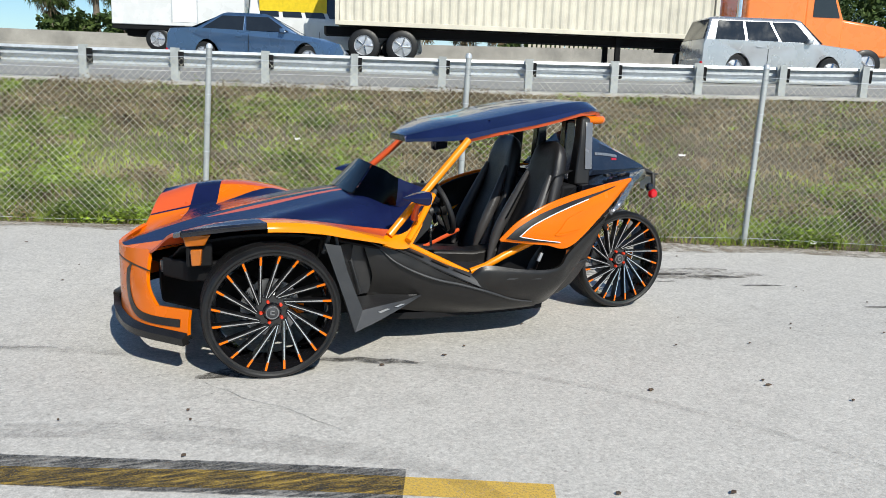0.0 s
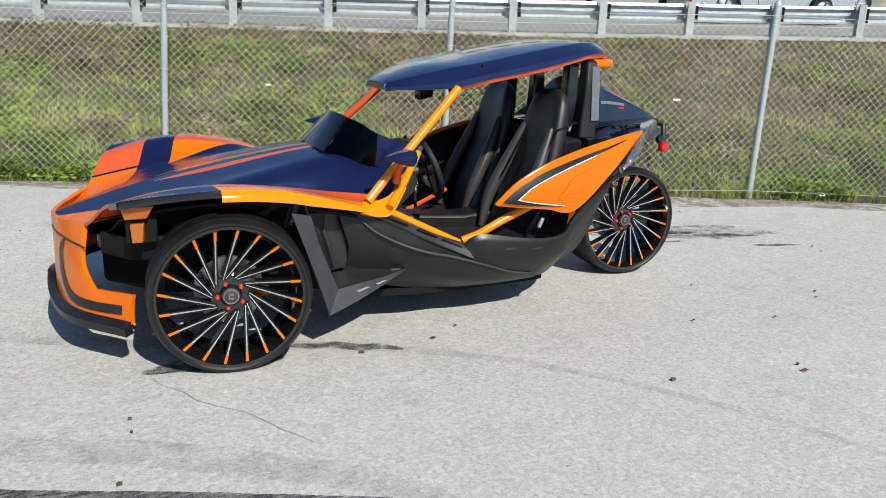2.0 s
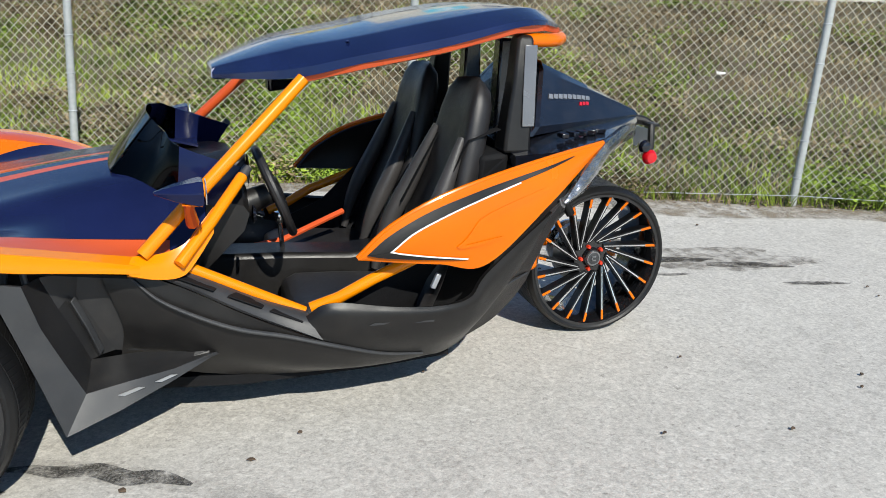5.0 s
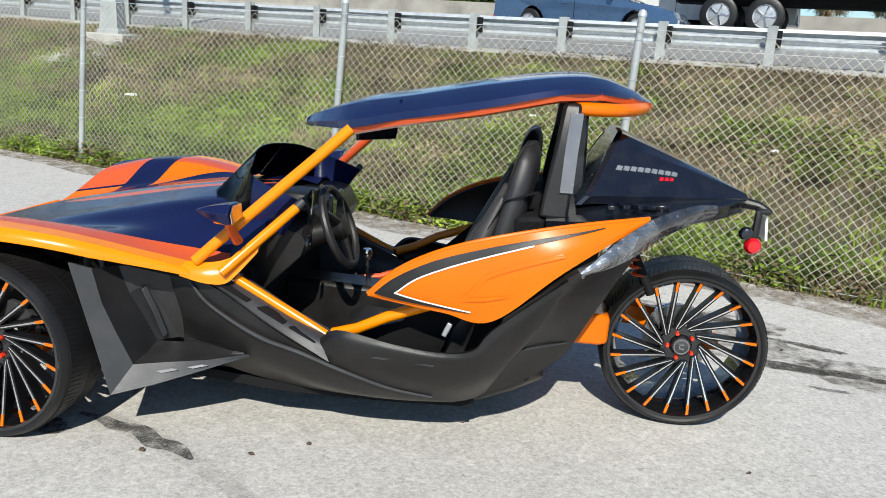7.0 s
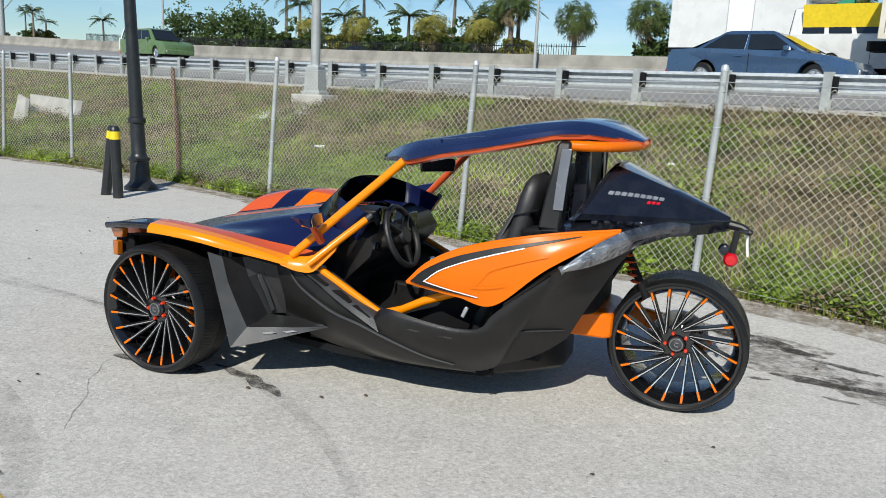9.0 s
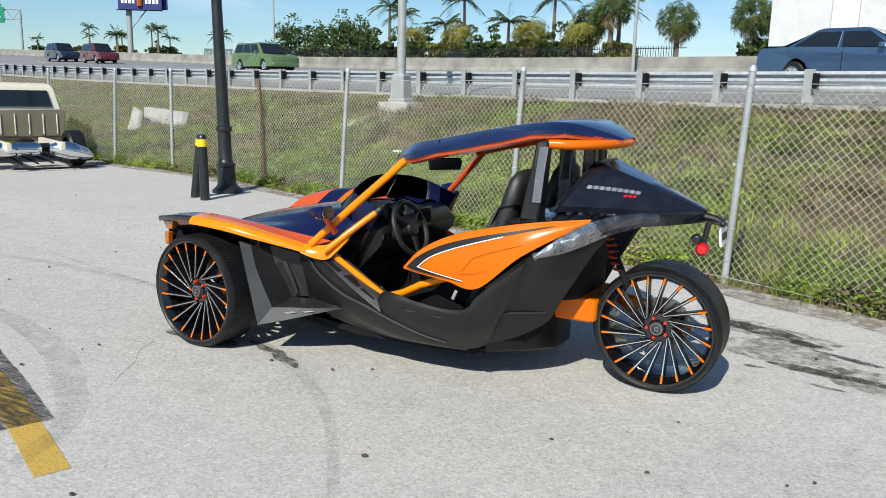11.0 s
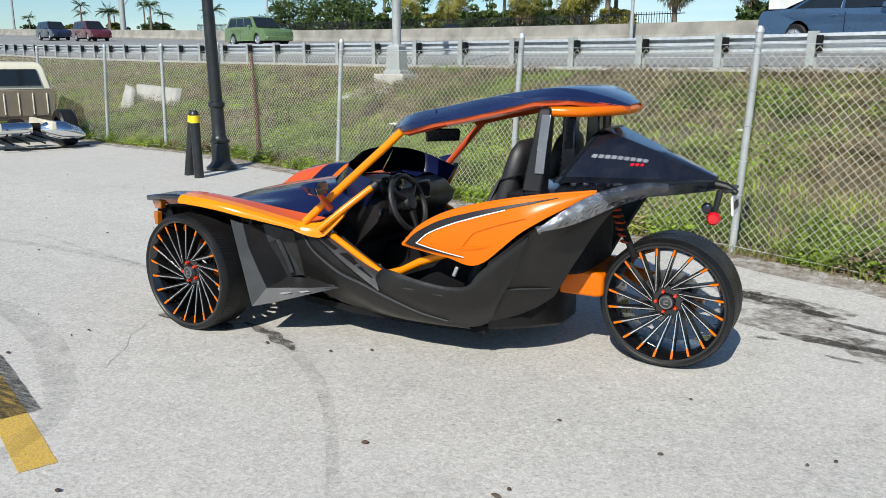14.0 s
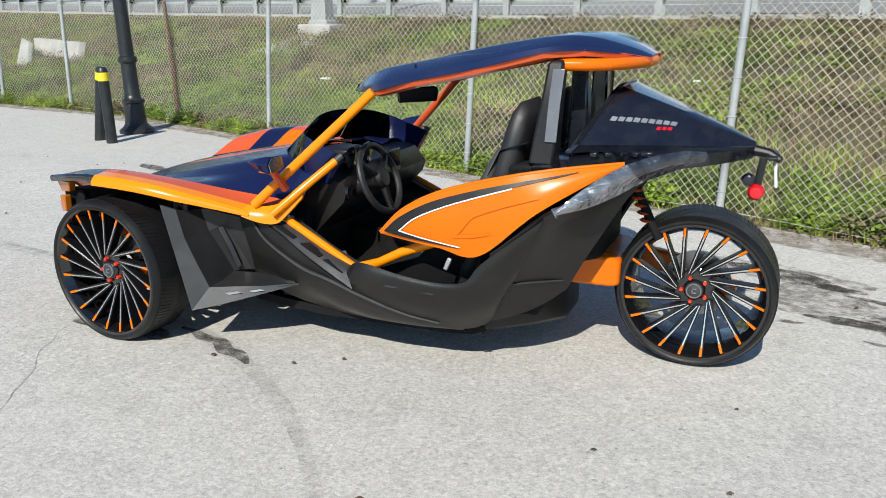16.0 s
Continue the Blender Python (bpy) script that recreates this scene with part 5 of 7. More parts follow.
# steering wheel
sw_c = Vector((1.165, -0.315, 0.765))
sw_m = Matrix.Translation(sw_c) @ pose(0, 0, 0, 0, 68, 0)
g = Geo().tube([sw_m @ Vector((0.168 * math.cos(a), 0.168 * math.sin(a), 0.0)) for a in np.linspace(0, 2 * math.pi, 41)], 0.017, 10, cap=False)
SW = part("steering_wheel", g, M_SEAT, CAR, "black leather steering wheel")
g = Geo().lathe([(0, 0.03), (0.045, 0.028), (0.058, 0.012), (0.05, -0.015), (0, -0.02)], 20)
g.v = [tuple(sw_m @ Vector(p)) for p in g.v]
part("wheel_boss", g, M_PLASTIC, SW)
for a in (0.0, 2.2, 4.08):
    g = Geo().tube([sw_m @ Vector((0.05 * math.cos(a), 0.05 * math.sin(a), 0.005)), sw_m @ Vector((0.16 * math.cos(a), 0.16 * math.sin(a), 0))], [0.022, 0.014], 8)
    part("wheel_spoke", g, M_PLASTIC, SW)
part("steering_column", Geo().tube([sw_m @ Vector((0, 0, -0.02)), sw_m @ Vector((0, 0, -0.16))], [0.04, 0.055], 14), M_PLASTIC, SW)
# floor, tunnel, lever
g = Geo().loft([[(x, y, z) for y, z in ((-0.11, 0.16), (0.11, 0.16), (0.09, zt), (-0.09, zt))] for x, zt in ((0.85, 0.45), (1.2, 0.44), (1.5, 0.42), (1.9, 0.46))])
part("centre_console", g, M_PLASTIC, CAR, bevel=0.02)
lev = part("gear_lever", Geo().tube([(1.23, 0.0, 0.43), (1.22, 0.0, 0.55)], 0.010, 8), M_CHROME, CAR, "chrome gear lever")
part("lever_knob", Geo().lathe([(0, 0.035), (0.02, 0.03), (0.026, 0.012), (0.02, -0.01), (0.01, -0.02)], 16, c=(1.22, 0, 0.565)), M_CHROME, lev)
g = Geo().box((1.2, 0, 0.185), (0.95, 1.10, 0.02))
part("floor_mat", g, M_PLASTIC, CAR)
g = Geo().loft([[(x, y, z) for y, z in ((-0.42, 0.20), (0.42, 0.20), (0.55, zt), (-0.55, zt))] for x, zt in ((1.90, 0.92), (1.98, 0.93), (2.02, 0.93))])
part("rear_firewall", g, M_DARK, CAR, bevel=0.02)
g = Geo()
g.sheet([[(1.30, -0.57, 0.40), (1.30, -0.55, 0.18)], [(1.5, -0.60, 0.48), (1.5, -0.53, 0.18)], [(1.85, -0.60, 0.82), (1.85, -0.46, 0.20)], [(1.98, -0.58, 0.92), (1.98, -0.42, 0.22)]], 0.012)
both("cabin_side", g, M_DARK)
for k in range(2):
    part("pedal", Geo().box((0.92, -0.26 - 0.12 * k, 0.30), (0.02, 0.06, 0.09), Matrix.Rotation(-0.5, 3, "Y")), M_SILVER, CAR, bevel=0.006)


def build_seat(y):
    g = Geo()
    rings = []
    for x, z, w, d in ((1.66, 0.30, 0.235, 0.10), (1.70, 0.42, 0.245, 0.115), (1.76, 0.60, 0.245, 0.12), (1.83, 0.78, 0.225, 0.11), (1.86, 0.92, 0.21, 0.12), (1.885, 1.03, 0.19, 0.12), (1.905, 1.11, 0.17, 0.11), (1.92, 1.16, 0.135, 0.08), (1.93, 1.178, 0.08, 0.04)):
        ring = []
        for k in range(20):
            a = 2 * math.pi * k / 20
            ca, sa = math.cos(a), math.sin(a)
            bx = (abs(ca) ** 0.6) * math.copysign(1, ca)
            by = (abs(sa) ** 0.6) * math.copysign(1, sa)
            dish = 0.035 * (1 - by * by) if bx < 0 else 0
            ring.append((x + 0.5 * d * bx + dish + 0.02, y + w * by, z - 0.28 * d * bx))
        rings.append(ring)
    g.loft(rings)
    back = part("seat_back", g, M_SEAT, CAR, "black vinyl bucket seat back", smooth=60)
    for sg in (-1, 1):
        gg = Geo().tube(curve_pts([(1.60, y + sg * 0.19, 0.36), (1.66, y + sg * 0.205, 0.55), (1.76, y + sg * 0.19, 0.76), (1.85, y + sg * 0.155, 0.98)], 16), [0.016 + 0.022 * math.sin(math.pi * k / 15) for k in range(16)], 12)
        part("seat_bolster", gg, M_SEAT_GREY, back, "grey vinyl side bolster")
    g = Geo().loft([[(x, y + b * w, z) for b, z in ((-1, z0 - 0.08), (1, z0 - 0.08), (1, z0 - 0.02), (0.8, z0 + 0.02), (0, z0), (-0.8, z0 + 0.02), (-1, z0 - 0.02))] for x, w, z0 in ((1.20, 0.20, 0.335), (1.26, 0.225, 0.355), (1.45, 0.235, 0.345), (1.66, 0.23, 0.33), (1.74, 0.21, 0.34))])
    part("seat_cushion", g, M_SEAT, CAR, "black vinyl seat cushion", bevel=0.02, smooth=60)


build_seat(-0.325)
build_seat(0.325)
for y in (-0.16, -0.49):
    part("seat_belt", Geo().sheet([[(1.98, y, 1.02), (1.98, y - 0.045, 1.02)], [(1.86, y, 0.98), (1.86, y - 0.045, 0.98)], [(1.70, y + 0.02, 0.66), (1.70, y - 0.025, 0.66)]], 0.003), M_DARK, CAR)
part("belt_buckle", Geo().box((1.69, -0.70, 0.50), (0.02, 0.018, 0.06), Matrix.Rotation(0.4, 3, "Y")), M_SILVER, CAR, bevel=0.004)

# --- rear end ---
g = Geo().loft([[(x, y + b * w, z + c * h) for b, c in ((-1, -1), (1, -1), (1, 1), (-1, 1))] for x, y, z, w, h in ((2.10, 0.0, 0.40, 0.24, 0.075), (2.30, 0.0, 0.39, 0.22, 0.07), (2.34, 0.0, 0.385, 0.20, 0.06))])
g.loft([[(x, 0.19 + b * 0.028, z + c * h) for b, c in ((-1, -1), (1, -1), (1, 1), (-1, 1))] for x, z, h in ((2.28, 0.385, 0.065), (2.45, 0.36, 0.055), (2.70, 0.335, 0.045))])
part("swing_arm", g, M_ORANGE, CAR, "orange rear swing arm", bevel=0.015)
part("rear_shock", Geo().tube([(2.50, -0.17, 0.56), (2.34, -0.13, 0.86)], 0.02, 10), M_DARK, CAR)
g = Geo()
for k in range(7):
    u = k / 6
    g.lathe([(0.026, -0.007), (0.036, 0), (0.026, 0.007)], 14, c=(2.44 - 0.09 * u, -0.15 + 0.02 * u, 0.64 + 0.20 * u))
part("rear_spring", g, M_CORAL, CAR, "orange-red coil spring")
part("drive_sprocket", Geo().lathe([(0, 0.135), (0.12, 0.135), (0.12, 0.15), (0, 0.15)], 36, "Y", (2.667, 0, 0.321)), M_CHROME, CAR)
part("fuel_tank", Geo().loft([[(x, y * w, z) for y, z in ((-1, 0.45), (1, 0.45), (0.9, 0.93), (-0.9, 0.93))] for x, w in ((2.08, 0.36), (2.18, 0.32), (2.26, 0.22))]), M_DARK, CAR, bevel=0.03)
g = Geo().tube([(2.78, 0.0, 0.975), (2.92, -0.02, 0.955), (2.97, -0.04, 0.93)], [0.03, 0.022, 0.016], 8).box((2.93, 0.0, 0.945), (0.05, 0.22, 0.012))
part("plate_bracket", g, M_PLASTIC, CAR, bevel=0.003)
g = Geo().box((2.955, 0.02, 0.865), (0.012, 0.17, 0.10), Matrix.Rotation(-0.12, 3, "Y"))
PLATE = part("number_plate", g, M_WHITE, CAR, "pale number plate", bevel=0.003)
for k in range(6):
    part("plate_bar", Geo().box((2.9625, -0.035 + 0.022 * k, 0.865), (0.003, 0.013, 0.04), Matrix.Rotation(-0.12, 3, "Y")), M_GREY_PLASTIC, PLATE)
part("reflector", Geo().lathe([(0, -0.018), (0.024, -0.016), (0.034, -0.004), (0.036, 0.012), (0, 0.02)], 24, "Y", (2.885, -0.165, 0.81)), M_RED, CAR, "round red reflector")
part("reflector_stem", Geo().tube([(2.90, -0.12, 0.95), (2.89, -0.15, 0.86), (2.885, -0.15, 0.81)], 0.016, 8), M_PLASTIC, CAR)
part("turn_signal", Geo().lathe([(0, -0.03), (0.022, -0.02), (0.03, 0.0), (0.02, 0.03), (0, 0.035)], 16, "Y", (2.85, -0.16, 0.86)), M_BLACK_GLOSS, CAR)

# ---- marks and litter on the lot ----
def stain_mat(name, color, lo, hi, scale, strength=1.0, stretch=None):
    """A thin worn film: patchy, the ground shows through its gaps."""
    m, n, l, p = nodes_of(name)
    out = n["Material Output"]
    t = noise_node(n, l, scale, 7, 0.72, stretch=stretch)
    f = noise_node(n, l, 120, 3, 0.7)
    mx = n.new("ShaderNodeMath")
    mx.operation = "MULTIPLY"
    a = ramp_node(n, l, t.outputs["Fac"], lo, hi, (0, 0, 0), (strength,) * 3)
    b = ramp_node(n, l, f.outputs["Fac"], 0.30, 0.55, (0.35,) * 3, (1, 1, 1))
    l.new(a.outputs["Color"], mx.inputs[0])
    l.new(b.outputs["Color"], mx.inputs[1])
    tr, mix = n.new("ShaderNodeBsdfTransparent"), n.new("ShaderNodeMixShader")
    l.new(mx.outputs[0], mix.inputs["Fac"])
    l.new(tr.outputs[0], mix.inputs[1])
    p.inputs["Base Color"].default_value = (*color, 1)
    p.inputs["Roughness"].default_value = 0.85
    l.new(p.outputs[0], mix.inputs[2])
    l.new(mix.outputs[0], out.inputs["Surface"])
    return m


M_SKID = stain_mat("tyre_rubber_mark", (0.05, 0.048, 0.046), 0.36, 0.66, 9, 0.21)
M_SKID_DARK = stain_mat("black_scrub_mark", (0.025, 0.025, 0.025), 0.30, 0.56, 18, 0.85, (0.4, 2.6, 1))
M_SMEAR = stain_mat("rubber_smear", (0.035, 0.033, 0.031), 0.34, 0.58, 16, 0.75)
M_OIL = stain_mat("oil_stain", (0.045, 0.038, 0.030), 0.34, 0.56, 11, 0.85)
M_LINE = stain_mat("worn_yellow_paint", (0.62, 0.40, 0.07), 0.20, 0.42, 12, 0.95)
M_CRACK = surface("crack_dark", (0.28, 0.27, 0.25), 0.95)
M_LEAF_DRY = surface("dry_leaf", (0.09, 0.06, 0.04), 0.9, vary=0.4)


def ribbon(path, widths, z=0.004, n=40, wobble=0.0):
    c = curve_pts([(x, y, z) for x, y in path], n)
    w = np.interp(np.linspace(0, 1, n), np.linspace(0, 1, len(widths)), widths)
    g, rows = Geo(), []
    for i, p in enumerate(c):
        d = c[min(i + 1, n - 1)] - c[max(i - 1, 0)]
        nn = np.array((-d[1], d[0], 0)) / max(1e-6, math.hypot(d[0], d[1]))
        o = wobble * noise.noise((p[0] * 9, p[1] * 9, 2))
        rows.append([p + nn * (w[i] / 2 + o), p - nn * (w[i] / 2 - o)])
    return g.loft(rows, close=False, cap=False)


def mark(name, geo, material, label, category="mark"):
    geo.v = [(p[0], p[1], p[2] + lot_z(p[0], p[1])) for p in geo.v]
    return solid(name, geo, material, label, category, kind="structure", smooth=0)


mark("tyre_mark", ribbon([(-1.4, -0.03), (-0.94, -0.23), (-0.2, -0.56), (0.41, -0.78), (0.74, -0.95), (1.22, -1.30), (1.6, -1.70), (2.02, -2.28), (2.3, -2.9)], [0.09, 0.10, 0.11, 0.11, 0.08, 0.06, 0.05, 0.04]), M_SKID, "curved dark tyre mark on the pavement")
mark("tyre_mark", ribbon([(0.20, -0.72), (0.42, -0.79), (0.66, -0.90), (0.80, -0.99)], [0.02, 0.08, 0.09, 0.02], 0.0055, wobble=0.03), M_SMEAR, "short black rubber smear beside the front wheel")
mark("tyre_mark", ribbon([(-2.4, -1.15), (-1.41, -1.30), (-0.74, -1.50), (-0.16, -1.79), (0.38, -2.18), (0.6, -2.6)], [0.10, 0.16, 0.18, 0.18, 0.14, 0.08]), M_SKID, "curved dark tyre mark on the pavement")
mark("tyre_mark", ribbon([(-4.6, -0.30), (-3.9, -0.12), (-3.12, 0.04), (-2.08, 0.02), (-1.38, -0.04)], [0.06, 0.08, 0.10, 0.10, 0.12]), M_SKID, "curved dark tyre mark on the pavement")
mark("tyre_mark", ribbon([(-3.4, 0.35), (-2.5, 0.16), (-1.7, 0.02), (-0.9, -0.16)], [0.03, 0.05, 0.05, 0.03], 0.005), M_SKID, "thin dark tyre mark on the pavement")
mark("yellow_line", ribbon([(0.80, -2.56), (0.28, -2.335), (-0.3, -2.10), (-0.96, -1.87), (-1.6, -1.63), (-4.5, -0.55)], [0.145] * 6, 0.003), M_LINE, "worn yellow painted bay line", "road marking")
mark("scrub_mark", ribbon([(0.27, -2.325), (-0.3, -2.09), (-0.96, -1.83), (-1.6, -1.55), (-2.4, -1.1)], [0.25, 0.26, 0.25, 0.22, 0.1], 0.006, wobble=0.01), M_SKID_DARK, "black streaked rubber scrub over the yellow line")
for path in ([(-0.36, -0.96), (-0.27, -1.12), (-0.16, -1.30), (-0.02, -1.45), (0.10, -1.66), (0.2, -1.8)],):
    mark("pavement_crack", ribbon(path, [0.001, 0.003, 0.002, 0.003, 0.001], 0.0035, 60, 0.012), M_CRACK, "fine dark crack in the pavement")


def blot(cx, cy, rx, ry, ang, seed, z=0.005):
    g, rings = Geo(), []
    for q in (0.02, 0.25, 0.5, 0.75, 1.0):
        ring = []
        for k in range(40):
            a = 2 * math.pi * k / 40
            r = q * (1 + 0.45 * noise.noise((math.cos(a) * 1.3 + seed, math.sin(a) * 1.3, seed)) + 0.2 * noise.noise((math.cos(a) * 4 + seed, math.sin(a) * 4, seed)))
            x, y = rx * r * math.cos(a), ry * r * math.sin(a)
            ring.append((cx + x * math.cos(ang) - y * math.sin(ang), cy + x * math.sin(ang) + y * math.cos(ang), z))
        rings.append(ring)
    return g.loft(rings, cap=False)


# dried oil stains; the last entry is a dark patch under the front wheel
for i, (cx, cy, rx, ry, an) in enumerate(((3.08, 1.42, 0.34, 0.085, -0.35), (2.84, 1.52, 0.14, 0.07, 0.0), (3.36, 1.28, 0.15, 0.05, -0.2), (3.62, 1.10, 0.22, 0.035, -0.35), (3.44, 0.72, 0.22, 0.06, -0.1), (3.72, 0.68, 0.18, 0.045, -0.2), (3.10, 0.62, 0.06, 0.02, 0.0), (3.55, 0.45, 0.10, 0.02, -0.2), (4.1, 0.5, 0.25, 0.05, -0.3), (4.3, 0.13, 0.18, 0.03, -0.2), (4.7, -0.7, 0.14, 0.02, -0.3), (-3.0, 2.6, 0.3, 0.08, -0.3), (-0.05, -0.85, 0.30, 0.10, 0.0))):
    mark("oil_stain", blot(cx, cy, rx, ry, an, i * 3.7, 0.0046 + 0.0004 * (i % 3)), M_OIL, "dark dried oil stain on the pavement", "stain")

M_DAMP = stain_mat("damp_dirt_stain", (0.12, 0.098, 0.075), 0.42, 0.62, 13, 0.6)
for cx, cy, rx, ry, an, k in ((3.25, 1.02, 0.50, 0.24, -0.2, 1.3), (3.95, 0.66, 0.6, 0.20, -0.3, 5.1), (3.1, 1.45, 0.5, 0.15, -0.3, 8.8)):
    mark("damp_stain", blot(cx, cy, rx, ry, an, k, 0.0038), M_DAMP, "wide faint brown stain on the pavement", "stain")

LEAF_SPOTS = [(1.817, -1.749, 0.035), (0.595, -0.965, 0.030), (0.995, -0.89, 0.022), (1.80, -1.825, 0.0), (2.487, -1.866, 0.030), (-0.46, -1.35, 0.02), (2.51, -1.80, 0.022), (2.76, -2.17, 0.022), (-0.51, -1.83, 0.026), (1.03, -2.64, 0.028), (1.47, -2.77, 0.03),
              (3.58, -0.91, 0.02), (1.10, -2.72, 0.024), (-2.58, -0.57, 0.03), (-2.33, -1.0, 0.02), (1.18, -0.75, 0.02), (3.48, -1.01, 0.018)]
random.seed(5)
for x, y, r in [(x, y, 0.5 * r) for x, y, r in LEAF_SPOTS] + [(random.uniform(-7, 5), random.uniform(-3.5, 3.0), random.uniform(0.005, 0.012)) for _ in range(60)]:
    if r == 0 or to_sd(x, y)[1] > fence_d(to_sd(x, y)[0]) - 0.3:
        continue
    a = random.uniform(0, 6.3)
    pts = [(x + r * math.cos(a + t) * (1.5 if k % 4 == 0 else 0.8), y + r * 0.7 * math.sin(a + t), 0.006 + lot_z(x, y) + 0.004 * (k % 2)) for k, t in enumerate(np.linspace(0, 2 * math.pi, 9)[:-1])]
    solid("dry_leaf", Geo().prism(pts, (0, 0, 0.003)), M_LEAF_DRY, "small dark dry leaf lying on the pavement", "leaf", group="dry leaves on the lot", smooth=0)


# ---- grass and weeds on the bank ----
def grass_mat(name, ca, cb, cc, clump=0.0):
    m, n, l, p = nodes_of(name)
    geo = n.new("ShaderNodeNewGeometry")
    r = n.new("ShaderNodeValToRGB")
    e = r.color_ramp.elements
    e[0].color, e[1].color = (*ca, 1), (*cc, 1)
    k = e.new(0.55)
    k.color = (*cb, 1)
    l.new(geo.outputs["Random Per Island"], r.inputs["Fac"])
    big = noise_node(n, l, 1.0 if clump else 0.6, 5, 0.62)
    col = mix_node(n, l, 0.5, r.outputs["Color"], ramp_node(n, l, big.outputs["Fac"], 0.38, 0.62, tuple(0.6 * c for c in ca), tuple(1.2 * c for c in cc)).outputs["Color"])
    if clump:
        # tufts of older and fresher growth
        tuft = noise_node(n, l, 3.4, 3, 0.6)
        col = mix_node(n, l, clump, col, ramp_node(n, l, tuft.outputs["Fac"], 0.40, 0.60, (0.30, 0.26, 0.24), (1.45, 1.45, 1.35)).outputs["Color"], "MULTIPLY")
    l.new(col, p.inputs["Base Color"])
    p.inputs["Roughness"].default_value = 0.7
    p.inputs["Specular IOR Level"].default_value = 0.25
    return m


def blades(name, count, seed, keep, height, material, label, width=0.007):
    rs = np.random.RandomState(seed)
    vs, fs = [], []
    n = 0
    while n < count:
        s = rs.normal(-1, 11) if rs.rand() < 0.6 else rs.uniform(-60, 34)
        d0 = fence_d(s) - 0.08
        d = d0 + (-0.6 - d0) * rs.rand() ** 1.25
        if not -62 < s < 36 or rs.rand() > keep(s, d):
            continue
        n += 1
        o = HW_O + HW_A * s + HW_N * d
        z = land_z(s, d) - 0.01
        far = 1.0 + max(0, abs(s) - 12) * 0.05
        for _ in range(3):
            px, py = o.x + rs.normal(0, 0.035), o.y + rs.normal(0, 0.035)
            h = height(s, d) * rs.uniform(0.5, 1.25)
            a, b = rs.uniform(0, 6.283), rs.uniform(0, 6.283)
            w = width * far * rs.uniform(0.6, 1.5)
            lx, ly = math.cos(b) * h * rs.uniform(0.15, 0.75), math.sin(b) * h * rs.uniform(0.15, 0.75)
            cx, cy = math.cos(a) * w, math.sin(a) * w
            k = len(vs)
            vs += [(px - cx, py - cy, z), (px + cx, py + cy, z), (px + lx * 0.4 + cx * 0.8, py + ly * 0.4 + cy * 0.8, z + h * 0.6), (px + lx * 0.4 - cx * 0.8, py + ly * 0.4 - cy * 0.8, z + h * 0.6), (px + lx, py + ly, z + h)]
            fs += [(k, k + 1, k + 2, k + 3), (k + 3, k + 2, k + 4)]
    g = Geo()
    g.v, g.f = vs, fs
    ob = new(name, g.mesh(name, material, 0, weld=False, fix=False))
    return tagged(ob, label, "grass", kind="stuff")


def patchy(s, d):
    return noise.noise((s * 0.33, d * 0.45, 5.0)) * 0.9 + noise.noise((s * 1.3, d * 1.3, 8.0)) * 0.5


def green_at(s, d):
    u = (d + 9.4) / 8.8
    return max(0.0, min(1.0, 0.85 - 1.0 * u + 1.1 * patchy(s, d) + (0.42 if s < 4 else 0.42 - 0.14 * min(s - 4, 4))))


M_GRASS = grass_mat("green_grass", (0.044, 0.084, 0.008), (0.160, 0.245, 0.026), (0.34, 0.42, 0.062), 0.6)
M_STRAW = grass_mat("dry_grass", (0.075, 0.050, 0.027), (0.190, 0.138, 0.075), (0.37, 0.29, 0.18), 0.6)
M_WEED = grass_mat("weed_leaves", (0.055, 0.105, 0.010), (0.155, 0.250, 0.023), (0.32, 0.43, 0.058), 0.55)
blades("green_grass", 34000, 1, lambda s, d: 0.06 + green_at(s, d), lambda s, d: 0.15 - 0.010 * (d + 9.9), M_GRASS, "patchy green grass growing on the bank", 0.006)
blades("dry_grass", 34000, 2, lambda s, d: 1.05 - green_at(s, d), lambda s, d: 0.13 - 0.006 * (d + 9.9), M_STRAW, "dry straw-coloured grass on the bank", 0.006)


def weeds(count, seed, material=M_WEED, name="weeds", label="low broad-leaved green weeds on the bank", shift=9):
    rs = np.random.RandomState(seed)
    vs, fs, n = [], [], 0
    while n < count:
        s = rs.normal(-1, 8) if rs.rand() < 0.65 else rs.uniform(-32, 22)
        d = fence_d(s) + 8.5 * rs.rand() ** 1.6
        if patchy(s * 1.4 + shift, d) < (-0.05 + 0.035 * (d + 9.9) if shift > 0 else 0.12 - 0.03 * (d + 9.9)):
            continue
        n += 1
        o = HW_O + HW_A * s + HW_N * d
        z0, R, Hh = land_z(s, d), rs.uniform(0.06, 0.20), rs.uniform(0.06, 0.26)
        for _ in range(rs.randint(9, 18)):
            a, q = rs.uniform(0, 6.283), rs.rand()
            px, py, pz = o.x + R * q * math.cos(a), o.y + R * q * math.sin(a), z0 + Hh * rs.uniform(0.3, 1)
            r, t, e = rs.uniform(0.012, 0.030), rs.uniform(0, 6.283), rs.uniform(-0.6, 0.6)
            ux, uy, uz = math.cos(t) * r, math.sin(t) * r, e * r
            wx, wy, wz = -math.sin(t) * r * 0.5, math.cos(t) * r * 0.5, rs.uniform(-0.4, 0.4) * r
            k = len(vs)
            vs += [(px - ux, py - uy, pz - uz), (px + wx, py + wy, pz + wz), (px + ux, py + uy, pz + uz), (px - wx, py - wy, pz - wz)]
            fs.append((k, k + 1, k + 2, k + 3))
    g = Geo()
    g.v, g.f = vs, fs
    return tagged(new(name, g.mesh(name, material, 0, weld=False, fix=False)), label, "weeds", kind="stuff")


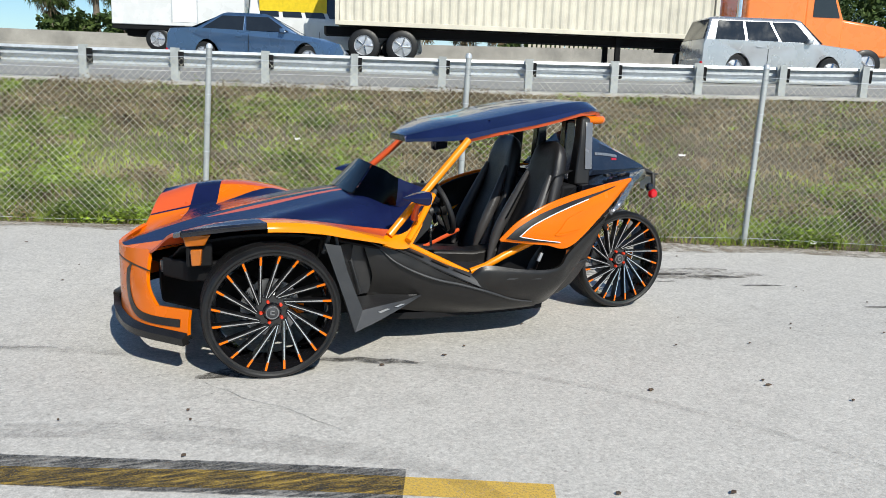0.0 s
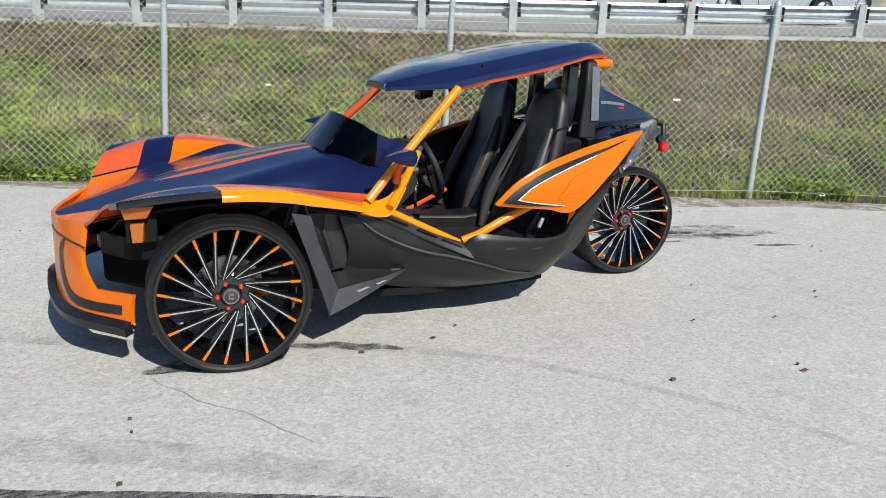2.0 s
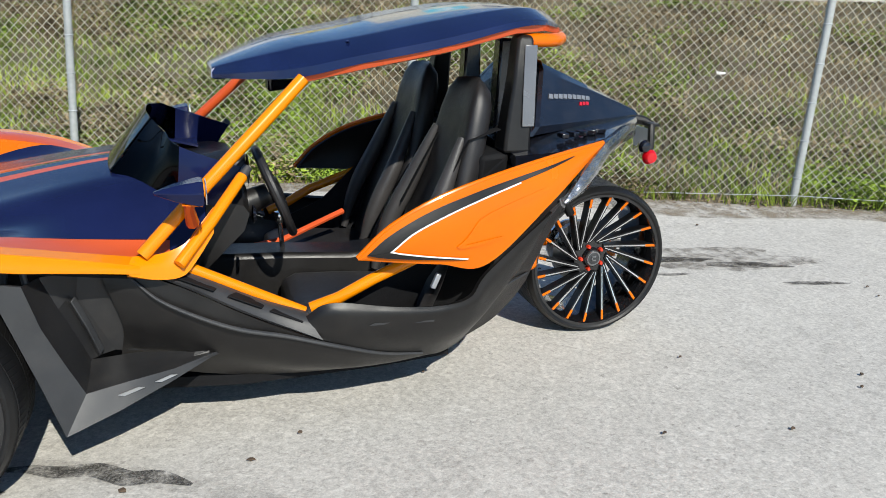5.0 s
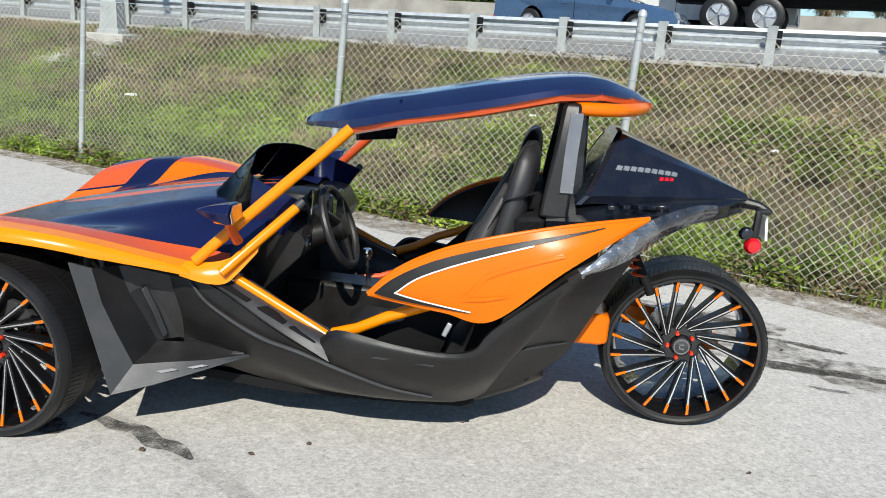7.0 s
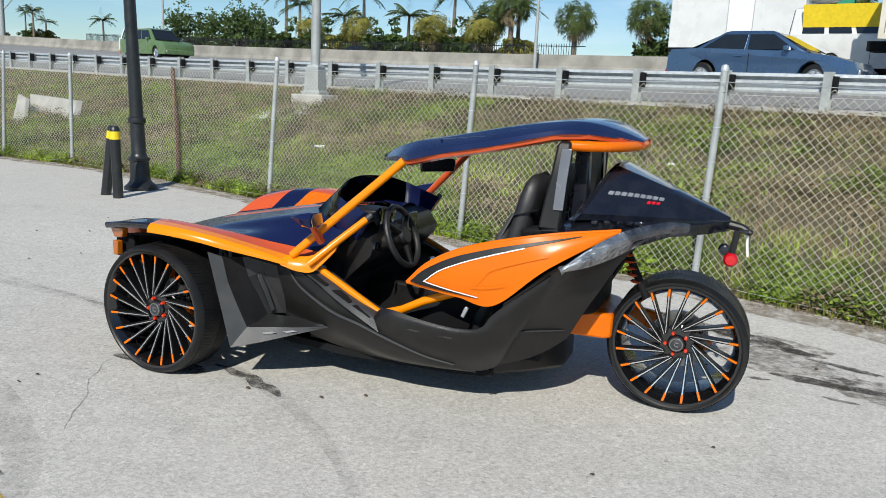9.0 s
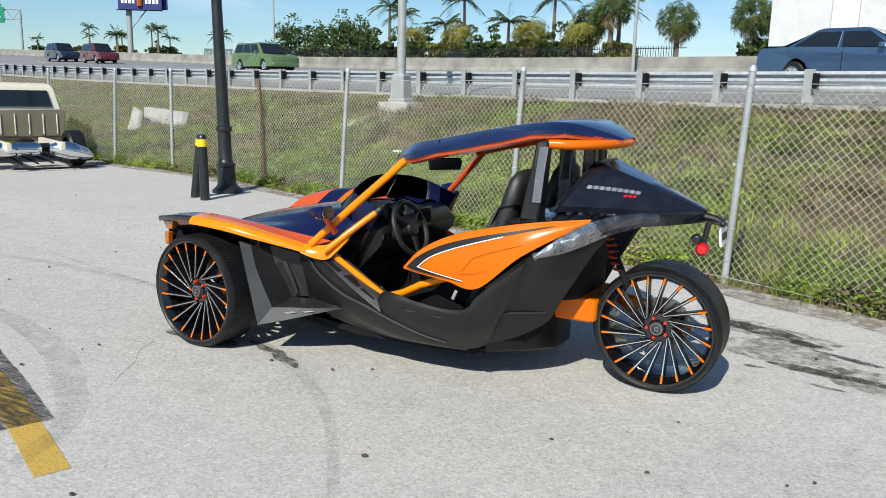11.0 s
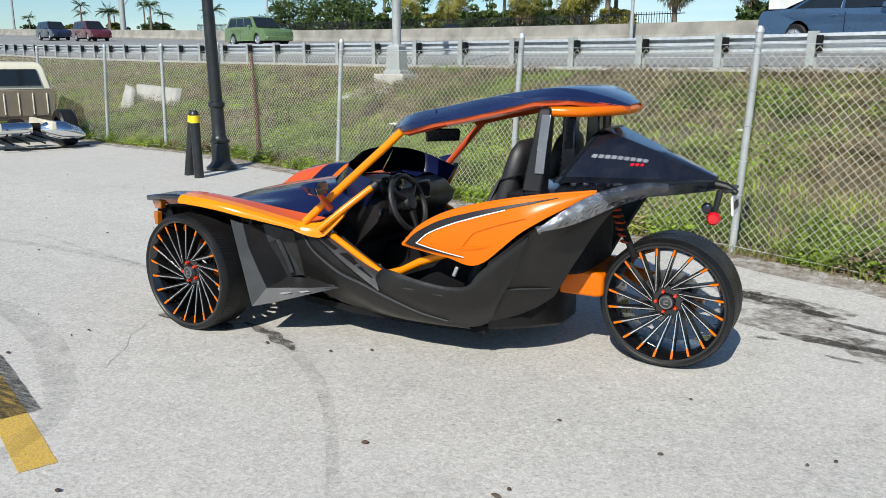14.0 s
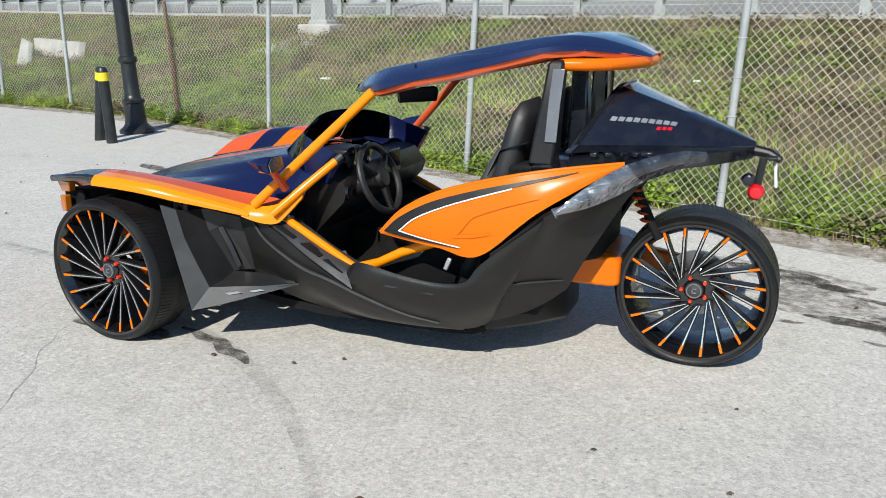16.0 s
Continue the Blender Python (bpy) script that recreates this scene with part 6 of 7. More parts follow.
weeds(19000, 3)
weeds(15000, 4, M_STRAW, "dry_weeds", "dry brown weeds on the bank", -9)
# litter on the bank
for i, (x, y, r) in enumerate(((-4.4, 8.3, 0.10), (1.8, 7.5, 0.05), (4.6, 6.0, 0.05), (-1.6, 9.5, 0.06), (7.3, 5.2, 0.06), (6.15, 1.42, 0.06))):
    s, d = to_sd(x, y)
    z = land_z(s, d)
    pts = [(x + r * math.cos(t + i), y + r * 0.7 * math.sin(t + i), z + 0.05 + 0.10 * r * (k % 3)) for k, t in enumerate(np.linspace(0, 6.283, 8)[:-1])]
    solid("paper_scrap", Geo().prism(pts, (0, 0.02, 0.02)), M_WHITE, "crumpled pale scrap of litter in the grass", "litter", group="litter on the bank", smooth=0)
# broken headwall half hidden in the grass
g = Geo().prism([(-15.0, 11.5, 0.2), (-12.6, 10.55, 0.2), (-12.75, 10.9, 0.85), (-15.4, 11.9, 0.90)], (0.06, 0.16, 0)).prism([(-15.1, 11.4, 0.88), (-14.5, 11.1, 0.80), (-13.3, 9.9, 0.1), (-13.7, 9.9, 0.1)], (-0.05, -0.08, 0.05))
solid("concrete_headwall", g, M_CONCRETE, "broken pale concrete headwall half hidden in the grass", "headwall", bevel=0.02, smooth=0)


# dirt and dead leaves along the foot of the fence
M_DIRT = stain_mat("edge_dirt", (0.25, 0.20, 0.14), 0.36, 0.60, 6, 0.75)
g = Geo()
g.loft([[Vector((*(HW_O + HW_A * s + HW_N * (fence_d(s) - w)).xy, 0.004)) for w in (0.02, 0.20 + 0.16 * noise.noise((s * 1.1, 7, 0)), 0.42 + 0.30 * noise.noise((s * 0.8, 2, 0)))] for s in np.arange(-22, 22, 0.25)], close=False, cap=False)
mark("edge_dirt", g, M_DIRT, "brown dirt gathered along the pavement edge", "dirt")
M_LITTER = grass_mat("leaf_litter", (0.06, 0.04, 0.025), (0.17, 0.12, 0.075), (0.34, 0.27, 0.18))
rs = np.random.RandomState(21)
vs, fs = [], []
for _ in range(5200):
    s = rs.uniform(-20, 20)
    o = HW_O + HW_A * s + HW_N * (fence_d(s) - 0.02 - abs(rs.normal(0, 0.17)))
    r, a = rs.uniform(0.006, 0.018), rs.uniform(0, 6.283)
    ux, uy, wx, wy = math.cos(a) * r, math.sin(a) * r, -math.sin(a) * r * 0.5, math.cos(a) * r * 0.5
    k = len(vs)
    z = 0.007 + rs.uniform(0, 0.012)
    vs += [(o.x - ux, o.y - uy, z), (o.x + wx, o.y + wy, z + rs.uniform(0, 0.008)), (o.x + ux, o.y + uy, z), (o.x - wx, o.y - wy, z + rs.uniform(0, 0.008))]
    fs.append((k, k + 1, k + 2, k + 3))
g = Geo()
g.v, g.f = vs, fs
tagged(new("leaf_litter", g.mesh("leaf_litter", M_LITTER, 0, weld=False, fix=False)), "dead brown leaves strewn along the fence foot", "leaf litter", kind="stuff")

# ---- trees beyond the highway ----
def leaf_mat(name, dark, mid, light):
    return grass_mat(name, dark, mid, light)


M_PALM = leaf_mat("palm_leaf", (0.020, 0.045, 0.012), (0.055, 0.095, 0.022), (0.12, 0.15, 0.04))
M_PALM_YELLOW = leaf_mat("yellow_palm_leaf", (0.045, 0.058, 0.010), (0.13, 0.135, 0.022), (0.28, 0.25, 0.05))
M_FOLIAGE = leaf_mat("broad_foliage", (0.015, 0.035, 0.010), (0.040, 0.075, 0.018), (0.09, 0.13, 0.03))
M_BARK = surface("bark", (0.17, 0.14, 0.11), 0.95, 0.0, 0.3, 6.0, 50, bump=0.8)


def frond(vs, fs, base, yaw, lift, length, width, leaflets, droop, rs):
    """A feather frond: a drooping midrib with narrow leaflets at both sides."""
    u = Vector((math.cos(yaw), math.sin(yaw), 0))
    side = Vector((-u.y, u.x, 0))
    for k in range(leaflets):
        q = (k + 0.5) / leaflets
        p = base + u * (length * q * math.cos(lift) * (1 - 0.15 * q)) + Vector((0, 0, length * (math.sin(lift) * q - droop * q * q)))
        for sg in (-1, 1):
            ll = width * math.sin(math.pi * (0.15 + 0.8 * q)) * rs.uniform(0.8, 1.1)
            tip = p + side * sg * ll * 0.8 + u * ll * 0.45 - Vector((0, 0, ll * rs.uniform(0.15, 0.6)))
            w = u * length / leaflets * 0.42
            i = len(vs)
            vs.extend([tuple(p - w), tuple(p + w), tuple((p + tip) / 2 + w * 0.8), tuple(tip)])
            fs.append((i, i + 1, i + 2, i + 3))


def build_coconut_palm(h, seed):
    rs = np.random.RandomState(seed)
    t = thing("coconut_palm", "slender palm with a feathery drooping green crown", "palm tree", group="palms beyond the highway")
    lean = rs.uniform(-0.5, 0.5)
    path = [(0, 0, -0.2), (lean * 0.2, 0, h * 0.4), (lean * 0.6, 0, h * 0.75), (lean, 0, h)]
    part("trunk", Geo().tube(curve_pts(path, 12), [0.20 - 0.009 * k for k in range(12)], 10), M_BARK, t)
    vs, fs = [], []
    for k in range(19):
        frond(vs, fs, Vector((lean, 0, h)), 2.4 * k + rs.uniform(-0.2, 0.2), rs.uniform(-0.3, 1.15), rs.uniform(2.1, 2.8), 0.62, 20, rs.uniform(0.25, 0.6), rs)
    g = Geo()
    g.v, g.f = vs, fs
    part("crown", g.mesh("crown", M_PALM, 0, weld=False, fix=False), M_PALM, t)
    return t


def fan_crown(g_v, g_f, c, r, count, rs, size):
    for _ in range(count):
        d = Vector(rs.normal(0, 1, 3))
        d.normalize()
        if d.z < -0.75:
            continue
        p = c + d * r * rs.uniform(0.55, 1.0)
        e = d.orthogonal().normalized()
        e.rotate(Matrix.Rotation(rs.uniform(0, 6.28), 3, d))
        f = d.cross(e)
        k = len(g_v)
        n = 8
        for j in range(n):
            a = (j / (n - 1) - 0.5) * 3.0 + rs.uniform(-0.15, 0.15)
            ray = (d * 0.35 + e * math.cos(a) * 0.9 + f * math.sin(a)) * size * rs.uniform(0.6, 1.15)
            wide = ray.cross(d).normalized() * size * 0.055
            k = len(g_v)
            g_v.extend([tuple(p), tuple(p + ray * 0.5 + wide), tuple(p + ray - Vector((0, 0, 0.3 * size))), tuple(p + ray * 0.5 - wide)])
            g_f.append((k, k + 1, k + 2, k + 3))


def build_sabal_palm(h, seed, material, label):
    rs = np.random.RandomState(seed)
    t = thing("sabal_palm", label, "palm tree", group="palms beyond the highway")
    part("trunk", Geo().tube([(0, 0, -0.2), (0.05, 0, h * 0.5), (0, 0, h)], [0.24, 0.20, 0.17], 10), M_BARK, t)
    g = Geo()
    fan_crown(g.v, g.f, Vector((0, 0, h + 0.3)), 1.35, 210, rs, 0.60)
    part("crown", g.mesh("crown", material, 0, weld=False, fix=False), material, t)
    g = Geo()
    fan_crown(g.v, g.f, Vector((0, 0, h - 0.6)), 0.8, 60, rs, 0.5)
    part("dead_skirt", g.mesh("dead_skirt", M_STRAW, 0, weld=False, fix=False), M_STRAW, t, "dry hanging fronds")
    return t


def build_broadleaf(name, h, spread, seed, material, label, category):
    rs = np.random.RandomState(seed)
    t = thing(name, label, category, group="trees beyond the highway")
    limbs, ends = Geo(), []
    limbs.tube([(0, 0, -0.2), (0.1, 0, h * 0.25), (0.05, 0.1, h * 0.5)], [0.16 + 0.02 * h, 0.12 + 0.012 * h, 0.09], 9)
    for k in range(9):
        a = 2.4 * k + rs.uniform(-0.4, 0.4)
        r = spread * rs.uniform(0.45, 0.95)
        e = Vector((math.cos(a) * r, math.sin(a) * r, h * rs.uniform(0.5, 0.92)))
        limbs.tube([(0.05, 0.05, h * 0.32), tuple(e * 0.55 + Vector((0, 0, h * 0.1))), tuple(e)], [0.08, 0.05, 0.02], 6)
        ends.append(e)
    ends.append(Vector((0, 0, h * 0.95)))
    part("trunk", limbs, M_BARK, t)
    vs, fs = [], []
    for e in ends:
        for _ in range(5):
            c = e + Vector(rs.normal(0, 1, 3)) * spread * 0.22
            R = spread * rs.uniform(0.16, 0.30)
            for _ in range(60):
                d = Vector(rs.normal(0, 1, 3))
                d.normalize()
                p = c + Vector((d.x, d.y, d.z * 0.7)) * R * rs.uniform(0.5, 1.05)
                s = rs.uniform(0.09, 0.20)
                u = Vector(rs.normal(0, 1, 3)).normalized() * s
                v = u.cross(Vector(rs.normal(0, 1, 3))).normalized() * s * 0.6
                k = len(vs)
                vs.extend([tuple(p - u), tuple(p + v), tuple(p + u), tuple(p - v)])
                fs.append((k, k + 1, k + 2, k + 3))
    g = Geo()
    g.v, g.f = vs, fs
    part("crown", g.mesh("crown", material, 0, weld=False, fix=False), material, t)
    return t


def build_trees():
    rs = random.Random(11)
    coco = [build_coconut_palm(h, i) for i, h in enumerate((5.2, 6.2, 4.4))]
    sab = [build_sabal_palm(h, i, m, l) for i, (h, m, l) in enumerate(((3.6, M_PALM, "sturdy fan palm with a round dark green crown"), (4.6, M_PALM, "sturdy fan palm with a round dark green crown"), (2.6, M_PALM_YELLOW, "low fan palm with a yellowing crown")))]
    broad = [build_broadleaf("tree", 4.2, 3.4, 1, M_FOLIAGE, "spreading broad-leaved tree with dark green foliage", "tree"), build_broadleaf("tree", 6.5, 3.2, 2, M_FOLIAGE, "tall broad-leaved tree with dark green foliage", "tree")]
    bush = [build_broadleaf("shrub", 2.2, 2.0, 5, M_FOLIAGE, "dense dark green roadside shrub", "shrub"), build_broadleaf("shrub", 2.0, 1.9, 6, M_PALM_YELLOW, "low yellow-green roadside shrub", "shrub")]
    first = set()

    def put(model, s, d):
        m = Matrix.Translation(hw(s, d, -0.2)) @ Matrix.Rotation(rs.uniform(0, 6.28), 4, "Z")
        if model.name in first:
            copy_thing(model, m)
        else:
            first.add(model.name)
            model.matrix_basis = m

    # left to right as the highway runs
    for s, d, m in ((-66, 34, broad[0]), (-56, 33, broad[0]), (-62, 38, broad[0])):
        put(m, s, d)
    for s in (-51, -47.5, -44, -40, -36.5, -33):
        put(coco[rs.randrange(3)], s, 33 + rs.uniform(-1, 4))
    for s in (-50, -46, -42.5, -39, -37, -34.5, -31.5, -28.5):
        put(bush[rs.randrange(2)], s, 31 + rs.uniform(-0.5, 1.5))
    for s in (-45, -38, -30, -27):
        put(sab[2], s, 31.5 + rs.uniform(-1, 2))
    for s in (-27, -25, -20.5, -14, -12, -10, -8, -6, -4, -2.5):
        put(sab[rs.randrange(2)], s, 33 + rs.uniform(-1, 3))
    for s in (-30, -25.5, -13, -9, -5.5, -1, 2):
        put(bush[rs.randrange(2)], s, 32 + rs.uniform(0, 3))
    for s in (-26, -11, -7, 1):
        put(coco[rs.randrange(3)], s, 36)
    for s in (3, 5.5, 8, 11, 13.5, 16, 18, 20.5):
        put(sab[rs.randrange(3)], s, 33 + rs.uniform(-1, 3))
    for s in (18, 21, 24.5, 27.5, 31, 34, 38, 42, 46):
        put(broad[1], s, 33.5 + rs.uniform(-1, 4))
    for s in (15, 19, 23, 27, 30, 33, 37, 41):
        put(bush[0], s, 31.5 + rs.uniform(-0.5, 1.5))
    # small far ones along the horizon
    for s in (-95, -110, -120, -135, -150, -170, -185, -205, -230, -100, -140, -160):
        put(coco[rs.randrange(3)], s, 40 + rs.uniform(0, 25))
    for s in (-85, -92, -104, -115, -128, -142, -155, -178, -196, -215, -240, -260):
        put(bush[rs.randrange(2)], s, 42 + rs.uniform(0, 20))


build_trees()


# ---- far fence, signs ----
def build_picket_fence():
    f = thing("steel_fence", "dark steel picket fence on top of the far barrier", "fence")
    g = Geo()
    for k in range(0, 330):
        s = -75 + k * 0.18
        g.box(hw(s, 27.2, 0.95), (0.03, 0.03, 1.5))
    tagged(part("picketing", g.mesh("picketing", M_BLACK_POLE, 0, weld=False, fix=False), M_BLACK_POLE, f), kind="stuff")
    for z in (0.6, 1.55):
        part("fence_rail", Geo().tube([hw(s, 27.2, z) for s in range(-75, -14, 5)], 0.025, 6), M_BLACK_POLE, f)
    f = thing("timber_fence", "pale slatted fence beyond the far barrier", "fence")
    for k in range(0, 130):
        s = 14 + k * 0.26
        part("slat", Geo().box(hw(s, 27.4, 0.85), (0.16, 0.03, 1.6), Matrix.Rotation(-0.365, 3, "Z")), M_FENCE, f) if k < 3 else copy_slat(f, s)


M_FENCE = surface("pale_slats", (0.55, 0.50, 0.40), 0.8, vary=0.2)
SLAT = Geo().box((0, 0, 0), (0.16, 0.03, 1.6), Matrix.Rotation(-0.365, 3, "Z")).mesh("slat", M_FENCE)


def copy_slat(f, s):
    ob = part("slat", SLAT, M_FENCE, f)
    ob.matrix_basis = Matrix.Translation(hw(s, 27.4, 0.85))


build_picket_fence()


def bars(parent, y, cx, cz, w, h, n, material, name="text_bar", plane="Y"):
    """A row of plain bars in place of writing, on a face whose normal is -y."""
    for k in range(n):
        part(name, Geo().box((cx - w / 2 + w * (k + 0.5) / n, y, cz), (w / n * 0.72, 0.02, h)), material, parent)


def build_billboard():
    p = hw(-122, 40)
    b = thing("billboard", "tall roadside billboard with a blue advert", "billboard", Matrix.Translation((p.x, p.y, 4.2)) @ Matrix.Rotation(0.55, 4, "Z"))
    part("mast", Geo().tube([(-2.0, 0.4, -2), (-2.0, 0.4, 9.0)], 0.45, 14), M_GALV_DULL, b)
    part("panel", Geo().box((0, 0, 10.2), (7.0, 0.4, 2.7)), M_BILL_BLUE, b, "blue advert panel", bevel=0.03)
    part("panel", Geo().box((0.6, 0.9, 10.3), (7.0, 0.3, 2.6)), M_BILL_BLUE, b, "rear advert panel", bevel=0.03)
    part("catwalk", Geo().box((0, -0.5, 8.75), (7.2, 0.8, 0.08)), M_DARK, b)
    part("strut", Geo().tube([(-2.0, 0.4, 5.5), (0.8, 0.3, 8.8)], 0.1, 8), M_GALV_DULL, b)
    bars(b, -0.215, -1.9, 10.2, 2.3, 0.75, 4, M_WHITE)
    bars(b, -0.215, 1.9, 10.2, 2.3, 0.75, 4, M_WHITE)
    part("advert_picture", Geo().lathe([(0, -0.9), (0.42, -0.85), (0.55, 0.9), (0, 0.95)], 14, c=(0, -0.215, 10.25)), M_AMBER, b, "amber drink glass shape")


def build_gantry():
    b = thing("sign_gantry", "steel sign gantry with green direction signs", "road sign", Matrix.Translation(hw(-200, 34)) @ Matrix.Rotation(0.6, 4, "Z"))
    for x in (-20, 10.5):
        part("leg", Geo().tube([(x, 0, -2), (x, 0, 9.8)], 0.28, 8), M_GALV_DULL, b)
    for z in (7.6, 9.8):
        part("chord", Geo().tube([(-20, 0, z), (10.5, 0, z)], 0.12, 6), M_GALV_DULL, b)
    for k in range(20):
        x = -20 + 1.52 * k
        part("brace", Geo().tube([(x, 0, 7.6 if k % 2 else 9.8), (x + 1.52, 0, 9.8 if k % 2 else 7.6)], 0.07, 5), M_GALV_DULL, b)
    for x, w in ((-6.5, 6.5), (4.6, 5.2)):
        part("sign_panel", Geo().box((x, -0.4, 8.5), (w, 0.12, 3.4)), M_SIGN_GREEN, b, "green direction sign", bevel=0.04)
        for z in (9.1, 8.0):
            bars(b, -0.48, x, z, w * 0.7, 0.5, 5, M_WHITE)
        part("sign_panel", Geo().box((x + 1.0, -0.4, 10.6), (2.2, 0.12, 0.7)), M_SIGN_GREEN, b, "small green exit tab")


build_billboard()
build_gantry()
e = thing("exit_sign", "small green and yellow exit sign on a post", "road sign", Matrix.Translation(hw(-0.8, 26.6, 0)))
part("post", Geo().tube([(0, 0, 0), (0, 0, 3.4)], 0.05, 8), M_GALV_DULL, e)
part("sign_panel", Geo().box((0, -0.06, 3.2), (0.75, 0.04, 1.1)), M_SIGN_GREEN, e, "green exit sign")
part("sign_panel", Geo().box((0, -0.06, 2.35), (0.75, 0.04, 0.45)), M_YELLOW, e, "yellow speed plate")
bars(e, -0.09, 0, 3.25, 0.5, 0.3, 2, M_WHITE)
for s, d in ((-17.1, 25.0), (-60, 27.0), (14.0, 30.0)):
    lamp = thing("highway_lamp", "slim pale highway lamp pole", "lamp pole", Matrix.Translation(hw(s, d)), "highway lamps")
    part("pole", Geo().tube([(0, 0, 0), (0, 0, 10)], [0.11, 0.06], 10), M_GALV_DULL, lamp)
    part("arm", Geo().tube([(0, 0, 9.8), (0.3, -1.0, 10.2), (0.6, -2.0, 10.25)], 0.035, 6), M_GALV_DULL, lamp)
    part("lamp_head", Geo().box((0.65, -2.2, 10.24), (0.25, 0.6, 0.12), Matrix.Rotation(0.28, 3, "Z")), M_GALV_DULL, lamp, bevel=0.03)

# ---- vehicles standing on the highway ----
HEAD = math.atan2(HW_A.y, HW_A.x)


def paint(name, c, metal=0.0):
    return surface(name, c, 0.28, metal, 0.06, 2.0, 200, coat=0.7, rough_vary=0.05)


def arch(cx, r, z0, n=9):
    """Points of a wheel arch, rear to front."""
    a0 = math.asin(min(1, (z0 - 0.33) / r))
    return [(cx - r * math.cos(a), 0.33 + r * math.sin(a)) for a in np.linspace(a0, math.pi - a0, n)]


def road_wheel(parent, x, y, r, w, sg):
    t = part("wheel", Geo().lathe([(r * 0.62, -w / 2), (r * 0.9, -w / 2), (r, -w / 2 + 0.03), (r, w / 2 - 0.03), (r * 0.9, w / 2), (r * 0.62, w / 2)], 24, "Y", (x, y, r)), M_RUBBER, parent)
    part("rim", Geo().lathe([(0, sg * (w / 2 - 0.02)), (r * 0.2, sg * (w / 2 - 0.01)), (r * 0.56, sg * (w / 2 - 0.04)), (r * 0.64, sg * (w / 2 - 0.005))], 24, "Y", (x, y, r)), M_SILVER, t)
    for k in range(5):
        a = 2 * math.pi * k / 5
        part("rim_spoke", Geo().tube([(x, y + sg * w / 2, r), (x + r * 0.56 * math.cos(a), y + sg * (w / 2 - 0.01), r + r * 0.56 * math.sin(a))], 0.03, 5), M_CHROME, t)


def build_car(name, label, category, color, L, W, lower, belt, roof, s, d, axle, R=0.33, panes=2, group="traffic on the highway", face=1):
    """lower: outline (x, z) of the body above the sills, rear to front; belt, roof: x of rear and front ends with heights."""
    m = Matrix.Translation(hw(s, d)) @ Matrix.Rotation(HEAD + (0 if face > 0 else math.pi), 4, "Z")
    car = thing(name, label, category, m, group)
    z0 = 0.30
    low = [(-L / 2 + 0.05, z0)] + arch(axle[0], R + 0.07, z0) + arch(axle[1], R + 0.07, z0) + [(L / 2 - 0.06, z0)]
    out = low + list(reversed(lower))
    rings = []
    for k, y in ((0.90, -1), (0.985, -0.985), (1, -0.90), (1, 0.90), (0.985, 0.985), (0.90, 1)):
        rings.append([(x * k, y * W / 2, 0.62 + (z - 0.62) * (0.96 + 0.04 * k)) for x, z in out])
    part("body", Geo().loft(rings), color, car, smooth=30)
    (bx0, bx1, bz), (rx0, rx1, rz) = belt, roof
    hb, hr = W / 2 * 0.93, W / 2 * 0.74
    g = Geo().loft([[(bx0, -hb, bz - 0.03), (bx1, -hb, bz - 0.03), (bx1, hb, bz - 0.03), (bx0, hb, bz - 0.03)],
                    [(rx0, -hr, rz - 0.05), (rx1, -hr, rz - 0.05), (rx1, hr, rz - 0.05), (rx0, hr, rz - 0.05)],
                    [(rx0 + 0.15, -hr + 0.12, rz), (rx1 - 0.15, -hr + 0.12, rz), (rx1 - 0.15, hr - 0.12, rz), (rx0 + 0.15, hr - 0.12, rz)]])
    part("cabin", g, color, car, bevel=0.05, smooth=40)

    def P(u, w, sg, o=0.012):
        x = (bx0 + (rx0 - bx0) * w) * (1 - u) + (bx1 + (rx1 - bx1) * w) * u
        return (x, sg * (hb + (hr - hb) * w + o), bz + (rz - 0.05 - bz) * w)
    for sg in (-1, 1):
        for k in range(panes):
            u0, u1 = 0.07 + 0.86 * k / panes + 0.015, 0.07 + 0.86 * (k + 1) / panes - 0.015
            pts = [P(u0, 0.08, sg), P(u1, 0.08, sg), P(u1, 0.90, sg), P(u0, 0.90, sg)]
            part("side_window", Geo().prism(pts, (0, -sg * 0.02, 0)), M_WINDOW, car)
        part("door_line", Geo().box(((bx0 + bx1) / 2 + 0.1, sg * (W / 2 + 0.002), 0.62), (0.015, 0.006, 0.5)), M_DARK, car)
        part("door_handle", Geo().box(((bx0 + bx1) / 2 - 0.15, sg * (W / 2 + 0.012), bz - 0.12), (0.16, 0.03, 0.03)), color, car)
        part("side_mirror", Geo().box((bx1 - 0.45, sg * (W / 2 + 0.06), bz + 0.06), (0.14, 0.18, 0.13)), color, car, bevel=0.03)
        part("head_lamp", Geo().box((L / 2 - 0.10, sg * W * 0.37, lower[-1][1] - 0.04), (0.22, 0.36, 0.13)), M_SILVER, car, bevel=0.03)
        part("tail_lamp", Geo().box((-L / 2 + 0.07, sg * W * 0.42, lower[0][1] - 0.10), (0.16, 0.26, 0.20)), M_RED, car, bevel=0.03)
        for ax in axle:
            road_wheel(car, ax, sg * (W / 2 - 0.12), R, 0.22, sg)
    part("windscreen", Geo().prism([(bx1 + 0.010, -hb * 0.9, bz + 0.02), (bx1 + 0.010, hb * 0.9, bz + 0.02), (rx1 + 0.012, hr * 0.92, rz - 0.07), (rx1 + 0.012, -hr * 0.92, rz - 0.07)], (0.012, 0, 0.012)), M_WINDOW, car)
